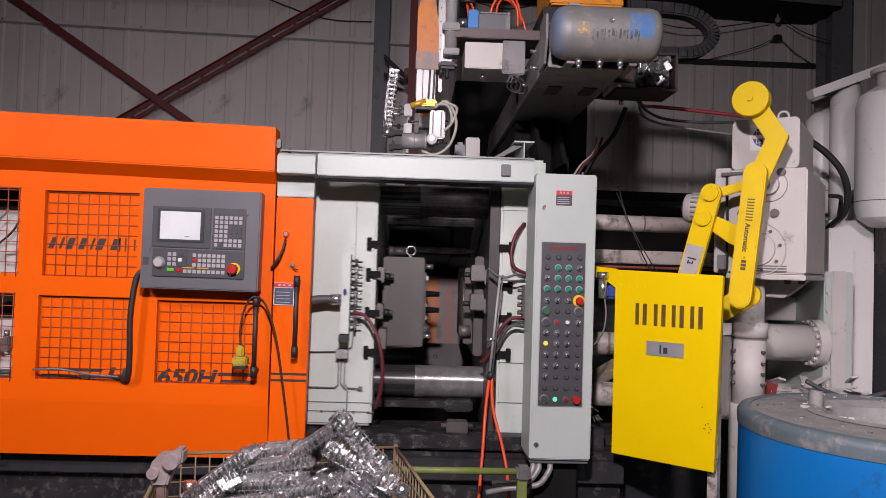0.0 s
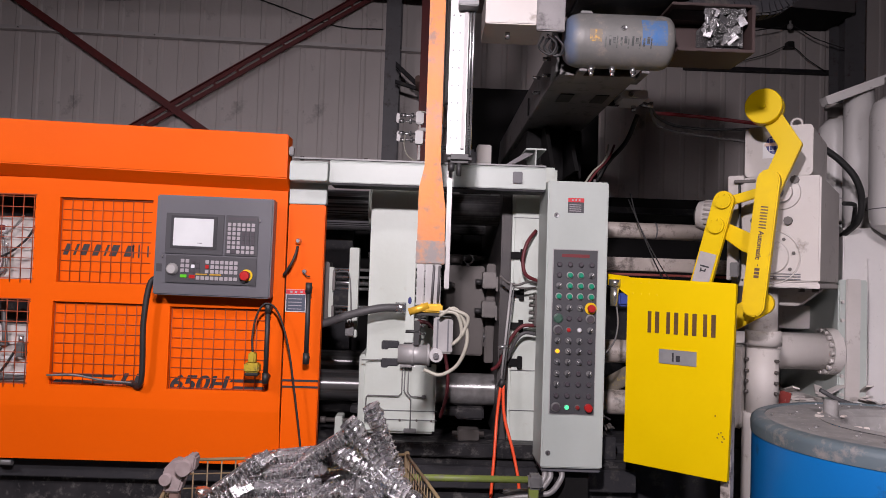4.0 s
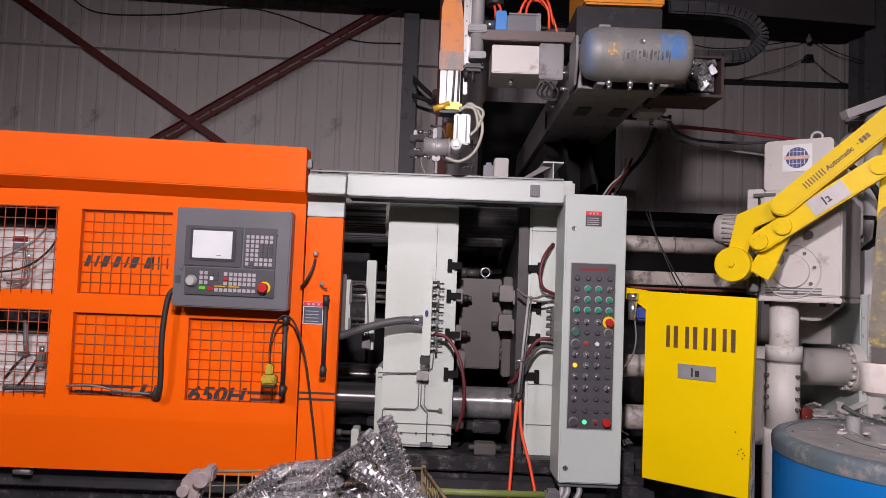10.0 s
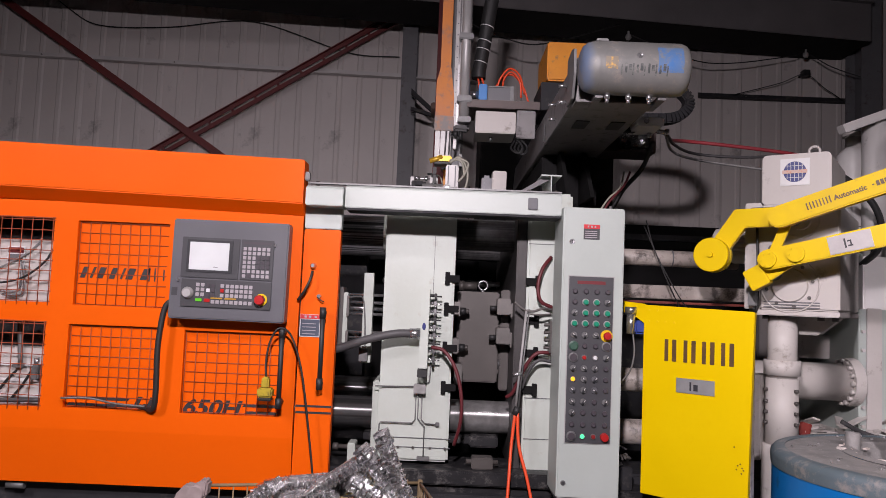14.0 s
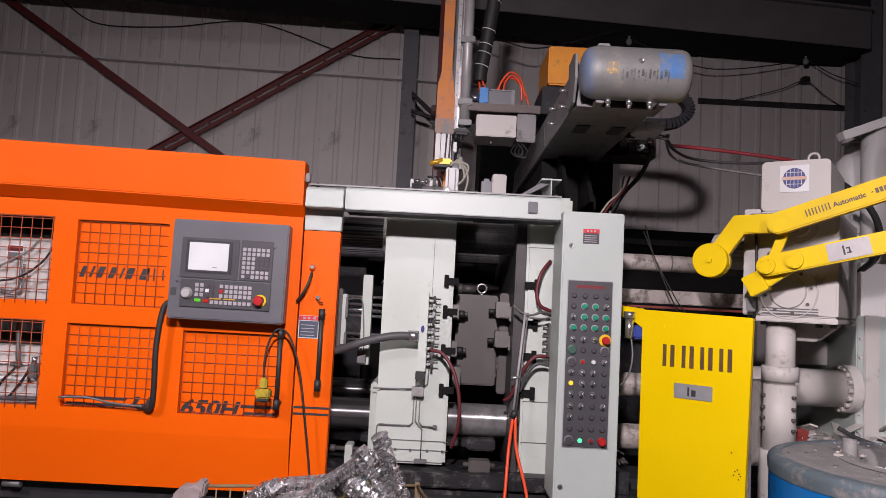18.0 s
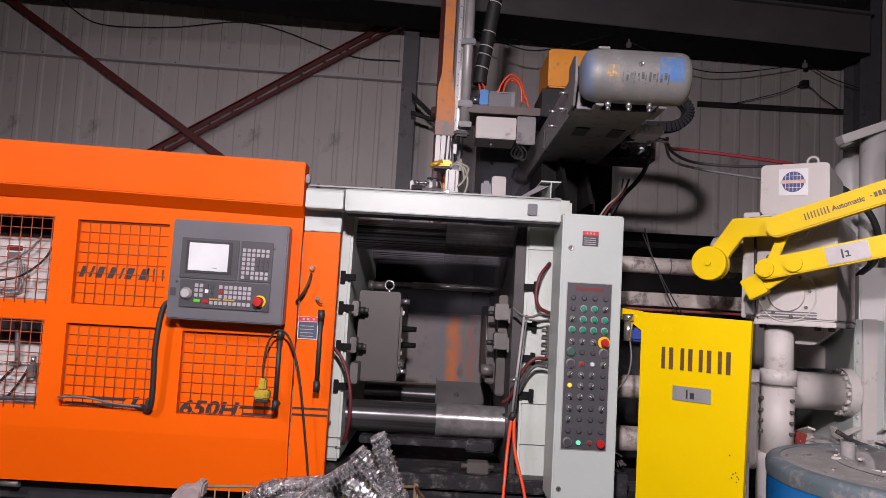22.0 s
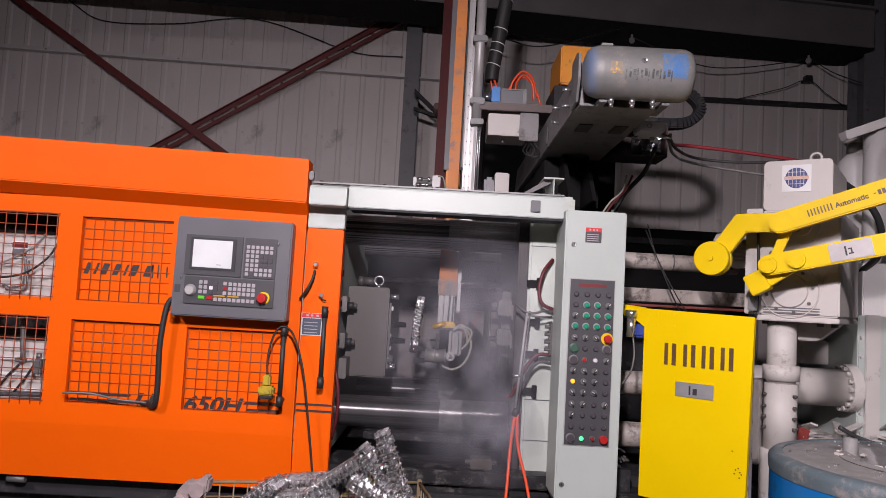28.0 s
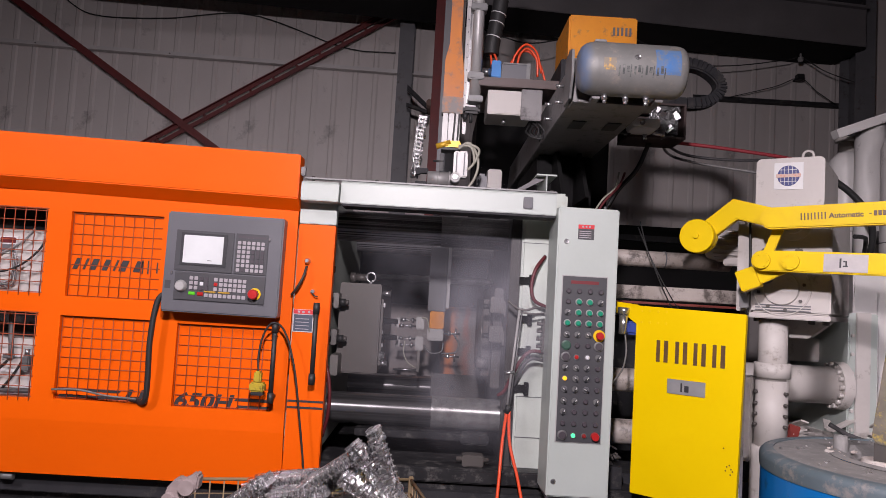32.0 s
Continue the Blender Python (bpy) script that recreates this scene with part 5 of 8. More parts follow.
    lathe(bm, (U(0.80), Y - 0.008, V(0.775)), (0, -1, 0), [(0.018, 0.005), (0.026, 0.005), (0.026, 0)], 28)
    es = part("emergency_stop", bm, ESTOPY, lp, "yellow collar of the emergency stop")
    bm = B()
    lathe(bm, (U(0.795), Y - 0.013, V(0.778)), (0, -1, 0), [(0, 0.035), (0.018, 0.034), (0.022, 0.026), (0.020, 0.014), (0.012, 0.012), (0.012, 0)], 24)
    part("mushroom_head", bm, REDKEY, es)
    for u, v in ((0.885, 0.21), (0.07, 0.60)):
        part("latch", box(B(), U(u), U(u + 0.012), Y - 0.012, Y, V(v + 0.03), V(v), 0.001), CHROME, p)
    part("label", box(B(), U(0.02), U(0.07), Y - 0.001, Y, V(0.77), V(0.69)), PANELGREY, p)
    p.rotation_euler = (0, radians(0.5), 0)
    p.location += Vector((-0.003, 0, -0.006))


# ---- control pillar ----


def pillar():
    X0, X1, Y = 0.526, 0.793, 3.20
    p = thing("control_pillar", (0.66, 3.3, 0.715), "pale grey control column with rows of buttons", "control panel")
    bm = B()
    prism(bm, [(X0 - 0.005, 3.32), (X0, Y), (X1, Y), (X1, 3.42), (X0 - 0.005, 3.42)], 0.676, 1.924, "z", 0.006)
    part("cabinet", bm, WHITE, p)
    part("base_strip", box(B(), X0 + 0.005, X1 - 0.005, Y + 0.02, 3.41, 0.656, 0.676, 0.003), GREYBOX, p)
    part("stand", box(B(), X0 + 0.04, X1 - 0.04, Y + 0.08, 3.42, 0.0, 0.656, 0.003), MATTBLACK, p)
    PX0, PX1, PZ0, PZ1 = 0.557, 0.7485, 0.912, 1.622
    bz = part("panel_frame", box(B(), PX0 - 0.004, PX1 + 0.004, Y - 0.004, Y, PZ0 - 0.004, PZ1 + 0.004, 0.001), ALUBAR, p)
    pl = part("button_panel", box(B(), PX0, PX1, Y - 0.007, Y - 0.0042, PZ0, PZ1, 0.0005), PANELGREY, p, "dark grey button panel")
    part("panel_title", box(B(), PX0 + 0.035, PX1 - 0.035, Y - 0.008, Y - 0.007, PZ1 - 0.032, PZ1 - 0.018), DULLRED, pl)
    rows = ["dddd", "dGGs", "sGGG", "GGGG", "sssE", "kddB", "Brws", "sssd", "asod", "osod", "ssds", "sddd", "dddd", "BgmR"]
    zv = [0.09, 0.155, 0.22, 0.285, 0.355, 0.42, 0.49, 0.555, 0.62, 0.685, 0.755, 0.82, 0.89, 0.96]
    y0 = Y - 0.007
    for r, kinds in enumerate(rows):
        for c, k in enumerate(kinds):
            x = PX0 + (PX1 - PX0) * (0.135 + 0.245 * c)
            z = PZ1 - zv[r] * (PZ1 - PZ0)

            def cap(name, prof, m, par=pl):
                return part(name, lathe(B(), (x, y0, z), (0, -1, 0), prof, 16), m, par)
            if k == "d":
                cap("button", [(0, 0.010), (0.008, 0.010), (0.011, 0.006), (0.011, 0)], KEYDARK)
            elif k == "G":
                b = cap("button", [(0.0115, 0.006), (0.0145, 0.006), (0.0155, 0)], ALUBAR)
                cap("lens", [(0, 0.016), (0.010, 0.015), (0.012, 0.010), (0.012, 0.004)], GREENKEY, b)
            elif k in "so":
                b = cap("selector_switch", [(0, 0.006), (0.012, 0.006), (0.014, 0.003), (0.014, 0)], INKGREY if k == "o" else GALV)
                bm = B()
                ang = (35, -40, 50, -25, 60)[(r * 3 + c) % 5]
                box(bm, x - 0.0035, x + 0.0035, y0 - 0.018, y0 - 0.006, z - 0.011, z + 0.011, 0.0015, m=turn_y(x, z, ang))
                part("knob", bm, INK, b)
                part("pointer", box(B(), x - 0.0016, x + 0.0016, y0 - 0.0195, y0 - 0.018, z + 0.001, z + 0.0105, m=turn_y(x, z, ang)), PAPER, b)
            elif k == "E":
                b = cap("emergency_stop", [(0.015, 0.004), (0.026, 0.004), (0.026, 0)], ESTOPY)
                cap("mushroom_head", [(0, 0.032), (0.014, 0.031), (0.018, 0.024), (0.016, 0.014), (0.010, 0.012), (0.010, 0)], REDKEY, b)
            elif k in "Bk":
                b = cap("button", [(0.016, 0.008), (0.020, 0.007), (0.0215, 0)], GALV if k == "B" else DKGREEN)
                cap("cap", [(0, 0.012), (0.015, 0.012), (0.017, 0.006)], KEYDARK if k == "B" else DKGREEN, b)
            elif k == "R":
                cap("button", [(0, 0.020), (0.016, 0.019), (0.018, 0.012), (0.016, 0.006), (0.018, 0)], REDKEY)
            else:
                b = cap("indicator", [(0.009, 0.004), (0.012, 0.004), (0.0125, 0)], GALV)
                cap("lens", [(0, 0.012), (0.007, 0.011), (0.0095, 0.006), (0.0095, 0.003)], {"r": REDKEY, "w": WHITEKEY, "a": L_AMBER, "g": L_GREEN, "m": mat("dull_red_lens", (0.25, 0.02, 0.02), None, 0.4, bump=0)}[k], b)
    wp = part("warning_plate", box(B(), 0.614, 0.684, Y - 0.002, Y, 1.785, 1.848), PANELGREY, p)
    part("plate_band", box(B(), 0.614, 0.684, Y - 0.004, Y - 0.002, 1.832, 1.850), RED, wp)
    bm = B()
    for k in range(4):
        box(bm, 0.62, 0.672, Y - 0.003, Y - 0.002, 1.792 + k * 0.009, 1.795 + k * 0.009)
    for x in (0.63, 0.645, 0.66):
        box(bm, x, x + 0.007, Y - 0.0055, Y - 0.004, 1.837, 1.845)
    part("plate_lines", bm, KEYLIGHT, wp)
    for x, z in ((0.565, 1.773), (0.555, 0.741)):
        lk = part("lock", lathe(B(), (x, Y, z), (0, -1, 0), [(0, 0.004), (0.010, 0.005), (0.012, 0.002), (0.012, 0)], 16), CHROME, p)
        part("keyhole", box(B(), x - 0.002, x + 0.002, Y - 0.0065, Y - 0.004, z - 0.006, z + 0.006), INK, lk)
    for z in (1.83, 1.70, 1.08):
        bm = B()
        rod(bm, (X1, 3.3, z), (X1 + 0.015, 3.3, z), 0.012, 10)
        part("hinge_pin", bm, GALV, p)
    part("hinge_bar", box(B(), X1 + 0.001, X1 + 0.012, 3.28, 3.30, 1.68, 1.86), GALV, p)
    part("cable_gland", rod(B(), (0.762, 3.35, 1.924), (0.762, 3.35, 1.955), 0.006, 8), GALV, p)
    for k, (x, mt) in enumerate(((0.575, FLEX), (0.625, FLEX), (0.55, FLEX))):
        bm = B()
        hose(bm, [(x, 3.25, 0.66), (x - 0.004, 3.225, 0.625), (x - 0.05, 3.22, 0.575 - 0.01 * k), (x - 0.12, 3.225, 0.565 - 0.012 * k), (x - 0.2, 3.25, 0.555 - k * 0.02)], 0.013, 10)
        part("conduit", bm, mt, p)

# ---- extractor: beam, carriage, arm ----
CARR = (0.153, 4.0, 2.42)


def extractor_beam():
    b = thing("extractor_beam", (0.66, 3.6, 2.3), "dark grey steel cantilever beam of the extractor", "beam")
    bm = B()
    prism(bm, [(0.50, 2.305), (0.822, 2.305), (0.822, 2.50), (0.515, 2.50)], 2.93, 5.7, "y", 0.004)
    part("girder", bm, GIRDER, b)
    for x0, x1 in ((0.565, 0.625), (0.72, 0.78)):
        part("cable_slot", box(B(), x0, x1, 3.18, 3.32, 2.3005, 2.3045), BLACK, b)
    bm = B()
    prism(bm, [(2.82, 2.40), (2.86, 2.31), (2.98, 2.305), (2.98, 2.50), (2.88, 2.515), (2.83, 2.50)], 0.487, 0.497, "x", 0.002)
    part("end_cheek", bm, GALV, b, "pale end cheek plate")
    part("end_tray", box(B(), 0.50, 0.815, 2.83, 2.93, 2.29, 2.30, 0.002), GIRDER, b)
    for y in (3.1, 3.4):
        for z in (2.36, 2.43):
            part("side_bolt", rod(B(), (0.47, y, z), (0.505, y, z), 0.008, 8), CHROME, b)
    part("side_slot", box(B(), 0.4965, 0.503, 3.75, 3.77, 2.33, 2.42), BLACK, b)
    for x in (0.55, 0.74):
        part("linear_guide", box(B(), x, x + 0.04, 2.93, 5.6, 2.50, 2.53, 0.003), CHROME, b)
    # pedestal's black imitates the shade beneath the beam
    pd = thing("beam_pedestal", (0.66, 4.4, 2.03), "pedestal carrying the extractor beam, coloured black for its shade", "pedestal")
    bm = B()
    box(bm, 0.52, 0.82, 3.95, 4.9, 2.03, 2.302, 0.01)
    part("box_stand", bm, MATTBLACK, pd)
    bm = B()
    prism(bm, [(3.6, 2.03), (3.95, 2.03), (3.95, 2.30), (3.85, 2.30)], 0.60, 0.62, "x")
    prism(bm, [(3.6, 2.03), (3.95, 2.03), (3.95, 2.30), (3.85, 2.30)], 0.72, 0.74, "x")
    part("rib", bm, MATTBLACK, pd)
    # air tank in its cradle on the beam's end
    t = thing("air_tank", (0.69, 2.75, 2.29), "worn grey-blue compressed-air tank on the beam end", "air tank")
    bm = B()
    lathe(bm, (0.492, 2.75, 2.4), (1, 0, 0), [(0.0, 0.0), (0.055, 0.004), (0.078, 0.013), (0.091, 0.028), (0.098, 0.05), (0.1, 0.066), (0.1, 0.362), (0.099, 0.378), (0.094, 0.393), (0.083, 0.404), (0.055, 0.41), (0.0, 0.412)], 48)
    part("shell", bm, TANK, t)
    for a, r in ((0.064, 0.1006), (0.078, 0.1007), (0.352, 0.1006)):
        part("weld_seam", rod(B(), (0.492 + a, 2.75, 2.4), (0.492 + a + 0.003, 2.75, 2.4), r, 48, cap=False), TANK, t)

    def patch(name, x0, x1, a0, a1, m, lab=""):
        bm = B()
        n = 8
        rows = []
        for k in range(n + 1):
            a = radians(a0 + (a1 - a0) * k / n)
            rows.append([bm.verts.new((x, 2.75 - math.cos(a) * 0.1008, 2.4 + math.sin(a) * 0.1008)) for x in (x0, x1)])
        for u, w in zip(rows, rows[1:]):
            bm.faces.new((u[0], u[1], w[1], w[0]))
        return part(name, bm, m, t, lab)
    patch("blue_patch", 0.768, 0.862, -22, 36, TANKBLUE, "scuffed patch of blue paint")
    patch("amber_mark", 0.575, 0.62, -18, 8, AMBERINK, "faded amber marking")
    for k in range(13):
        patch("faded_writing", 0.632 + k * 0.014, 0.637 + k * 0.014 + 0.003 * (k % 3), -30 + 5 * (k % 3), -8 + 3 * (k % 2), FADEDINK)
    bm = B()
    lathe(bm, (0.70, 2.653, 2.42), (0, -1, 0), [(0, 0.01), (0.006, 0.012), (0.009, 0.004), (0.012, 0.0)], 14)
    part("side_port", bm, CHROME, t)
    for x in (0.603, 0.683, 0.762):
        bm = B()
        rod(bm, (x, 2.75, 2.282), (x, 2.75, 2.304), 0.012, 6)
        rod(bm, (x, 2.75, 2.268), (x, 2.75, 2.284), 0.008, 10)
        part("drain_plug", bm, CHROME, t)
    for x in (0.56, 0.80):
        part("saddle", box(B(), x, x + 0.03, 2.76, 2.93, 2.288, 2.305, 0.002), GIRDER, t)
    part("top_fitting", box(B(), 0.555, 0.60, 2.73, 2.77, 2.497, 2.51, 0.003), GALV, t)
    # service unit hung at the beam's side
    s = thing("air_service_unit", (0.99, 3.6, 2.33), "grey pneumatic valve with fittings under the beam", "valve")
    part("body", box(B(), 0.90, 1.03, 3.45, 3.65, 2.362, 2.405, 0.006), PAPER, s, "white valve body")
    part("bracket", box(B(), 0.82, 0.93, 3.58, 3.62, 2.36, 2.40, 0.003), DARK, s)
    part("fitting", rod(B(), (1.03, 3.6, 2.375), (1.09, 3.6, 2.365), 0.012, 10), CHROME, s)
    part("drain_cup", rod(B(), (1.0, 3.6, 2.335), (1.0, 3.6, 2.363), 0.012, 10), CHROME, s)
    part("push_fitting", rod(B(), (0.945, 3.44, 2.382), (0.945, 3.45, 2.382), 0.012, 10), CHROME, s)
    part("elbow_fitting", rod(B(), (1.09, 3.6, 2.355), (1.09, 3.6, 2.385), 0.010, 10), CHROME, s)


def carriage():
    c = thing("extractor_carriage", CARR, "extractor robot carriage with vertical orange arm", "robot")
    part("valve_box", box(B(), 0.153, 0.375, 4.0, 4.24, 2.423, 2.545, 0.004), WARM, c, "cream-white valve box")
    part("base_plate", box(B(), 0.10, 0.56, 3.97, 4.28, 2.556, 2.60, 0.003), BROWNPLATE, c, "brown primed base plate")
    part("box_screw", rod(B(), (0.245, 4.1, 2.40), (0.245, 4.1, 2.423), 0.01, 8), CHROME, c)
    fixed = part("bracket_plate", box(B(), 0.377, 0.48, 3.975, 3.995, 2.395, 2.55, 0.004), GIRDER, c, "scratched bare steel plate", origin=CARR)
    bm = B()
    for k, r in enumerate((0.03, 0.022, 0.035, 0.026)):
        x, z = 0.385 + 0.012 * k, 2.375 - 0.006 * (k % 2)
        hose(bm, [(x, 4.02, z + 0.02), (x + r, 4.0 + 0.01 * k, z - 0.02), (x + 0.01, 4.0, z - 0.03 - r), (x - r, 4.02, z - 0.03), (x - 0.01, 4.05, z + 0.02)], 0.0045, 6)
    part("wire_loop", bm, BLACK, c)
    bm = B()
    box(bm, 0.215, 0.355, 4.02, 4.11, 2.605, 2.69, 0.006)
    motor = part("servo_motor", bm, GREYBOX, c, "dark grey servo motor")
    for z in (2.606, 2.684):
        part("tie_strip", box(B(), 0.22, 0.352, 4.012, 4.0195, z, z + 0.007, 0.001), GALV, motor)
    part("end_flange", box(B(), 0.340, 0.360, 4.014, 4.116, 2.602, 2.694, 0.003), GALV, motor)
    part("coupling", box(B(), 0.165, 0.212, 4.01, 4.11, 2.61, 2.70, 0.005), BLUEPART, c, "blue coupling housing")
    bm = B()
    rod(bm, (0.12, 4.06, 2.65), (0.165, 4.06, 2.65), 0.022, 14)
    part("shaft", bm, CHROME, c)
    for pts in (((0.20, 4.1, 2.70), (0.185, 4.1, 2.75), (0.155, 4.11, 2.80), (0.15, 4.12, 2.84)), ((0.17, 4.12, 2.70), (0.165, 4.12, 2.75), (0.15, 4.13, 2.80), (0.148, 4.13, 2.84)), ((0.27, 4.08, 2.69), (0.285, 4.07, 2.75), (0.335, 4.07, 2.81), (0.395, 4.09, 2.78), (0.43, 4.12, 2.68)),
                ((0.30, 4.1, 2.69), (0.31, 4.1, 2.76), (0.35, 4.1, 2.80), (0.40, 4.11, 2.75), (0.41, 4.12, 2.66)), ((0.25, 4.12, 2.69), (0.30, 4.12, 2.77), (0.36, 4.12, 2.79), (0.42, 4.13, 2.73), (0.455, 4.14, 2.64))):
        bm = B()
        hose(bm, pts, 0.006, 8)
        part("air_hose", bm, ORHOSE, c, "orange air hose")
    bm = B()
    hose(bm, [(0.165, 4.12, 2.76), (0.168, 4.12, 2.82), (0.183, 4.12, 2.92), (0.205, 4.12, 3.08), (0.235, 4.12, 3.3), (0.26, 4.12, 3.5)], 0.040, 14)
    bundle = part("cable_sleeve", bm, BLACK, c, "black taped cable sleeve")
    for x, z in ((0.172, 2.85), (0.184, 2.925), (0.191, 2.975), (0.203, 3.06), (0.228, 3.235)):
        part("cable_tie", rod(B(), (x, 4.12, z), (x + 0.001, 4.12, z + 0.004), 0.0418, 16), PAPER, bundle)
    part("cover_box", box(B(), 0.525, 0.86, 3.9, 4.3, 2.70, 2.915, 0.008), ORANGE_DARK, c, "scuffed orange cover box")
    part("saddle", box(B(), 0.50, 0.86, 3.93, 4.27, 2.545, 2.70, 0.004), DARK, c)
    bm = B()
    for k in range(5):
        box(bm, 0.74 + 0.02 * k, 0.75 + 0.02 * k, 3.896, 3.899, 2.82, 2.86)
    part("box_writing", bm, INKGREY, c)
    # tray and drag chain at the other side
    tr = part("chain_tray", box(B(), 0.86, 1.15, 4.0, 4.22, 2.35, 2.362, 0.002), TRAYBROWN, c, "brown steel chain tray")
    bm = B()
    box(bm, 0.86, 1.15, 4.21, 4.22, 2.36, 2.52, 0.002)
    box(bm, 1.138, 1.15, 4.0, 4.21, 2.36, 2.52, 0.002)
    box(bm, 0.84, 1.15, 4.0, 4.22, 2.52, 2.53, 0.002)
    part("tray_side", bm, TRAYBROWN, tr)
    rnd = random.Random(12)
    bm = B()
    box(bm, 0.99, 1.125, 4.03, 4.19, 2.363, 2.50, 0.02)
    part("foil_pack", bm, SPECK, tr, "crumpled speckled foil pack")
    for k in range(26):
        x, z = rnd.uniform(0.97, 1.10), rnd.uniform(2.40, 2.515)
        bm = box(B(), -0.022, 0.022, -0.004, 0.004, -0.014, 0.014, 0.002)
        bmesh.ops.transform(bm, matrix=Matrix.Translation((x + 0.01, 4.022, z)) @ Matrix.Rotation(rnd.uniform(-0.9, 0.9), 4, "Z") @ Matrix.Rotation(rnd.uniform(0, 3), 4, "Y"), verts=bm.verts)
        part("foil_flake", bm, SPECK if k % 3 else CHROME, tr)
    bm = B()
    prism(bm, [(0.86, 2.56), (1.0, 2.54), (1.15, 2.53), (1.15, 2.51), (0.86, 2.52)], 4.05, 4.15)
    part("tray_arm", bm, DARK, tr)
    bm = B()
    path = smooth_path([(0.9, 4.25, 2.825), (1.2, 4.25, 2.82), (1.32, 4.25, 2.795), (1.395, 4.25, 2.735), (1.40, 4.25, 2.675), (1.34, 4.25, 2.62), (1.22, 4.25, 2.60), (0.9, 4.25, 2.60)], 4)
    for i, p in enumerate(path[:-1]):
        d = path[i + 1] - p
        m = Matrix.Translation(p) @ Matrix.Rotation(-math.atan2(d.z, d.x), 4, "Y")
        box(bm, -0.008, d.length + 0.004, -0.04, 0.04, -0.03, 0.03, 0.008, m=m)
    part("drag_chain_loop", bm, DARK, c, "dark grey plastic drag chain")
    # telescopic middle stage
    cy = part("cylinder", rod(B(), (0.085, 3.99, 2.49), (0.085, 3.99, 3.45), 0.027, 24), BRIGHTALU, c, "polished pneumatic cylinder")
    st = part("slide_stage", box(B(), 0.026, 0.094, 4.022, 4.042, 2.46, 3.45, 0.002), BRIGHTALU, c, "bright aluminium slide plate with screw holes", origin=CARR)
    for x in (0.101, 0.112):
        part("piston_rod", rod(B(), (x, 4.02, 2.46), (x, 4.02, 3.3), 0.0045, 10), CHROME, st)
    part("end_block", box(B(), 0.03, 0.118, 3.985, 4.045, 2.425, 2.459, 0.012), BLACK, st, "black rubber end stop")
    for k in range(14):
        for x in (0.038, 0.062):
            part("rail_screw", rod(B(), (x, 4.019, 2.52 + k * 0.065), (x, 4.023, 2.52 + k * 0.065), 0.0035, 6), INKGREY, st)
    part("rail_strip", box(B(), 0.046, 0.054, 4.016, 4.0215, 2.48, 3.45, 0.001), CHROME, st)
    part("wear_strip", box(B(), 0.076, 0.090, 4.012, 4.0215, 2.48, 3.45, 0.002), ALUBAR, st)
    part("cylinder_foot", box(B(), 0.052, 0.125, 3.955, 4.03, 2.47, 2.50, 0.004), GALV, cy)
    for z in (2.60, 2.95):
        bm = B()
        box(bm, 0.045, 0.125, 3.955, 4.03, z - 0.018, z + 0.018, 0.005)
        part("cylinder_clamp", bm, GALV, cy)
    bm = B()
    rod(bm, (0.045, 4.0, 2.395), (0.045, 4.0, 2.425), 0.012, 12)
    rod(bm, (0.073, 4.0, 2.378), (0.073, 4.0, 2.425), 0.009, 10)
    part("end_fitting", bm, BLACK, st)
    # arm
    bm = B()
    prism(bm, [(-0.07, 2.432), (0.030, 2.432), (0.030, 2.62), (0.006, 2.80), (0.006, 4.3), (-0.052, 4.3), (-0.052, 2.78), (-0.07, 2.70)], 4.005, 4.07, "y", 0.004)
    arm = part("arm", bm, ORANGE_RUST, c, "scuffed orange steel arm", origin=CARR)
    part("arm_foot", box(B(), -0.073, 0.033, 3.998, 4.076, 2.425, 2.51, 0.003), ARM_END, arm, "orange arm end worn to bare steel")
    part("guide_profile", box(B(), 0.034, 0.052, 4.046, 4.075, 2.335, 4.2, 0.003), BRIGHTALU, arm)
    for x in (-0.066, -0.036, -0.006):
        part("rotary_block", box(B(), x, x + 0.027, 4.0, 4.065, 2.275, 2.425, 0.003), WRISTALU, arm, "ribbed aluminium rotary block")
    bm = B()
    rod(bm, (-0.01, 3.985, 2.29), (-0.005, 3.985, 2.42), 0.005, 6)
    rod(bm, (0.012, 3.985, 2.29), (0.015, 3.985, 2.42), 0.005, 6)
    part("thin_hose", bm, GREYHOSE, arm)
    bm = B()
    box(bm, -0.055, 0.03, 3.975, 4.07, 2.252, 2.282, 0.006)
    rod(bm, (-0.09, 3.985, 2.25), (-0.02, 3.985, 2.275), 0.014, 10)
    part("clamp_ring", bm, GOLD, arm, "yellow passivated clamp")
    part("wrist_plate", box(B(), -0.065, 0.03, 3.985, 4.08, 2.238, 2.25, 0.002), BLACK, arm)
    wr = part("wrist", box(B(), 0.0, 0.07, 3.985, 4.06, 2.105, 2.236, 0.006), WRISTALU, arm, "pale wrist cylinder", origin=(0.03, 4.02, 2.12))
    part("wrist_slot", box(B(), 0.012, 0.018, 3.982, 3.986, 2.115, 2.228), INKGREY, wr)
    part("wrist_slot", box(B(), 0.050, 0.056, 3.982, 3.986, 2.115, 2.228), INKGREY, wr)
    part("wrist_joint", rod(B(), (0.012, 3.96, 2.10), (0.012, 4.07, 2.10), 0.024, 16), ALUBAR, wr)
    part("joint_pin", rod(B(), (0.012, 3.952, 2.10), (0.012, 3.962, 2.10), 0.011, 12), CHROME, wr)
    bm = B()
    rod(bm, (-0.125, 4.02, 2.095), (-0.01, 4.02, 2.095), 0.037, 24)
    rod(bm, (-0.075, 4.02, 2.095), (-0.066, 4.02, 2.095), 0.041, 24)
    rod(bm, (-0.02, 4.02, 2.095), (-0.012, 4.02, 2.095), 0.041, 24)
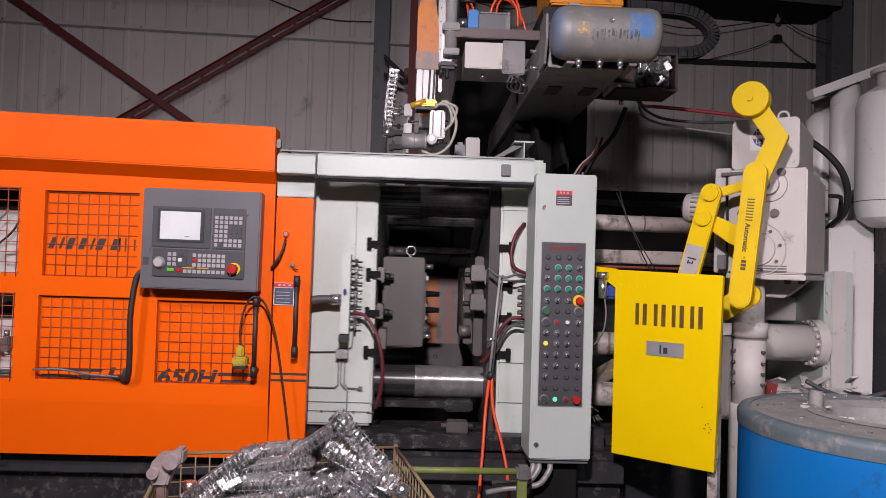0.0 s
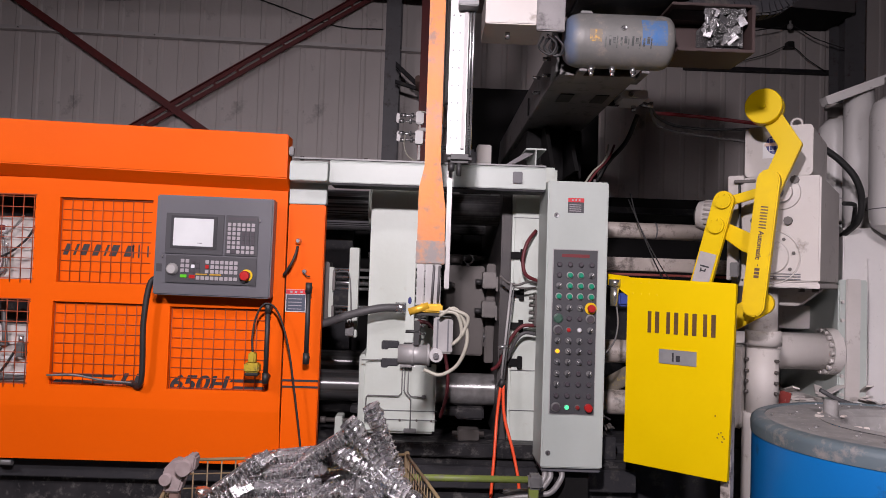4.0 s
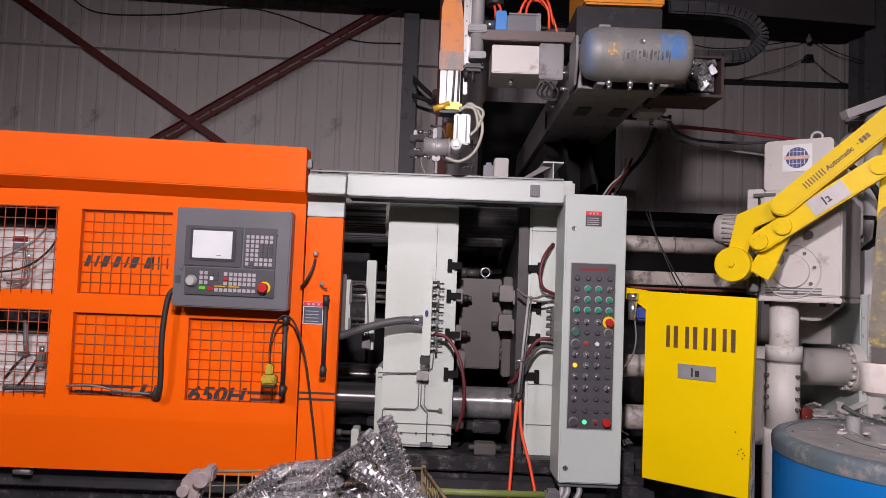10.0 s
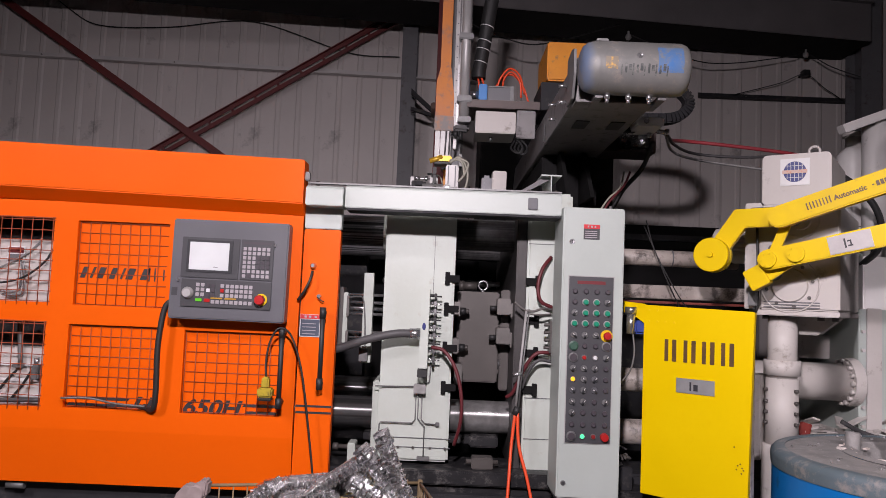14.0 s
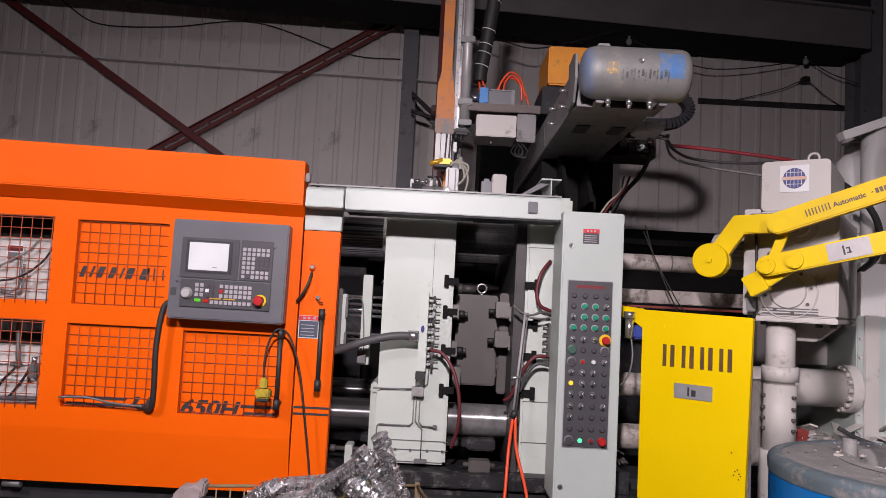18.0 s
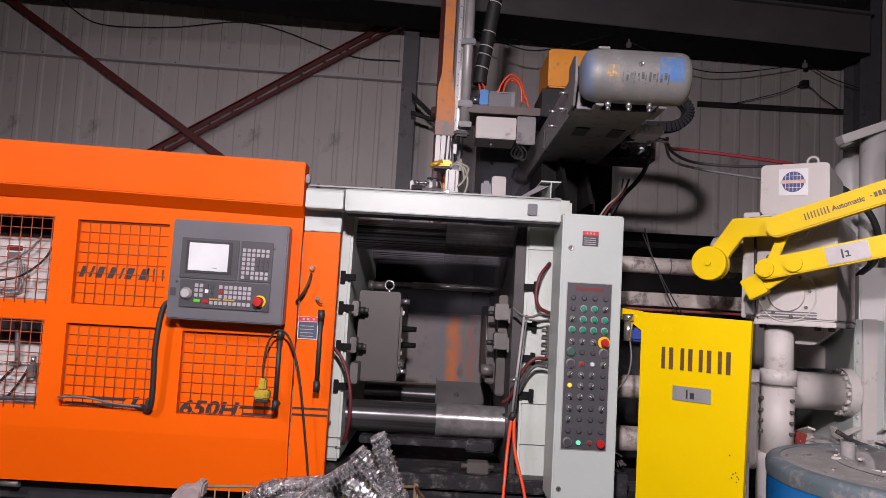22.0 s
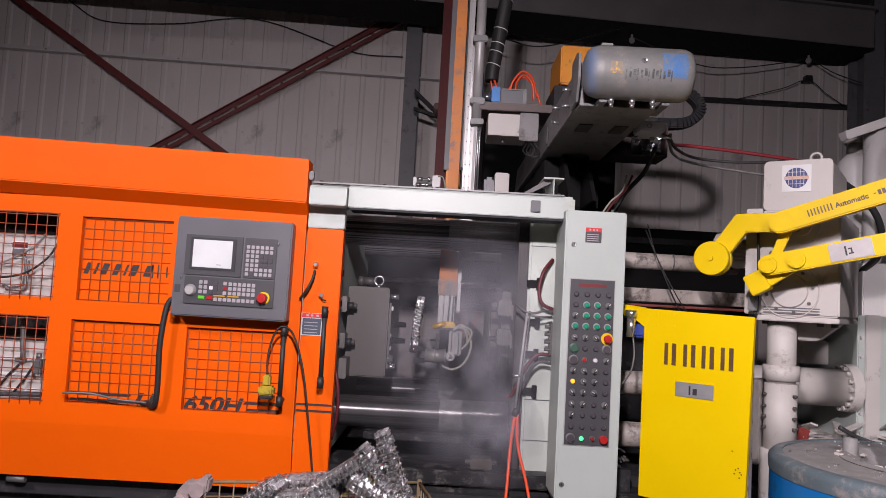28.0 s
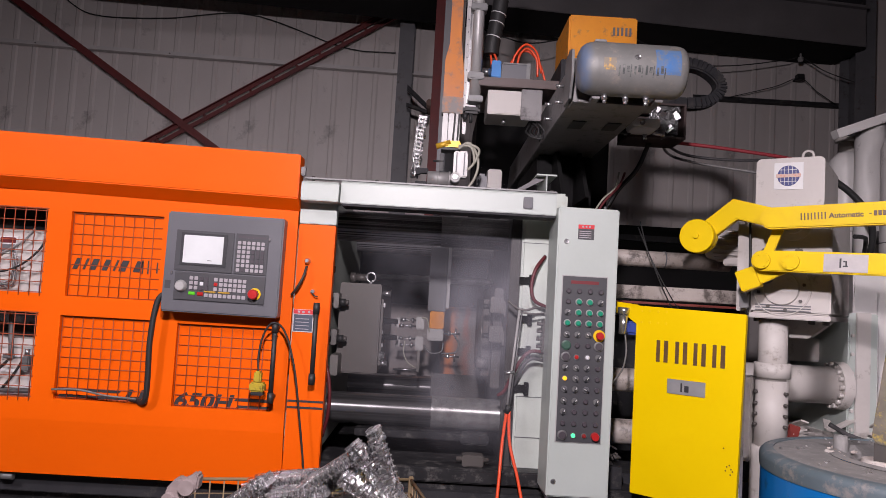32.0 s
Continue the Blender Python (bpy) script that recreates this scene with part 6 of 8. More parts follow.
    part("gripper_body", bm, WRISTALU, wr, "round steel gripper body")
    for z in (2.13, 2.065):
        bm = B()
        box(bm, -0.165, -0.122, 4.0, 4.04, z - 0.012, z + 0.012, 0.003)
        box(bm, -0.185, -0.16, 4.0, 4.04, z - 0.018, z + 0.012, 0.003)
        part("gripper_jaw", bm, DARK, wr)
    for pts in (((0.02, 3.96, 2.24), (0.07, 3.95, 2.27), (0.11, 3.96, 2.22), (0.12, 3.96, 2.15), (0.09, 3.97, 2.07), (0.03, 3.98, 2.03), (-0.03, 3.99, 2.045)), ((0.02, 3.96, 2.255), (0.08, 3.95, 2.25), (0.10, 3.96, 2.18), (0.07, 3.97, 2.14)), ((0.05, 3.95, 2.27), (0.12, 3.95, 2.24), (0.10, 3.96, 2.17))):
        bm = B()
        hose(bm, pts, 0.0068, 8)
        part("cream_hose", bm, LIGHTHOSE, arm, "cream braided hose")
    bm = B()
    box(bm, -0.07, -0.05, 3.99, 4.0, 2.13, 2.22, 0.002)
    rod(bm, (-0.10, 3.995, 2.18), (-0.05, 3.995, 2.18), 0.006, 8)
    part("sensor_bracket", bm, BLACK, wr)
    return c, st, arm, wr, fixed


def sprayer():
    s = thing("spray_robot_arm", (0.02, 4.30, 2.4), "dark spray arm with brass-tipped nozzle manifold", "spray arm")
    bm = B()
    box(bm, -0.03, 0.072, 4.27, 4.36, 2.60, 4.6, 0.004)
    part("column", bm, INKGREY, s)
    part("guide_profile", box(B(), 0.074, 0.092, 4.27, 4.33, 2.62, 4.6, 0.002), ALUBAR, s)
    part("orange_block", box(B(), -0.015, 0.068, 4.265, 4.355, 2.50, 2.598, 0.004), ORANGE_DARK, s)
    part("spray_head", box(B(), -0.025, 0.068, 4.26, 4.36, 2.43, 2.498, 0.006), ALUBAR, s, "bare aluminium spray head")
    for z, x0 in ((2.54, -0.205), (2.506, -0.215), (2.434, -0.215), (2.396, -0.205), (2.254, -0.21)):
        bm = B()
        rod(bm, (x0, 4.28, z), (-0.07, 4.28, z), 0.0055, 8)
        if z > 2.3:
            rod(bm, (x0 + 0.025, 4.28, z), (x0 + 0.055, 4.28, z), 0.012, 10)
            rod(bm, (x0 + 0.085, 4.28, z), (x0 + 0.10, 4.28, z), 0.015, 10)
        part("nozzle", bm, CHROME, s)
    part("tip_block", box(B(), -0.205, -0.185, 4.27, 4.29, 2.495, 2.55, 0.004), WRISTALU, s)
    part("tip_block", box(B(), -0.20, -0.178, 4.27, 4.29, 2.385, 2.445, 0.004), WRISTALU, s)
    for z0, z1 in ((2.49, 2.562), (2.37, 2.45)):
        part("manifold_block", box(B(), -0.092, -0.045, 4.255, 4.305, z0, z1, 0.005), WRISTALU, s, "dull aluminium manifold block")
    bm = B()
    box(bm, -0.075, -0.06, 4.27, 4.29, 2.245, 2.57, 0.003)
    box(bm, -0.06, -0.02, 4.27, 4.29, 2.45, 2.47, 0.003)
    part("nozzle_bar", bm, CLAMP, s)
    for pts in (((-0.15, 4.27, 2.42), (-0.155, 4.26, 2.36), (-0.13, 4.26, 2.30), (-0.085, 4.27, 2.27)), ((-0.06, 4.25, 2.56), (-0.03, 4.25, 2.55), (-0.015, 4.26, 2.49), (-0.02, 4.27, 2.44))):
        bm = B()
        hose(bm, pts, 0.004, 8)
        part("nozzle_hose", bm, LIGHTHOSE, s)
    for z in (2.475, 2.345):
        bm = B()
        rod(bm, (0.07, 4.28, z), (0.165, 4.28, z), 0.006, 8)
        rod(bm, (0.14, 4.28, z - 0.03), (0.14, 4.28, z + 0.03), 0.005, 8)
        rod(bm, (0.09, 4.28, z), (0.11, 4.28, z), 0.013, 10)
        part("nozzle", bm, CHROME, s)
    for pts in (((-0.04, 4.27, 2.40), (0.0, 4.25, 2.36), (0.06, 4.26, 2.37), (0.07, 4.27, 2.42)), ((0.06, 4.26, 2.36), (0.14, 4.26, 2.37), (0.16, 4.27, 2.42), (0.13, 4.28, 2.47))):
        bm = B()
        hose(bm, pts, 0.005, 8)
        part("nozzle_hose", bm, GALV, s)
    g = single("spray_guide", box(B(), -0.03, 0.072, 4.362, 4.45, 3.25, HZ, 0.004), DARK, (0.02, 4.4, 3.25), "dark steel guide hung from the roof for the spray arm", "guide rail")
    return s


# ---- castings ----


def casting():
    """A finned tray-shaped housing: thin web, toothed rim, runner and biscuit still on it."""
    c = thing("aluminium_casting", (0, 0, 0), "bright finned aluminium casting in the scrap basket", "casting", "finned castings")
    hx, hz = 0.047, 0.125
    part("web", box(B(), -hx * 0.55, hx * 0.55, -0.003, 0.003, -hz, hz, 0.0015), ALU, c)
    for x in (-hx, hx):
        part("rim_wall", box(B(), x * 0.5 - 0.002, x * 0.5 + 0.002, -0.012, 0.013, -hz, hz, 0.001), ALU, c)
    for z in (-hz, hz):
        part("rim_wall", box(B(), -hx, hx, -0.018, 0.002, z - 0.0025, z + 0.0025, 0.001), ALU, c)
    rnd = random.Random(5)
    tooth = bpy.data.meshes.new("tooth")
    bm = box(B(), -0.024, 0.007, -0.019, 0.021, -0.0020, 0.0020, 0.0006)
    bm.to_mesh(tooth)
    bm.free()
    tooth.materials.append(ALU)

    def add_tooth(m):
        ob = new("tooth", tooth)
        ob.parent = c
        ob.matrix_local = m
    for s in (-1, 1):
        for y in (-0.012, 0.014):
            part("edge_rail", box(B(), s * (hx + 0.004) - 0.003, s * (hx + 0.004) + 0.003, y - 0.002, y + 0.002, -hz, hz, 0.0008), ALU, c)
    for k in range(13):
        z = -hz + 0.006 + k * (2 * hz - 0.012) / 12
        add_tooth(pose(hx + 0.003, 0, z))
        add_tooth(pose(-hx - 0.003, 0, z, 0, 0, 180))
    for k in range(5):
        x = -hx + 0.012 + k * (2 * hx - 0.024) / 4
        add_tooth(pose(x, 0, hz + 0.001, 0, -90, 0))
        add_tooth(pose(x, 0, -hz - 0.001, 0, 90, 0))
    for x in (-0.012, 0.014):
        part("inner_rib", box(B(), x - 0.002, x + 0.002, 0.003, 0.018 + 0.012 * rnd.random(), -0.09, 0.09, 0.0008), ALU, c)
    for z in (-0.06, 0.0, 0.055):
        part("cross_rib", box(B(), -0.04, 0.04, -0.018, -0.003, z - 0.002, z + 0.002, 0.0008), ALU, c)
    for x, z in ((-0.03, 0.09), (0.03, 0.09), (-0.03, -0.09), (0.03, -0.09), (0.0, 0.03)):
        part("boss", rod(B(), (x, -0.025, z), (x, 0.025, z), 0.010, 10), ALU, c)
    part("runner", prism(B(), [(-0.03, -hz - 0.004), (0.03, -hz - 0.004), (0.016, -hz - 0.02), (-0.016, -hz - 0.02)], -0.010, 0.010), ALU, c)
    part("runner_bow", hose(B(), [(-0.046, 0.016, -0.05), (-0.055, 0.012, -0.11), (-0.03, 0.008, -0.15), (0.0, 0.006, -0.162), (0.03, 0.008, -0.15), (0.055, 0.012, -0.11), (0.046, 0.016, -0.05)], 0.0055, 8, 4), ALU, c, "smooth curved runner")
    part("biscuit", rod(B(), (0, -0.018, -hz - 0.034), (0, 0.022, -hz - 0.034), 0.022, 18), ALU, c)
    return c


def castings():
    first = casting()
    pile = [(-0.308, 2.55, 0.892, 55, 0, 84), (-0.615, 2.52, 0.785, 53, 0, 84), (-0.42, 2.66, 0.835, 81, 0, 82), (-0.447, 2.55, 0.805, 80, 4, 88), (-0.455, 2.48, 0.768, 84, 0, 80),
            (-0.645, 2.42, 0.715, 50, 0, 70), (-0.33, 2.44, 0.76, 74, -8, 74), (-0.15, 2.47, 0.83, -64, 0, 80), (-0.155, 2.52, 0.895, -45, 0, 82), (-0.19, 2.60, 0.80, -40, 10, 70), (-0.09, 2.44, 0.735, -58, 0, 95),
            (-0.22, 2.42, 0.755, 70, -25, 60), (-0.50, 2.40, 0.725, 78, 12, 60), (-0.40, 2.38, 0.715, 82, -5, 70), (-0.30, 2.70, 0.81, 70, 0, 60), (-0.26, 2.70, 0.745, 72, -10, 110),
            (-0.20, 2.70, 0.76, 80, 10, 90), (-0.55, 2.66, 0.78, 85, -8, 30), (-0.30, 2.55, 0.72, 88, 0, 15), (-0.60, 2.55, 0.70, 92, 4, 70), (-0.17, 2.64, 0.72, 86, -5, 50), (-0.12, 2.36, 0.72, 80, 10, 10), (-0.65, 2.40, 0.66, 84, 0, 40),
            (-0.35, 2.45, 0.62, 90, 0, 0), (-0.58, 2.6, 0.6, 90, 0, 40), (-0.1, 2.55, 0.62, 90, 0, 75), (-0.35, 2.65, 0.56, 90, 0, 10), (-0.6, 2.4, 0.54, 90, 0, 20), (-0.12, 2.4, 0.52, 90, 0, 60), (-0.35, 2.5, 0.46, 90, 0, 0), (-0.58, 2.55, 0.42, 90, 0, 0), (-0.12, 2.6, 0.40, 90, 0, 0), (-0.35, 2.5, 0.36, 90, 0, 0)]
    for p in pile[1:]:
        copy_thing(first, pose(*p))
    first.matrix_world = pose(*pile[0])
    h = tagged(copy_thing(first, pose(0, 0, 0)), "bright finned aluminium casting taken from the die")
    n = tagged(copy_thing(first, pose(0, 0, 0)), "freshly cast finned aluminium part from the die")
    return h, n


def basket():
    b = thing("wire_basket", (-0.38, 2.55, 0.0), "rusty wire-mesh scrap basket full of castings", "basket")
    x0, x1, y0, y1, z0, z1 = -0.83, 0.03, 2.18, 2.88, 0.30, 0.775
    for x, y in ((x0, y0), (x1, y0), (x0, y1), (x1, y1)):
        part("post", box(B(), x - 0.009, x + 0.009, y - 0.009, y + 0.009, 0.0, z1 + 0.012, 0.003), BASKETWIRE, b)
    for z in (z1, 0.55, z0):
        for a in (((x0, y0), (x1, y0)), ((x1, y0), (x1, y1)), ((x1, y1), (x0, y1)), ((x0, y1), (x0, y0))):
            part("rim", rod(B(), (*a[0], z), (*a[1], z), 0.0062, 8), GREENPIPE if z == 0.55 else BASKETWIRE, b)
    n = 17
    for k in range(1, n):
        for y in (y0, y1):
            x = x0 + (x1 - x0) * k / n
            part("wire", rod(B(), (x, y, z0), (x, y, z1), 0.0028, 6), BASKETWIRE, b)
    for k in range(1, 14):
        for x in (x0, x1):
            y = y0 + (y1 - y0) * k / 14
            part("wire", rod(B(), (x, y, z0), (x, y, z1), 0.0028, 6), BASKETWIRE, b)
    for k in range(1, 9):
        z = z0 + (z1 - z0) * k / 9
        for a in (((x0, y0), (x1, y0)), ((x1, y0), (x1, y1)), ((x1, y1), (x0, y1)), ((x0, y1), (x0, y0))):
            part("wire", rod(B(), (*a[0], z), (*a[1], z), 0.0026, 6), BASKETWIRE, b)
    part("floor_plate", box(B(), x0, x1, y0, y1, z0 - 0.02, z0, 0.003), RUST, b)
    # corner clamp with two lugs
    c = thing("corner_clamp", (-0.78, 2.4, 0.78), "dusty cast-iron corner clamp on the basket rim", "clamp")
    bm = B()
    prism(bm, [(-0.80, 0.78), (-0.805, 0.85), (-0.775, 0.885), (-0.745, 0.88), (-0.72, 0.905), (-0.70, 0.895), (-0.705, 0.85), (-0.735, 0.83), (-0.75, 0.78)], 2.36, 2.41, "y", 0.006)
    part("lug", bm, PALEIRON, c)
    bm = B()
    rod(bm, (-0.735, 2.34, 0.862), (-0.735, 2.43, 0.862), 0.024, 14)
    rod(bm, (-0.79, 2.34, 0.825), (-0.79, 2.43, 0.825), 0.018, 14)
    part("pivot", bm, PALEIRON, c)
    part("strut", box(B(), -0.785, -0.755, 2.37, 2.40, 0.30, 0.79, 0.004), RUST, c)
    # pipe stand on the floor beside it
    g = thing("pipe_rail", (0.25, 3.12, 0.0), "low yellow-green pipe rail in front of the machine", "rail")
    part("top_pipe", rod(B(), (-0.2, 3.12, 0.64), (0.50, 3.12, 0.645), 0.015, 12), GREENPIPE, g)
    part("elbow", box(B(), 0.46, 0.52, 3.09, 3.15, 0.61, 0.67, 0.01), GALV, g)
    part("leg", box(B(), 0.465, 0.505, 3.10, 3.14, 0.0, 0.61, 0.003), GREENPIPE, g)
    part("leg", box(B(), -0.2, -0.16, 3.10, 3.14, 0.0, 0.63, 0.003), GREENPIPE, g)


def spray_wand():
    w = thing("spray_wand", (0.37, 3.42, 0.0), "steel spray wand with orange twin hoses on the platen", "spray wand")
    part("lance", rod(B(), (0.402, 3.42, 1.47), (0.365, 3.42, 1.0), 0.006, 10), ALUBAR, w)
    part("lance", rod(B(), (0.415, 3.425, 1.47), (0.377, 3.425, 1.0), 0.004, 10), GALV, w)
    bm = B()
    hose(bm, [(0.345, 3.42, 1.50), (0.385, 3.42, 1.47), (0.43, 3.42, 1.46), (0.48, 3.43, 1.475), (0.53, 3.45, 1.47)], 0.006, 8)
    hose(bm, [(0.36, 3.43, 1.49), (0.40, 3.43, 1.455), (0.46, 3.43, 1.445), (0.52, 3.45, 1.45)], 0.005, 8)
    part("head", bm, CLAMP, w)
    bm = B()
    rod(bm, (0.348, 3.42, 1.165), (0.39, 3.42, 1.175), 0.010, 8)
    part("valve", bm, CHROME, w)
    for pts in (((0.366, 3.42, 1.0), (0.350, 3.40, 0.85), (0.338, 3.35, 0.68), (0.32, 3.30, 0.45), (0.30, 3.28, 0.05)), ((0.376, 3.42, 1.0), (0.385, 3.40, 0.85), (0.43, 3.36, 0.68), (0.455, 3.32, 0.5), (0.46, 3.30, 0.05))):
        bm = B()
        hose(bm, pts, 0.0075, 8)
        part("orange_hose", bm, ORHOSE, w, "bright orange-red hose")
    part("collar", rod(B(), (0.363, 3.422, 0.985), (0.377, 3.422, 1.02), 0.016, 10), BLACK, w)
    for pts in (((0.52, 3.5, 1.72), (0.475, 3.46, 1.66), (0.455, 3.45, 1.58), (0.47, 3.45, 1.51), (0.53, 3.47, 1.48)), ((0.53, 3.47, 1.27), (0.46, 3.46, 1.265), (0.41, 3.47, 1.20), (0.36, 3.50, 1.08), (0.33, 3.52, 1.05))):
        bm = B()
        hose(bm, pts, 0.0088, 10)
        part("red_hose", bm, REDHOSE, w, "dark red rubber hose")
    bm = B()
    hose(bm, [(0.53, 3.46, 1.23), (0.47, 3.45, 1.235), (0.43, 3.46, 1.19), (0.40, 3.49, 1.1)], 0.008, 8)
    part("grey_hose", bm, GREYHOSE, w)
    bm = B()
    for k in range(4):
        rod(bm, (0.49, 3.45, 1.40 - k * 0.035), (0.53, 3.45, 1.40 - k * 0.035), 0.008, 8)
    box(bm, 0.515, 0.53, 3.43, 3.50, 1.27, 1.42, 0.003)
    part("fitting_strip", bm, STEEL, w)

# ---- pouring robot ----
P1, P2 = (0.0, 1.93), (-0.092, 1.685)
R_BEND, R_CEND, A_PLATE = 0.53, 0.44, 170


def slab(bm, x0, z0, x1, z1, r0, r1, y0, y1, bev=0.004):
    """A plate with round ends between two points of the arm's plane."""
    a = math.atan2(z1 - z0, x1 - x0)
    pts = []
    for k in range(9):
        t = a + math.pi / 2 + math.pi * k / 8
        pts.append((x0 + r0 * math.cos(t), z0 + r0 * math.sin(t)))
    for k in range(9):
        t = a - math.pi / 2 + math.pi * k / 8
        pts.append((x1 + r1 * math.cos(t), z1 + r1 * math.sin(t)))
    return prism(bm, pts, y0, y1, "y", bev)


def bent_slab(bm, p, q, s, r, y0, y1):
    """A plate with one mitred bend and round ends."""
    p, q, s = Vector(p), Vector(q), Vector(s)
    a, b = (q - p).normalized(), (s - q).normalized()
    na, nb = Vector((-a.y, a.x)), Vector((-b.y, b.x))
    mid = (na + nb).normalized()
    mit = mid * (r / mid.dot(na))
    t0, t1 = math.atan2(a.y, a.x), math.atan2(b.y, b.x)
    pts = [p + r * Vector((math.cos(t0 + math.pi / 2 + math.pi * k / 8), math.sin(t0 + math.pi / 2 + math.pi * k / 8))) for k in range(9)]
    pts.append(q - mit)
    pts += [s + r * Vector((math.cos(t1 - math.pi / 2 + math.pi * k / 8), math.sin(t1 - math.pi / 2 + math.pi * k / 8))) for k in range(9)]
    pts.append(q + mit)
    return prism(bm, [tuple(v) for v in pts], y0, y1, "y", 0.004)


def pouring_robot():
    r = new("pouring_robot")
    r.matrix_world = pose(1.53, 3.25, 0, 0, 0, -35)
    ORG[r] = Vector((0, 0, 0))
    tagged(r, "cream ladle robot with yellow linkage arm beside the furnace", "robot")
    # column
    bm = B()
    rod(bm, (-0.08, 0.33, 0.0), (-0.08, 0.33, 0.88), 0.09, 28)
    rod(bm, (-0.08, 0.33, 0.86), (-0.08, 0.33, 1.19), 0.074, 28)
    part("column", bm, WARM, r)
    part("column_neck", rod(B(), (-0.08, 0.33, 1.19), (-0.08, 0.33, 1.48), 0.066, 28), WARM, r)
    part("collar", rod(B(), (-0.08, 0.33, 1.205), (-0.08, 0.33, 1.275), 0.083, 28), WARM, r)
    for z in (0.98, 1.03, 1.08, 1.135):
        for a in (-50, 60, 150):
            x, y = -0.08 + 0.074 * math.sin(radians(a)), 0.33 - 0.074 * math.cos(radians(a))
            part("clamp_bolt", rod(B(), (x, y, z), (x + 0.016 * math.sin(radians(a)), y - 0.016 * math.cos(radians(a)), z), 0.009, 6), STEEL, r)
    part("lower_block", box(B(), -0.21, -0.16, 0.25, 0.4, 0.80, 1.2, 0.004), WARM, r)
    part("foot", box(B(), -0.25, 0.12, 0.15, 0.5, 0.0, 0.04, 0.006), WARM, r)
    bm = B()
    box(bm, -0.175, 0.18, 0.20, 0.95, 1.488, 1.513, 0.004)
    prism(bm, [(-0.17, 1.487), (0.16, 1.487), (0.06, 1.40), (-0.10, 1.40)], 0.42, 0.56, "y", 0.004)
    part("flange_plate", bm, WARM, r)
    for x in (-0.15, 0.09, 0.15):
        part("flange_bolt", rod(B(), (x, 0.30, 1.470), (x, 0.30, 1.488), 0.016, 6), STEEL, r)
    # gearbox
    gb = part("gearbox", box(B(), -0.16, 0.18, 0.20, 0.95, 1.515, 2.01, 0.008), WARM, r, "cream gearbox housing")
    part("side_bracket", box(B(), -0.232, -0.158, 0.22, 0.36, 1.515, 2.025, 0.004), WARM, r)
    part("bracket_top", box(B(), -0.20, -0.10, 0.19, 0.22, 1.985, 2.0, 0.003), STEEL, r)
    bm = B()
    torus(bm, (-0.028, 0.199, 1.63), (0, 1, 0), 0.125, 0.004, 36)
    lathe(bm, (-0.028, 0.2, 1.63), (0, -1, 0), [(0, 0.012), (0.075, 0.012), (0.08, 0.0)], 32)
    part("lower_flange", bm, WARM, gb)
    bm = B()
    lathe(bm, (0.02, 0.2, 1.93), (0, -1, 0), [(0, 0.05), (0.045, 0.05), (0.045, 0.015), (0.075, 0.012), (0.078, 0)], 28)
    part("upper_flange", bm, WARM, gb)
    for k in range(8):
        a = k * math.tau / 8 + 0.2
        bm = rod(B(), (-0.028 + 0.1 * math.cos(a), 0.188, 1.63 + 0.1 * math.sin(a)), (-0.028 + 0.1 * math.cos(a), 0.2, 1.63 + 0.1 * math.sin(a)), 0.008, 6)
        part("flange_screw", bm, STEEL, gb)
    for x, z in ((0.07, 1.99), (0.045, 1.80), (-0.10, 1.80)):
        part("breather_plug", rod(B(), (x, 0.18, z), (x, 0.2, z), 0.02, 8), STEEL, gb)
    bm = B()
    for k in range(3):
        box(bm, -0.14, 0.10, 0.196, 0.199, 1.525 + k * 0.012, 1.53 + k * 0.012)
    part("slot_line", bm, INKGREY, gb)
    # control box
    cb = part("control_box", prism(B(), [(cx0 + 0.022 * math.cos(radians(a)), cz0 + 0.022 * math.sin(radians(a))) for cx0, cz0, a0 in ((0.12, 2.23, 0), (-0.134, 2.23, 90), (-0.134, 2.034, 180), (0.12, 2.034, 270)) for a in range(a0, a0 + 91, 15)], 0.215, 0.72, "y", 0.003), WARM, r, "cream control box")
    part("badge_plate", box(B(), -0.075, 0.052, 0.211, 0.2148, 2.10, 2.228, 0.001), PAPER, cb)
    part("globe_badge", lathe(B(), (-0.012, 0.2108, 2.165), (0, -1, 0), [(0, 0.002), (0.048, 0.002), (0.049, 0)], 32), NAVY, cb, "round navy badge with lines")
    for k in (-1, 0, 1):
        bm = box(B(), -0.012 - 0.046 * math.cos(k * 0.7), -0.012 + 0.046 * math.cos(k * 0.7), 0.2074, 0.2086, 2.165 + 0.028 * k - 0.0009, 2.165 + 0.028 * k + 0.0009)
        part("badge_line", bm, PAPER, cb)
    for k in (-1.35, -0.7, 0, 0.7, 1.35):
        h = 0.046 * math.sqrt(1 - (k / 1.95) ** 2)
        bm = box(B(), -0.012 + 0.024 * k - 0.0009, -0.012 + 0.024 * k + 0.0009, 0.2074, 0.2086, 2.165 - h, 2.165 + h)
        part("badge_line", bm, PAPER, cb)
    part("badge_band", box(B(), -0.066, 0.042, 0.2050, 0.2072, 2.157, 2.173), mat("faded_orange_band", (0.62, 0.25, 0.17), (0.55, 0.40, 0.34), 0.5, scale=120, spread=0.2), cb)
    bm = B()
    torus(bm, (0.05, 0.36, 2.285), (0, 1, 0), 0.024, 0.007)
    rod(bm, (0.05, 0.36, 2.25), (0.05, 0.36, 2.264), 0.012, 10)
    part("eye_bolt", bm, WARM, r)
    # motor
    bm = B()
    rod(bm, (-0.40, 0.45, 1.855), (-0.232, 0.45, 1.84), 0.078, 24)
    lathe(bm, (-0.40, 0.45, 1.855), (-1, 0, 0.09), [(0.078, 0), (0.07, 0.03), (0.04, 0.045), (0, 0.047)], 24)
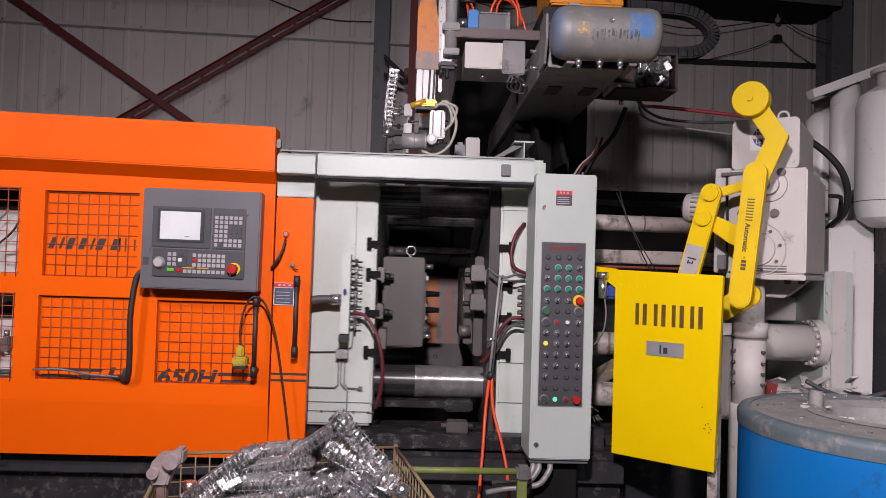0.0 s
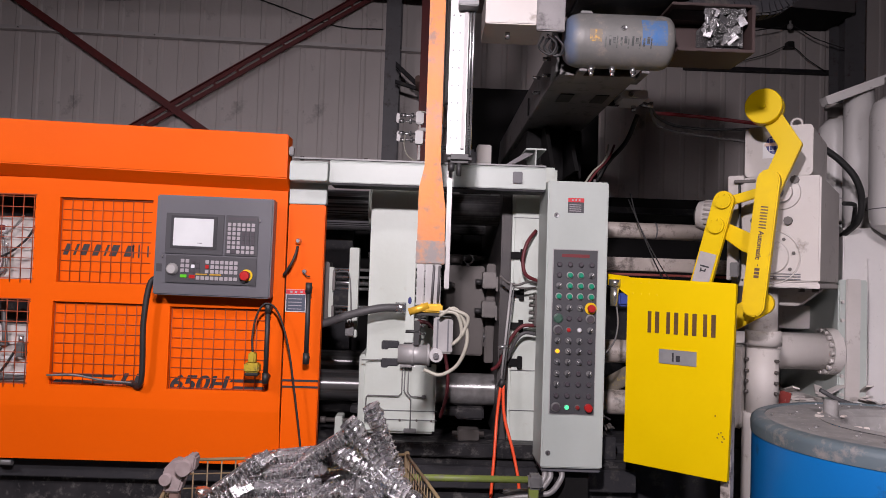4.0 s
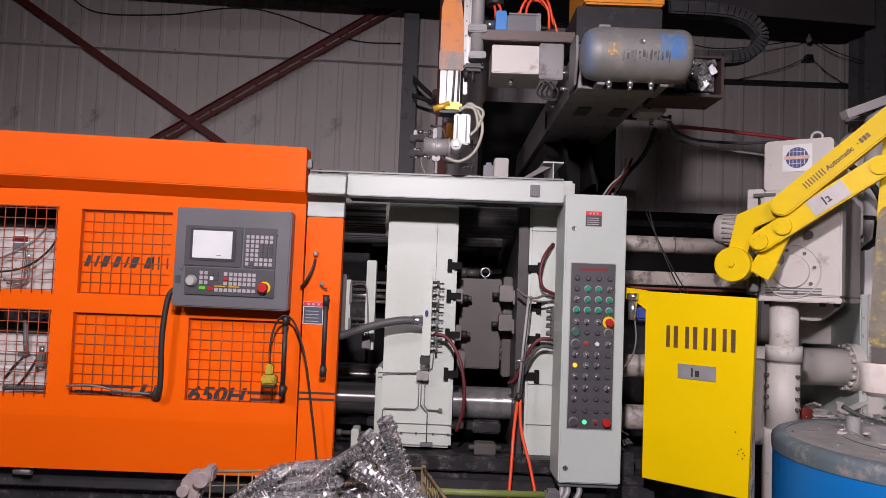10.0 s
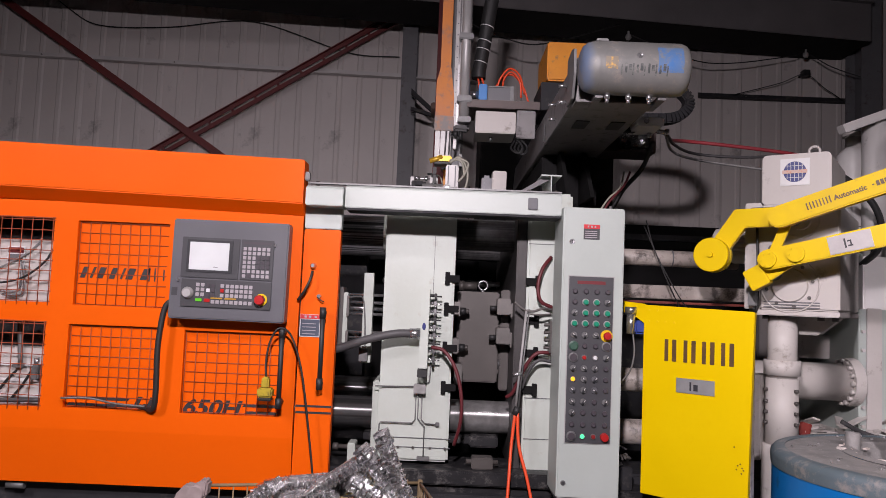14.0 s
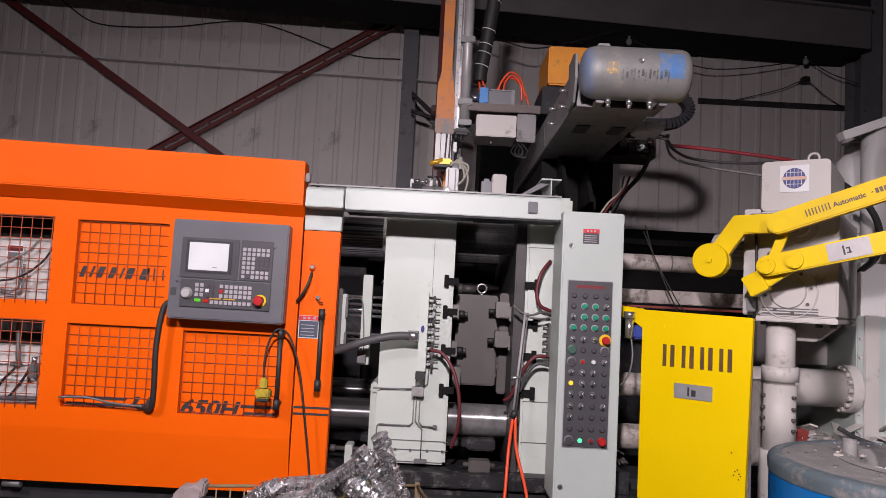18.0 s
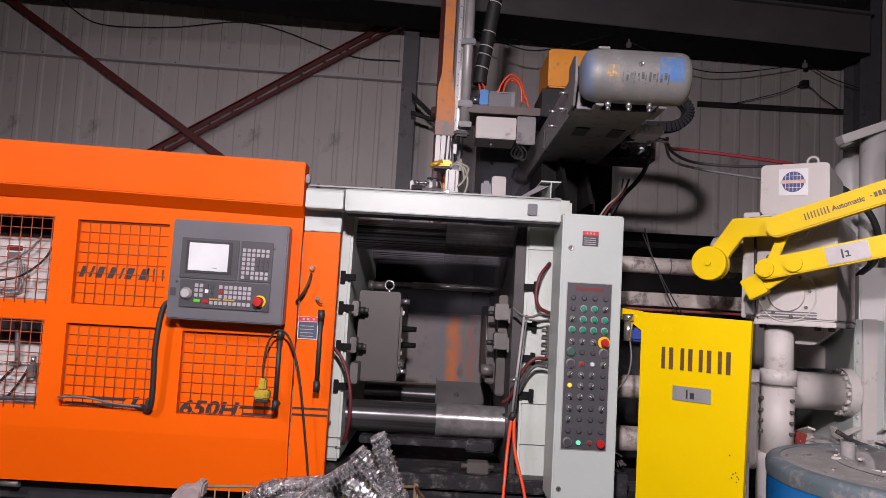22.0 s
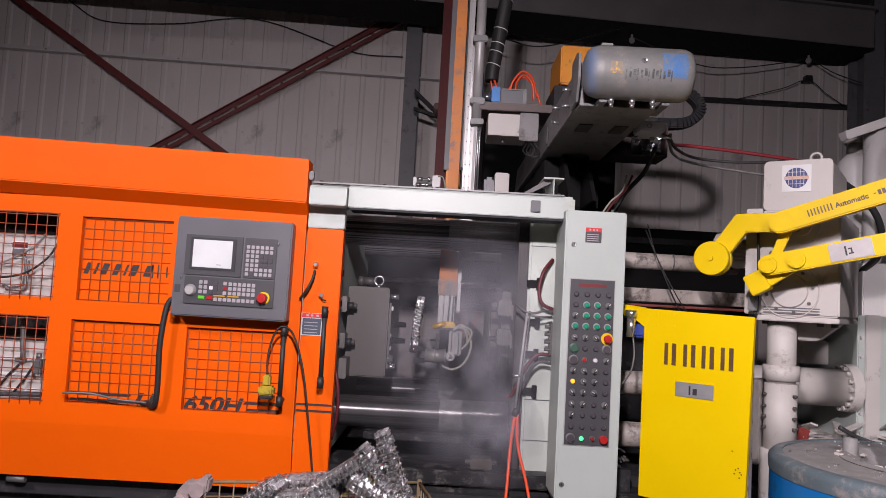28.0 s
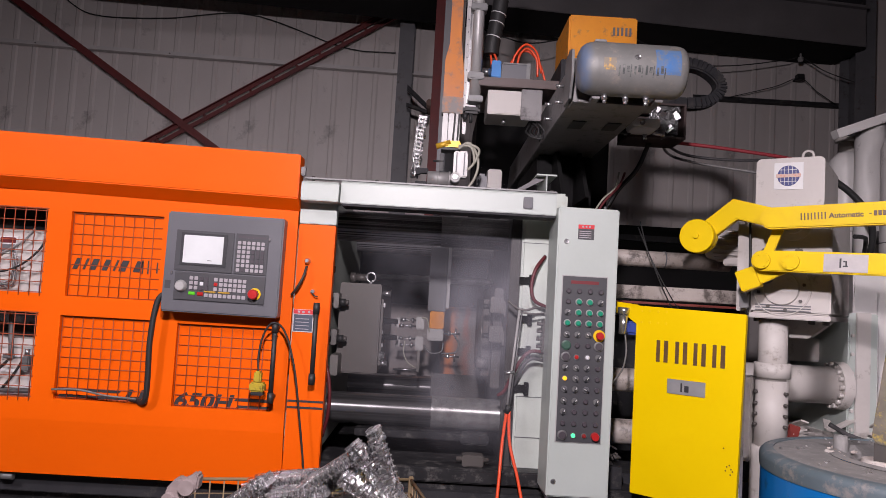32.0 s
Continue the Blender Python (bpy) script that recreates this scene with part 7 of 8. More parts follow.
    box(bm, -0.34, -0.26, 0.39, 0.47, 1.745, 1.78, 0.006)
    mo = part("motor", bm, WARM, r, "finned cream electric motor")
    for k in range(20):
        a = k * math.tau / 20
        part("cooling_fin", rod(B(), (-0.39, 0.45 + 0.08 * math.cos(a), 1.854 + 0.08 * math.sin(a)), (-0.25, 0.45 + 0.08 * math.cos(a), 1.842 + 0.08 * math.sin(a)), 0.005, 4), WARM, mo)
    bm = B()
    hose(bm, [(-0.17, 0.18, 1.98), (-0.165, 0.17, 1.85), (-0.16, 0.17, 1.6), (-0.17, 0.18, 1.5)], 0.006, 6)
    part("sensor_cable", bm, BLACK, r)
    part("limit_switch", box(B(), -0.20, -0.16, 0.14, 0.19, 1.53, 1.60, 0.004), GALV, r)
    # main rocker: counterweight disc, bent lever and long plate turn as one about the upper shaft
    o = (P1[0], 0.0, P1[1])
    bm = B()
    e = (P1[0] + 0.205 * math.cos(radians(-27)), P1[1] + 0.205 * math.sin(radians(-27)))
    dsc = (P1[0] + 0.365, P1[1])
    bent_slab(bm, P1, e, dsc, 0.043, -0.01, 0.035)
    rocker = part("rocker", bm, YELLOW, r, "yellow bent lever with counterweight", origin=o)
    bm = B()
    lathe(bm, (dsc[0], -0.055, dsc[1]), (0, 1, 0), [(0, 0), (0.076, 0), (0.079, 0.004), (0.079, 0.040), (0.072, 0.042), (0.072, 0.048), (0.079, 0.05), (0.079, 0.078), (0.0, 0.08)], 40)
    part("counterweight", bm, YELLOW, rocker, "thick yellow counterweight disc")
    part("counterweight_bolt", rod(B(), (dsc[0], -0.068, dsc[1]), (dsc[0], -0.055, dsc[1]), 0.013, 6), YELLOW, rocker)
    be = (P1[0] + R_BEND * math.cos(radians(A_PLATE)), P1[1] + R_BEND * math.sin(radians(A_PLATE)))
    bm = B()
    slab(bm, P1[0] + 0.03, P1[1] - 0.005, be[0], be[1], 0.048, 0.048, -0.075, -0.02, 0.006)
    lp = part("long_plate", bm, YELLOW_WORN, rocker, "yellow cover plate with a dark maker's mark")
    m = Matrix.Translation((P1[0], 0, P1[1])) @ Matrix.Rotation(radians(-A_PLATE), 4, "Y")
    for k in range(8):
        x = 0.088 + k * 0.0132
        part("maker_mark", box(B(), x, x + 0.005, -0.0775, -0.0755, -0.015, 0.015, m=m), BROWNINK, lp)
    part("writing", lettering("Automatic", 0.030, m @ pose(0.197, -0.0765, -0.011), 0.0008), BROWNINK, lp)
    for k in range(4):
        x = 0.345 + k * 0.016
        part("mark_dash", box(B(), x, x + (0.012 if k else 0.008), -0.0775, -0.0755, -0.010 if k else -0.002, 0.011 if k else 0.002, m=m), BROWNINK, lp)
    part("shaft_hub", rod(B(), (P1[0], -0.02, P1[1]), (P1[0], 0.2, P1[1]), 0.03, 16), STEEL, rocker)
    part("end_pin", rod(B(), (be[0], -0.02, be[1]), (be[0], 0.05, be[1]), 0.035, 16), YELLOW_WORN, rocker)
    # crank
    o2 = (P2[0], 0.0, P2[1])
    bm = B()
    slab(bm, P2[0], P2[1], P2[0] + 0.15, P2[1], 0.045, 0.03, 0.005, 0.04)
    crank = part("crank", bm, YELLOW, r, "yellow crank bracket", origin=o2)
    part("crank_foot", box(B(), P2[0] - 0.09, P2[0] - 0.005, -0.02, 0.06, P2[1] - 0.055, P2[1] + 0.04, 0.004), YELLOW, crank)
    part("crank_hub", rod(B(), (P2[0], 0.04, P2[1]), (P2[0], 0.2, P2[1]), 0.035, 16), STEEL, crank)
    # upper link between the rocker's shaft and the short link's first pin
    bm = B()
    slab(bm, 0, 0, 0.205, 0, 0.021, 0.021, 0.008, 0.036)
    upper = part("upper_link", bm, YELLOW, r, "short yellow connecting link", origin=(0, 0, 0))
    # short link, origin at its second pin
    o3 = (0.0, 0.0, 0.0)
    bm = B()
    slab(bm, -0.117, 0, R_CEND, 0, 0.046, 0.046, -0.045, 0.0, 0.005)
    link = part("short_link", bm, YELLOW, r, "yellow parallel link with a pale label", origin=o3)
    part("link_label", box(B(), 0.13, 0.295, -0.0485, -0.0455, -0.038, 0.038), LABELGREY, link, "pale label band")
    bm = B()
    box(bm, 0.19, 0.197, -0.0505, -0.0486, -0.02, 0.02)
    box(bm, 0.203, 0.222, -0.0505, -0.0486, -0.016, -0.010)
    box(bm, 0.203, 0.218, -0.0505, -0.0486, 0.004, 0.010)
    box(bm, 0.212, 0.218, -0.0505, -0.0486, -0.010, 0.004)
    part("label_mark", bm, INK, link)
    for x in (-0.117, 0.0):
        bm = B()
        rod(bm, (x, -0.062, 0), (x, -0.045, 0), 0.037, 24)
        for k in range(6):
            a = k * math.tau / 6
            rod(bm, (x + 0.027 * math.cos(a), -0.067, 0.027 * math.sin(a)), (x + 0.027 * math.cos(a), -0.062, 0.027 * math.sin(a)), 0.005, 6)
        part("pin_cap", bm, YELLOW, link)
    part("end_cap", rod(B(), (R_CEND, -0.06, 0), (R_CEND, 0.05, 0), 0.036, 20), YELLOW_WORN, link)
    # forearm, origin at its pin
    bm = B()
    slab(bm, -0.02, 0, 0.42, 0, 0.05, 0.048, 0.05, 0.09, 0.004)
    fore = part("forearm", bm, YELLOW_WORN, r, "yellow forearm darkened by soot", origin=(0, 0, 0))
    part("sooty_end", slab(B(), 0.41, 0, 0.93, 0, 0.045, 0.04, 0.046, 0.094, 0.004), SOOTGREY, fore, "soot-grey forearm end")
    # ladle cup hanging level
    bm = B()
    lathe(bm, (0, 0.07, -0.02), (0, 0, -1), [(0.055, 0.0), (0.075, 0.0), (0.078, 0.02), (0.066, 0.12), (0.04, 0.14), (0.0, 0.142)], 20)
    lathe(bm, (0, 0.07, -0.02), (0, 0, -1), [(0.055, 0.0), (0.05, 0.1), (0.0, 0.11)], 20)
    cup = part("ladle_cup", bm, REFRACT, r, "white refractory ladle cup", origin=(0, 0, 0))
    part("cup_hanger", box(B(), -0.03, 0.03, 0.05, 0.09, -0.03, 0.05, 0.003), STEEL, cup)
    return r, rocker, crank, link, fore, cup, upper


def safety_panel():
    p = thing("safety_panel", (1.1, 3.15, 0.69), "bright yellow sheet-metal guard panel with nameplate", "guard panel")
    A, Bq = Vector((0.912, 3.30)), Vector((1.264, 3.0))
    d = (Bq - A).normalized()
    L = (Bq - A).length

    def W(s, z, off=0.0):
        q = A + d * s + Vector((d.y, -d.x)) * -off
        return Vector((q.x, q.y, z))
    ang = math.degrees(math.atan2(d.y, d.x))
    m = Matrix.Translation((A.x, A.y, 0)) @ Matrix.Rotation(radians(ang), 4, "Z")
    bm = B()
    prism(bm, [(0, 0.688), (L - 0.008, 0.688), (L + 0.014, 1.499), (0, 1.512)], 0, 0.012, "y", 0.002)
    part("sheet", bmesh_move(bm, m), YELLOW, p)
    bm = B()
    prism(bm, [(-0.10, 1.525), (0.0, 1.516), (0.02, 1.505), (0.02, 1.43), (0.0, 1.43), (-0.06, 1.47), (-0.10, 1.475)], 0.002, 0.01, "y")
    bmesh.ops.transform(bm, matrix=m, verts=bm.verts)
    part("corner_flap", bm, YELLOW, p)
    part("rear_frame", bmesh_move(box(B(), 0.01, L, 0.016, 0.045, 1.46, 1.492), m), RUSTRED, p)
    part("side_return", bmesh_move(prism(B(), [(L - 0.014, 0.69), (L - 0.010, 0.69), (L + 0.012, 1.495), (L + 0.008, 1.495)], 0.0125, 0.03), m), YELLOW_WORN, p)
    bm = B()
    for k in range(4):
        for z in (1.49, 1.44):
            rod(bm, (0.025 + k * 0.038, -0.002, z), (0.025 + k * 0.038, 0.0, z), 0.005, 8)
    bmesh.ops.transform(bm, matrix=m, verts=bm.verts)
    part("rivet_hole", bm, YELLOW_WORN, p)
    for k, x in enumerate((0.10, 0.185, 0.265, 0.345)):
        for x0, x1 in ((x, x + 0.016), (x + 0.034, x + 0.052)):
            part("maker_mark", bmesh_move(box(B(), x0, x1, -0.0025, -0.0005, 1.272, 1.366), m), BROWNINK, p, "weathered dark brown maker's mark")
    npx = part("nameplate", bmesh_move(box(B(), 0.155, 0.320, -0.004, -0.0005, 1.143, 1.205, 0.001), m), NAMEPLATE, p, "grey metal nameplate")
    part("plate_mark", bmesh_move(box(box(B(), 0.215, 0.222, -0.006, -0.0042, 1.155, 1.192), 0.232, 0.25, -0.006, -0.0042, 1.156, 1.182), m), INK, npx)
    for x, z in ((L - 0.06, 0.95), (L - 0.035, 0.885), (L - 0.028, 0.87), (L - 0.045, 0.878), (L - 0.022, 0.862), (L - 0.03, 0.848), (L - 0.05, 0.862)):
        part("paint_chip", bmesh_move(rod(B(), (x, -0.0015, z), (x, -0.0002, z), 0.0032, 7), m), BROWNINK, p)
    part("post", bmesh_move(box(B(), L - 0.05, L - 0.01, 0.05, 0.09, 0.0, 1.45), m), WARMDIRTY, p, "oil-stained cream post")
    v = thing("proximity_valve", (0.86, 3.33, 1.3), "blue and chrome air valve beside the yellow panel", "valve")
    bm = B()
    rod(bm, (0.862, 3.33, 1.38), (0.862, 3.33, 1.47), 0.02, 12)
    rod(bm, (0.862, 3.33, 1.47), (0.862, 3.33, 1.50), 0.028, 6)
    part("body", bm, CHROME, v)
    part("coil", box(B(), 0.875, 0.93, 3.31, 3.36, 1.38, 1.44, 0.01), mat("blue_coil", (0.03, 0.06, 0.30), None, 0.4), v)
    bm = B()
    hose(bm, [(0.87, 3.32, 1.38), (0.875, 3.31, 1.30), (0.86, 3.31, 1.22), (0.82, 3.33, 1.16), (0.79, 3.36, 1.14)], 0.004, 8)
    part("hose", bm, GALV, v)


def bmesh_move(bm, m):
    bmesh.ops.transform(bm, matrix=m, verts=bm.verts)
    return bm


def furnace():
    cx, cy, R, zt = 1.987, 2.95, 0.60, 0.945
    f = thing("holding_furnace", (cx, cy, 0), "round blue holding furnace with scaly grey lid", "furnace")
    bm = B()
    lathe(bm, (cx, cy, 0), (0, 0, 1), [(0.0, 0.0), (R, 0.0), (R, zt - 0.07), (R - 0.06, zt - 0.07), (R - 0.06, 0.3), (0.0, 0.3)], 72)
    part("shell", bm, BLUE, f)
    bm = B()
    lathe(bm, (cx, cy, 0), (0, 0, 1), [(R - 0.02, zt - 0.069), (R + 0.004, zt - 0.069), (R + 0.006, zt - 0.03), (R + 0.003, zt - 0.016), (R - 0.006, zt - 0.006), (R - 0.02, zt - 0.001), (R - 0.05, zt), (R - 0.05, zt - 0.06)], 72)
    part("top_band", bm, mat("dull_blue_grey_band", (0.14, 0.18, 0.20), (0.10, 0.135, 0.155), 0.5, scale=6, dirt=(0.25, 0.24, 0.23), dirt_amount=0.3), f, "dull scorched rim band")
    bm = B()
    lathe(bm, (cx, cy, 0), (0, 0, 1), [(R - 0.049, zt - 0.05), (R - 0.049, zt - 0.006), (0.36, zt + 0.004), (0.34, zt + 0.004), (0.34, zt - 0.05)], 72)
    part("lid", bm, SLAG, f)
    bm = B()
    lathe(bm, (cx, cy, 0), (0, 0, 1), [(0.34, zt + 0.006), (0.31, zt + 0.014), (0.26, zt - 0.01), (0.24, zt - 0.1), (0.0, zt - 0.12)], 48)
    part("mouth", bm, SLAG, f)
    rnd = random.Random(3)
    bm = B()
    for k in range(22):
        a, q = rnd.uniform(2.2, 5.4), rnd.uniform(0.25, 0.35)
        x, y, s = cx + q * math.cos(a), cy + q * math.sin(a), rnd.uniform(0.006, 0.02)
        box(bm, -s, s, -s * 0.5, s * 0.5, -0.004, rnd.uniform(0.002, 0.008), 0.002, m=pose(x, y, zt + 0.006, 0, 0, rnd.uniform(0, 180)))
    part("refractory_crust", bm, REFRACT, f, "pale refractory crust", kind="stuff")
    bm = B()
    for k in range(48):
        a, q = rnd.uniform(0, math.tau), rnd.uniform(0.36, 0.55)
        x, y, s = cx + q * math.cos(a), cy + q * math.sin(a), rnd.uniform(0.003, 0.011)
        box(bm, -s, s, -s * 0.6, s * 0.6, -0.002, 0.004, 0.0, m=pose(x, y, zt, rnd.uniform(-8, 8), 0, rnd.uniform(0, 180)))
    part("splash_crust", bm, ALU, f, "", kind="stuff")
    bm = B()
    rod(bm, (1.76, 3.15, zt - 0.003), (1.76, 3.15, zt + 0.06), 0.029, 20)
    lathe(bm, (1.76, 3.15, zt + 0.06), (0, 0, 1), [(0.029, 0.0), (0.029, 0.006), (0.021, 0.006), (0.021, -0.03), (0.0, -0.03)], 20)
    part("lid_stud", bm, SLAG, f)


def injection_side():
    """The shot end behind the yellow panel: rods, cylinder, frame and accumulators."""
    r = thing("injection_unit", (1.6, 4.0, 0), "pale grey steel frame of the injection unit", "machine frame")
    part("upper_tube", rod(B(), (0.62, 3.9, 1.766), (1.56, 3.9, 1.762), 0.043, 24), WARMDIRTY, r)
    part("tube_ring", rod(B(), (1.21, 3.9, 1.765), (1.217, 3.9, 1.765), 0.045, 24), INKGREY, r)
    part("middle_plate", box(B(), 0.62, 1.75, 3.88, 4.3, 1.55, 1.62, 0.004), WARMDIRTY, r, "oil-stained top plate")
    part("red_strip", box(B(), 0.9, 1.7, 3.84, 3.88, 1.524, 1.536, 0.003), mat("red_primer", (0.22, 0.04, 0.03), None, 0.6), r)
    part("lower_tube", rod(B(), (0.62, 3.7, 1.14), (1.6, 3.7, 1.14), 0.058, 24), WARMDIRTY, r)
    part("lower_tube", rod(B(), (0.62, 3.7, 0.885), (1.6, 3.7, 0.885), 0.062, 24), WARMDIRTY, r)
    part("litter_shelf", box(B(), 0.70, 0.92, 3.46, 3.6, 0.655, 0.76, 0.004), DARK, r)
    rnd = random.Random(21)
    bm = B()
    for k in range(34):
        x, y, z = rnd.uniform(0.74, 0.90), rnd.uniform(3.45, 3.58), 0.765 + rnd.random() ** 2 * 0.12
        w = rnd.uniform(0.008, 0.03)
        box(bm, -w, w, -0.008, 0.008, -0.004, 0.004, 0.001, m=pose(x, y, z, rnd.uniform(-60, 60), rnd.uniform(-60, 60), rnd.uniform(0, 180)))
    part("metal_swarf", bm, CLAMP, r, "heap of grey metal swarf", kind="stuff")
    part("swarf_tube", rod(B(), (0.765, 3.455, 0.935), (0.835, 3.46, 0.855), 0.018, 14), CHROME, r)
    part("black_plinth", box(B(), 0.64, 2.2, 3.6, 4.9, 0.0, 0.70, 0.01), DARK, r)
    part("rear_box", box(B(), 0.70, 1.9, 4.5, 4.9, 0.70, 1.45, 0.01), DARK, r)
    bm = B()
    hose(bm, [(1.05, 3.8, 1.95), (1.08, 3.75, 1.80), (1.15, 3.72, 1.62), (1.22, 3.75, 1.5)], 0.003, 6)
    hose(bm, [(1.04, 3.8, 1.92), (1.10, 3.74, 1.75), (1.19, 3.72, 1.58), (1.26, 3.76, 1.5)], 0.003, 6)
    part("thin_cable", bm, BLACK, r)
    # cylinder with bolted flange
    c = thing("injection_cylinder", (2.05, 4.0, 1.0), "pale grey injection cylinder with bolted flange", "cylinder")
    part("barrel", rod(B(), (1.55, 4.0, 1.14), (2.24, 4.0, 1.145), 0.10, 32), WARM, c)
    part("flange", lathe(B(), (2.185, 4.0, 1.145), (1, 0, 0), [(0.0, 0.0), (0.128, 0.0), (0.128, 0.055), (0.0, 0.055)], 40), WARM, c)
    for k in range(16):
        a = k * math.tau / 16
        bm = rod(B(), (2.165, 4.0 + 0.112 * math.cos(a), 1.145 + 0.112 * math.sin(a)), (2.185, 4.0 + 0.112 * math.cos(a), 1.145 + 0.112 * math.sin(a)), 0.013, 6)
        part("flange_bolt", bm, WARM, c)
    # frame plates
    p = thing("frame_plate", (2.4, 4.2, 0.8), "pale grey bolted frame plates of the injection unit", "machine frame")
    part("end_plate", box(B(), 2.24, 2.40, 3.95, 4.6, 0.86, 1.54, 0.006), WHITE, p)
    part("front_plate", box(B(), 2.275, 2.355, 3.935, 3.948, 0.90, 1.545, 0.004), WARM, p)
    for z in (0.92, 1.02, 1.12, 1.22, 1.32, 1.42):
        part("plate_bolt", rod(B(), (2.258, 3.935, z), (2.258, 3.95, z), 0.010, 6), WARM, p)
    part("cross_beam", box(B(), 1.95, 2.4, 4.25, 4.4, 1.25, 1.385, 0.004), WARM, p)
    part("lower_beam", box(B(), 1.9, 2.5, 4.1, 4.5, 0.80, 0.87, 0.004), WARM, p)
    part("post", box(B(), 2.405, 2.67, 4.20, 4.5, 0.0, 1.845, 0.006), PANELPALE, p)
    part("post_cover", box(B(), 2.54, 2.663, 4.183, 4.197, 0.0, 1.668, 0.004), PANELPALE, p)
    part("post_step", box(B(), 2.672, 3.1, 4.35, 4.5, 0.0, 1.6, 0.006), DARK, p)
    part("standpipe", rod(B(), (2.59, 4.38, 1.846), (2.59, 4.38, 2.69), 0.084, 36), PANELPALE, p, "pale upright pipe")
    part("angle_plate", bmesh_move(box(B(), 2.324, 2.95, 4.25, 4.33, 2.568, 2.62, 0.004), turn_y(2.324, 2.594, 22)), PANELPALE, p)
    bm = B()
    rnd = random.Random(8)
    for k in range(26):
        x, y, z = rnd.uniform(1.75, 2.4), rnd.uniform(3.72, 4.0), rnd.uniform(0.88, 0.95)
        s = rnd.uniform(0.03, 0.12)
        box(bm, -s, s, -0.02, 0.02, -0.004, 0.006, 0.001, m=pose(x, y, z, rnd.uniform(-20, 20), rnd.uniform(-25, 25), rnd.uniform(0, 180)))
    part("scrap_litter", bm, WARM, p, "splashed metal flakes", kind="stuff")
    part("scrap_shelf", box(B(), 1.72, 2.42, 3.7, 4.0, 0.84, 0.875, 0.004), STEEL, p)
    part("red_tag", box(B(), 1.79, 1.85, 3.69, 3.70, 0.89, 0.965, 0.004, m=turn_y(1.82, 0.9, -14)), OLDRED, p)
    bm = B()
    hose(bm, [(2.0, 3.68, 0.98), (2.1, 3.66, 0.93), (2.25, 3.66, 0.90), (2.42, 3.68, 0.93)], 0.012, 8)
    part("dirty_hose", bm, GREYHOSE, p)
    # gas bottles and accumulator
    for x, y, rr, z0, z1, lab in ((2.585, 4.62, 0.112, 1.9, 2.585, "pale grey nitrogen bottle beside the injection unit"), (2.675, 4.05, 0.19, 1.79, 2.62, "large pale grey nitrogen bottle with a rounded foot")):
        a = thing("accumulator", (x, y, z0), lab, "accumulator")
        bm = B()
        lathe(bm, (x, y, z0), (0, 0, 1), [(0, 0), (rr * 0.6, 0.015), (rr * 0.92, 0.06), (rr, 0.12), (rr, z1 - z0 - 0.14), (rr * 0.9, z1 - z0 - 0.07), (rr * 0.5, z1 - z0 - 0.02), (0, z1 - z0)], 32)
        part("bottle", bm, PANELPALE, a)
        bm = B()
        rod(bm, (x, y, z1 - 0.03), (x, y, z1 + 0.05), rr * 0.45, 16)
        rod(bm, (x, y, z1 + 0.05), (x, y, z1 + 0.075), rr * 0.62, 16)
        part("neck", bm, WARM, a)
        part("seam", rod(B(), (x, y, z0 + 0.15), (x, y, z0 + 0.155), rr + 0.0015, 32, cap=False), INKGREY, a)
        part("valve", rod(B(), (x, y, z0 - 0.05), (x, y, z0 + 0.01), rr * 0.2, 10), STEEL, a)
        part("saddle", box(B(), x - rr * 0.6, x + rr * 0.6, y + rr * 0.75, y + rr + 0.02, z0 + 0.16, z0 + 0.24, 0.004), STEELGREY, a)
    part("bottle_bracket", box(B(), 2.48, 2.8, 4.40, 4.75, 1.82, 1.88, 0.004), WHITE, p)
    # hoses
    for pts, rr, mt, lab in ((((2.10, 3.93, 2.275), (2.138, 3.95, 2.257), (2.233, 3.95, 2.192), (2.318, 3.95, 2.102), (2.376, 3.98, 1.996), (2.40, 4.05, 1.874), (2.42, 4.24, 1.80)), 0.018, BLACK, "thick black cable from the control box"),
                             (((2.26, 3.95, 1.955), (2.34, 4.0, 1.958), (2.41, 4.1, 1.945), (2.45, 4.195, 1.83)), 0.012, BLACK, "short black hose to the accumulator"),
                             (((1.09, 3.62, 2.365), (1.20, 3.9, 2.40), (1.346, 4.1, 2.444), (1.587, 4.1, 2.429), (1.924, 4.1, 2.399), (2.3, 4.3, 2.40)), 0.0105, REDAIR, "red air hose slung across the cell"),
                             (((1.09, 3.6, 2.36), (1.22, 3.9, 2.375), (1.40, 4.1, 2.375), (1.66, 4.12, 2.37), (2.0, 4.2, 2.41)), 0.008, GREYHOSE, "grey hose slung across the cell"),
                             (((1.09, 3.62, 2.355), (1.27, 4.1, 2.385), (1.397, 4.1, 2.343), (1.75, 4.1, 2.305), (1.95, 4.1, 2.29)), 0.0075, FLEX, "thin grey hose slung across the cell"),
                             (((1.05, 3.7, 2.34), (1.02, 3.8, 2.22), (0.95, 3.9, 2.12), (0.88, 3.95, 1.98), (0.80, 3.95, 1.92)), 0.012, BLACK, "black cables dropping behind the pillar"),
                             (((0.78, 3.7, 1.93), (0.84, 3.72, 2.03), (0.92, 3.76, 2.12), (0.96, 3.8, 2.2)), 0.006, REDHOSE, "red and white wires above the pillar"),
                             (((0.76, 3.7, 1.93), (0.83, 3.72, 2.04), (0.90, 3.76, 2.11), (0.93, 3.8, 2.2)), 0.005, LIGHTHOSE, "pale wire above the pillar")):
        bm = B()
        hose(bm, pts, rr, 10, 8)
        single("service_hose", bm, mt, pts[0], lab, "hose", "service hoses")
    bm = B()
    box(bm, 0.85, 3.2, 5.0, 5.08, 1.96, 2.0, 0.004)
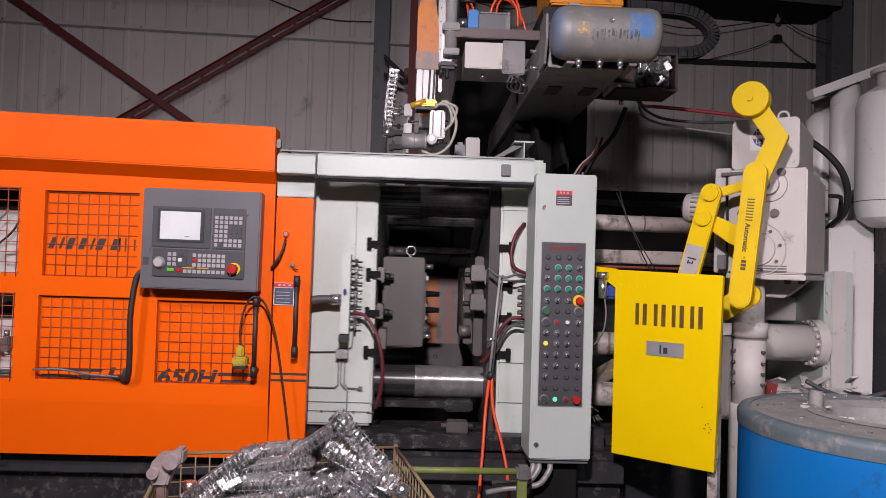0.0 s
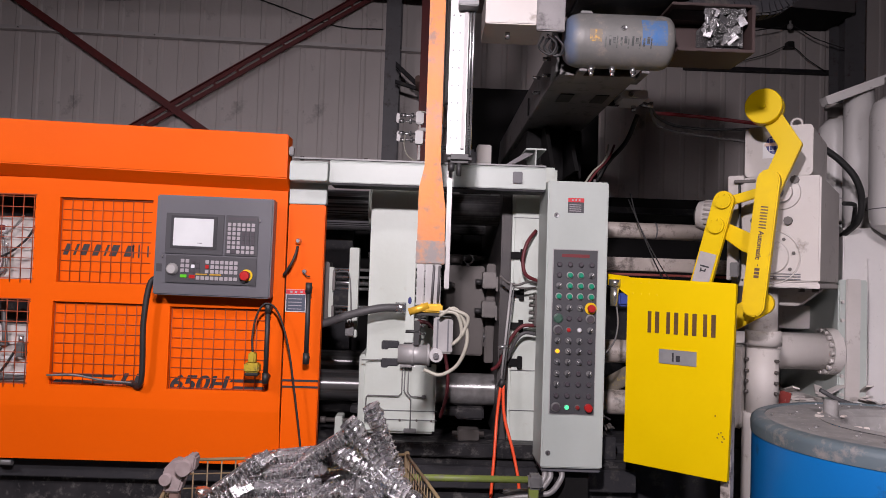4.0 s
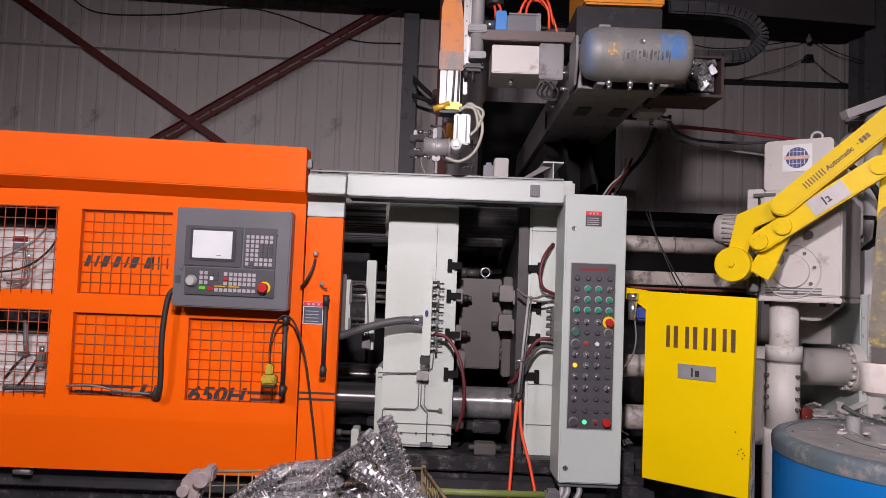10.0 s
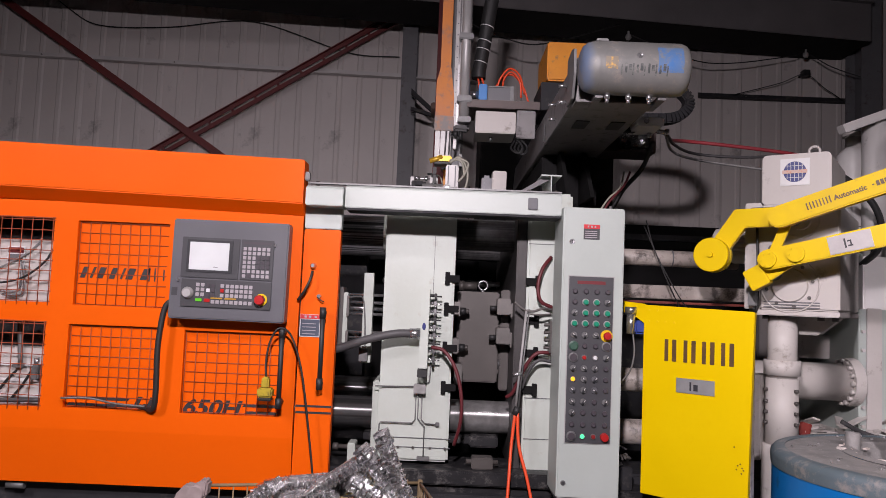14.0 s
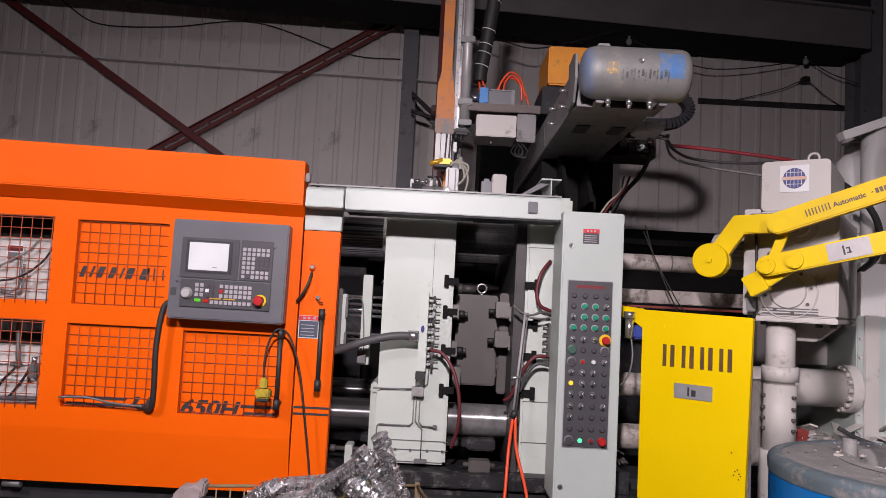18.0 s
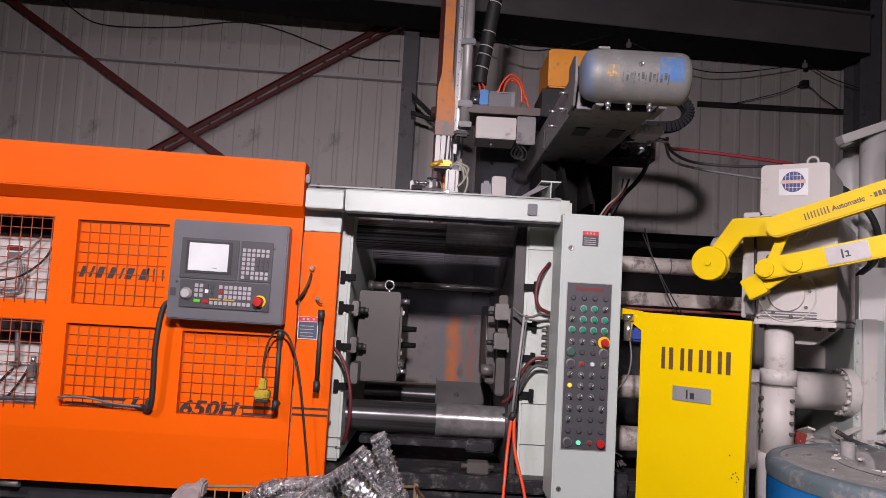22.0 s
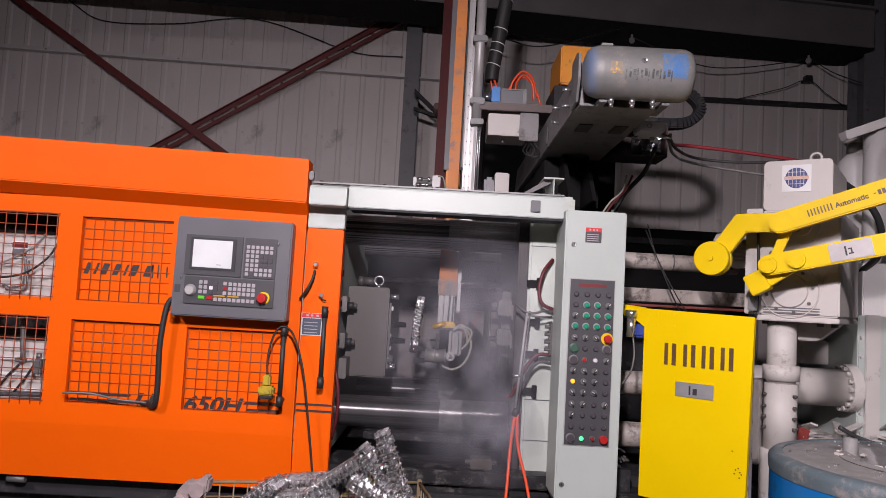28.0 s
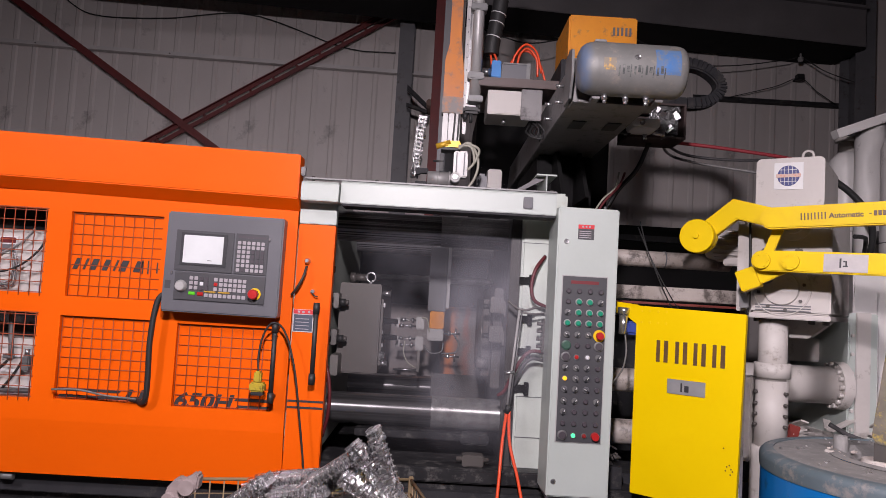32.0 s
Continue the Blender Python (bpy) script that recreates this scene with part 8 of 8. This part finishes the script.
    box(bm, 0.87, 0.91, 5.01, 5.07, 0.0, 1.962, 0.003)
    box(bm, 3.15, 3.19, 5.01, 5.07, 0.0, 1.962, 0.003)
    single("cable_duct", bm, DARK, (2, 5, 1.96), "thin dark steel duct across the back", "duct")


def spray_mist():
    """Mist of the die spray, in soft puffs."""
    s = thing("spray_mist", (0.5, 5.0, 1.2), "thin grey spray mist drifting in the die space", "mist")
    puffs = []
    bm = B()
    bmesh.ops.create_uvsphere(bm, u_segments=32, v_segments=20, radius=1.0)
    bmesh.ops.delete(bm, geom=[v for v in bm.verts if v.co.y > 0.01], context="VERTS")
    for f in bm.faces:
        f.smooth = True
    me = bpy.data.meshes.new("puff")
    bm.to_mesh(me)
    bm.free()
    me.materials.append(MIST)
    for k in range(len(PUFFS)):
        ob = new("puff", me)
        ob.parent = s
        ob.scale = (PUFFS[k][3], 0.12, PUFFS[k][4])
        puffs.append(ob)
    return puffs


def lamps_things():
    # fixtures made up for the added lights; none is in view
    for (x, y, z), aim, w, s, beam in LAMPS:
        l = thing("unseen_lamp", (x, y, z + 0.1), "unseen grey lamp on a hanger", "lamp", "hall lamps")
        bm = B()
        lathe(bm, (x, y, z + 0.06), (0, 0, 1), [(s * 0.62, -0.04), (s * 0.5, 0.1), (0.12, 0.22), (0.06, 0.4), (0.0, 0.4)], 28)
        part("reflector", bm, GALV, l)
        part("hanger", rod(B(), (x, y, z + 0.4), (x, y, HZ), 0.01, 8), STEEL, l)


# ---- movement ----
# mist: x, y, z, half width, half height of each puff where it is thickest, and its drift at the end
PUFFS = [(0.18, 3.68, 1.10, 0.42, 0.50, 0.05, 0.25), (0.22, 3.60, 0.85, 0.40, 0.38, 0.10, 0.30), (0.36, 3.40, 1.15, 0.26, 0.55, 0.05, 0.30), (0.06, 4.55, 1.35, 0.50, 0.42, 0.15, 0.20), (0.28, 3.44, 0.85, 0.28, 0.30, -0.02, 0.35),
         (0.26, 3.66, 1.45, 0.36, 0.40, 0.02, 0.22), (-0.10, 4.50, 1.05, 0.42, 0.40, 0.22, 0.20), (0.05, 3.62, 1.35, 0.66, 0.80, 0.0, 0.0)]

# carriage: seconds, x, y of its front corner
RAIL = [(0, 0.204, 3.369), (0.5, 0.204, 3.180), (1, 0.200, 3.003), (1.5, 0.197, 2.832), (2, 0.193, 2.672), (2.2, 0.192, 2.660), (8.4, 0.191, 2.660), (9, 0.189, 2.769), (9.5, 0.181, 2.942), (10, 0.176, 3.110),
        (10.5, 0.171, 3.288), (11, 0.168, 3.466), (11.5, 0.163, 3.639), (12, 0.156, 3.825), (12.4, 0.153, 3.990), (12.6, 0.153, 4.0), (24.6, 0.154, 4.0), (25, 0.096, 4.0), (25.4, 0.072, 4.0), (26.6, 0.072, 4.0), (27.4, 0.204, 4.0), (28.6, 0.204, 4.005),
        (29, 0.204, 3.949), (29.5, 0.206, 3.868), (30.6, 0.207, 3.868), (31, 0.208, 3.755), (31.5, 0.209, 3.683), (32, 0.212, 3.612)]
# arm: seconds, fall of the gripper below its parked height
FALL = [(0, 0.018), (2.0, 0.006), (2.2, 0.03), (2.5, 0.302), (3, 0.792), (3.5, 0.891), (7.2, 0.892), (7.5, 0.766), (8, 0.287), (8.4, -0.005), (8.7, 0.0), (23.3, 0.0), (23.5, 0.086), (24.1, 0.715), (24.5, 0.924), (27.6, 0.924), (28, 0.901), (29.2, 0.902), (29.5, 0.863),
        (29.7, 0.70), (30, 0.40), (30.2, 0.17), (30.5, -0.015), (31, 0.012), (32, 0.012)]
DIE = [(0, -0.248), (0.3, -0.10), (0.6, -0.008), (0.8, 0.0), (19.1, 0.0), (19.5, -0.013), (20, -0.072), (20.5, -0.183), (21, -0.313), (21.5, -0.445), (22, -0.492), (22.5, -0.535), (22.9, -0.566), (32, -0.566)]
ROCK = [(0, 94.3), (7.8, 94.3), (8, 97), (8.25, 105), (8.5, 118.8), (8.75, 133), (9, 150.9), (9.25, 176), (9.5, 203.8), (9.75, 222), (10, 230.5), (10.5, 222), (11, 216.2), (11.5, 211), (12, 208.6), (27.8, 208.6), (28.5, 200.5), (29, 194.1), (29.6, 192.3), (32, 192.3)]
CRANK = [(0, 149), (7.8, 149), (8.25, 140), (8.5, 126), (9, 107), (9.5, 88.5), (10, 61.7), (10.5, 45), (11, 38), (12, 29.8), (27.8, 29.8), (29, 22), (32, 22)]
LINK = [(0, 256), (7.8, 256), (8.25, 267), (8.5, 281), (9, 311), (9.25, 330), (9.5, 349), (9.75, 375), (10, 394), (10.5, 386), (11, 380), (12, 373), (27.8, 373), (29, 360), (32, 359)]
FORE = [(0, 212), (7.8, 212), (8.2, 196), (8.5, 184), (9, 192), (9.25, 208), (9.5, 228), (9.75, 248), (10, 266), (10.5, 270), (12, 268), (27.8, 268), (29, 262), (32, 262)]


def value(rows, t):
    """The value between two rows, eased."""
    for a, b in zip(rows, rows[1:]):
        if a[0] <= t <= b[0]:
            k = (t - a[0]) / (b[0] - a[0])
            return a[1] + (b[1] - a[1]) * k
    return rows[-1][1]


def rail_at(t):
    return value([(r[0], r[1]) for r in RAIL], t), value([(r[0], r[2]) for r in RAIL], t)


def motions():
    walk(carr, [(t, pose(x, y, CARR[2])) for t, x, y in RAIL])
    walk(arm, [(t, pose(0, 0, -f)) for t, f in FALL])
    walk(stage, [(t, pose(0, 0, -0.585 * f)) for t, f in FALL])
    walk(bracket, [(t, pose(0.153 - x, 0, 0)) for t, x, y in RAIL])
    w0 = Vector((0.03, 4.02, 2.12)) - Vector(CARR)
    walk(wrist, [(t, pose(*w0, 0, a, 0)) for t, a in ((0, 0), (3.3, 0), (3.5, 0), (5.5, 0), (6.2, 0), (6.5, -28), (6.8, -10), (7.0, 0), (32, 0))])
    base = Vector((0.0, 4.2, 0.72))
    walk(platen, [(t, Matrix.Translation(base + Vector((d, 0, 0)))) for t, d in DIE])
    # spray arm: parked high, lowered at the end
    sp = Vector((0.02, 4.30, 2.4))
    walk(spray, [(t, Matrix.Translation(sp + Vector((0, 0, -z)))) for t, z in ((0, 0.12), (8.4, 0.12), (9.6, 0.125), (10.4, 0.17), (11, 0.22), (12, 0.29), (12.6, 0.34), (29.6, 0.34), (29.8, 0.43), (30, 0.544), (30.4, 0.56), (31.1, 0.56), (31.3, 0.66), (31.5, 0.88), (31.8, 1.13), (32, 1.185))])
    # castings: one held from the start and dropped into the basket, one taken out of the die at the end
    off = Vector((-0.333, 0.02, -0.130))

    def at_grip(t, dx=0.0):
        x, y = rail_at(t)
        return pose(x + off.x, y + off.y, 2.42 + off.z - value(FALL, t), 6, -14, 88)
    rows = [(t, at_grip(t)) for t in (0, 0.5, 1, 1.5, 2, 2.2, 2.5, 2.75, 3, 3.25)]
    rows += [(3.5, pose(-0.14, 2.66, 1.36, 2, -8, 88)), (3.75, pose(-0.125, 2.60, 1.16, -12, -4, 86)), (3.95, pose(-0.11, 2.53, 0.93, -24, 0, 82)), (4.1, pose(-0.128, 2.52, 0.925, -23, 0, 84)), (32, pose(-0.128, 2.52, 0.925, -23, 0, 84))]
    walk(held, rows)
    inside = Vector((0.18, 4.15, 1.33))
    rows = [(t, pose(inside.x + d, inside.y, inside.z, 6, -14, 88)) for t, d in DIE if t < 23]
    rows += [(25.4, pose(inside.x - 0.566, inside.y, inside.z, 6, -14, 88)), (26.6, pose(inside.x - 0.566, inside.y, inside.z, 6, -14, 88)), (27.4, pose(-0.125, 4.04, 1.36, 6, -14, 88))]
    rows += [(t, pose(rail_at(t)[0] + off.x + 0.006, rail_at(t)[1] + 0.03, 2.275 - value(FALL, t), 6, -14, 88)) for t in (28, 28.6, 29, 29.5, 29.7, 30, 30.2, 30.5, 31, 31.5, 32)]
    walk(nxt, rows)
    # mist leaves the black box at the rear after the spray and drifts up and away
    for k, (ob, p) in enumerate(zip(mist, PUFFS)):
        sc = Matrix.Diagonal((p[3], 0.12, p[4], 1))
        o = Vector((0.5, 5.0, 1.2))
        home = Vector((0.75, 5.62 + 0.06 * k, 1.2 + 0.1 * k))
        full = Vector(p[:3])
        rows = [(0, home), (25.5, home)]
        if k == 7:
            # first steam as the die opens
            rows = [(0, home), (19.6, home), (20.6, Vector((0.16, 4.56, 1.55))), (21.4, Vector((0.2, 4.56, 1.72))), (22.4, Vector((0.22, 4.6, 2.0))), (23.4, Vector((0.25, 4.66, 2.3))), (24.6, Vector((0.35, 5.0, 2.6))), (25.5, home)]
        rows += [(26.3, home.lerp(full, 0.4)), (27.2, full), (28.2, full + Vector((0.01, 0, 0.03))), (29.2, full + Vector((0.03, 0, 0.06)))]
        if k in (0, 2, 5, 7):
            rows += [(30.2, full + Vector((0.09, 0, 0.15))), (31.2, full + Vector((0.14, 0, 0.10))), (32, full + Vector((0.06, 0, 0.05)))]
        else:
            rows += [(30.2, full + Vector((0.25, 0.1, 0.75))), (31.0, full + Vector((0.65, 0.2, 1.25))), (31.6, full + Vector((0.8, 0.2, 2.0))), (32, full + Vector((0.9, 0.2, 2.9)))]
        walk(ob, [(t, Matrix.Translation(v - o) @ sc) for t, v in rows])
    # linkage of the pouring robot

    def spin(p, a):
        return pose(p[0], 0, p[1], 0, -a, 0)
    walk(rocker, [(t, spin(P1, a)) for t, a in ROCK])
    walk(crank, [(t, spin(P2, a)) for t, a in CRANK])
    times = sorted({t for t, _ in ROCK} | {t for t, _ in LINK} | {t for t, _ in FORE})
    lrows, frows, crows, urows = [], [], [], []
    for t in times:
        a = radians(value(CRANK, t))
        lrows.append((t, spin((P2[0] + 0.15 * math.cos(a), P2[1] + 0.15 * math.sin(a)), value(LINK, t))))
        g = radians(value(LINK, t))
        pin = (P2[0] + 0.15 * math.cos(a) - 0.117 * math.cos(g), P2[1] + 0.15 * math.sin(a) - 0.117 * math.sin(g))
        urows.append((t, spin(P1, math.degrees(math.atan2(pin[1] - P1[1], pin[0] - P1[0])) % 360)))
        b = radians(value(ROCK, t) + A_PLATE)
        e = (P1[0] + R_BEND * math.cos(b), P1[1] + R_BEND * math.sin(b))
        f = value(FORE, t)
        frows.append((t, spin(e, f)))
        crows.append((t, pose(e[0] + 0.95 * math.cos(radians(f)), 0, e[1] + 0.95 * math.sin(radians(f)) - 0.06)))
    walk(link, lrows)
    walk(upper, urows)
    walk(fore, frows)
    walk(cup, crows)


hall()
structure()
dark_backing()
tie_bars()
fixed_platen()
platen = moving_platen()
machine_bed()
door_rail()
guard()
pendant()
pillar()
extractor_beam()
carr, stage, arm, wrist, bracket = carriage()
spray = sprayer()
robot, rocker, crank, link, fore, cup, upper = pouring_robot()
safety_panel()
furnace()
injection_side()
spray_wand()
basket()
bpy.data.objects["wire_basket"].rotation_euler = (0, 0, radians(12))
held, nxt = castings()
mist = spray_mist()
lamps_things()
motions()
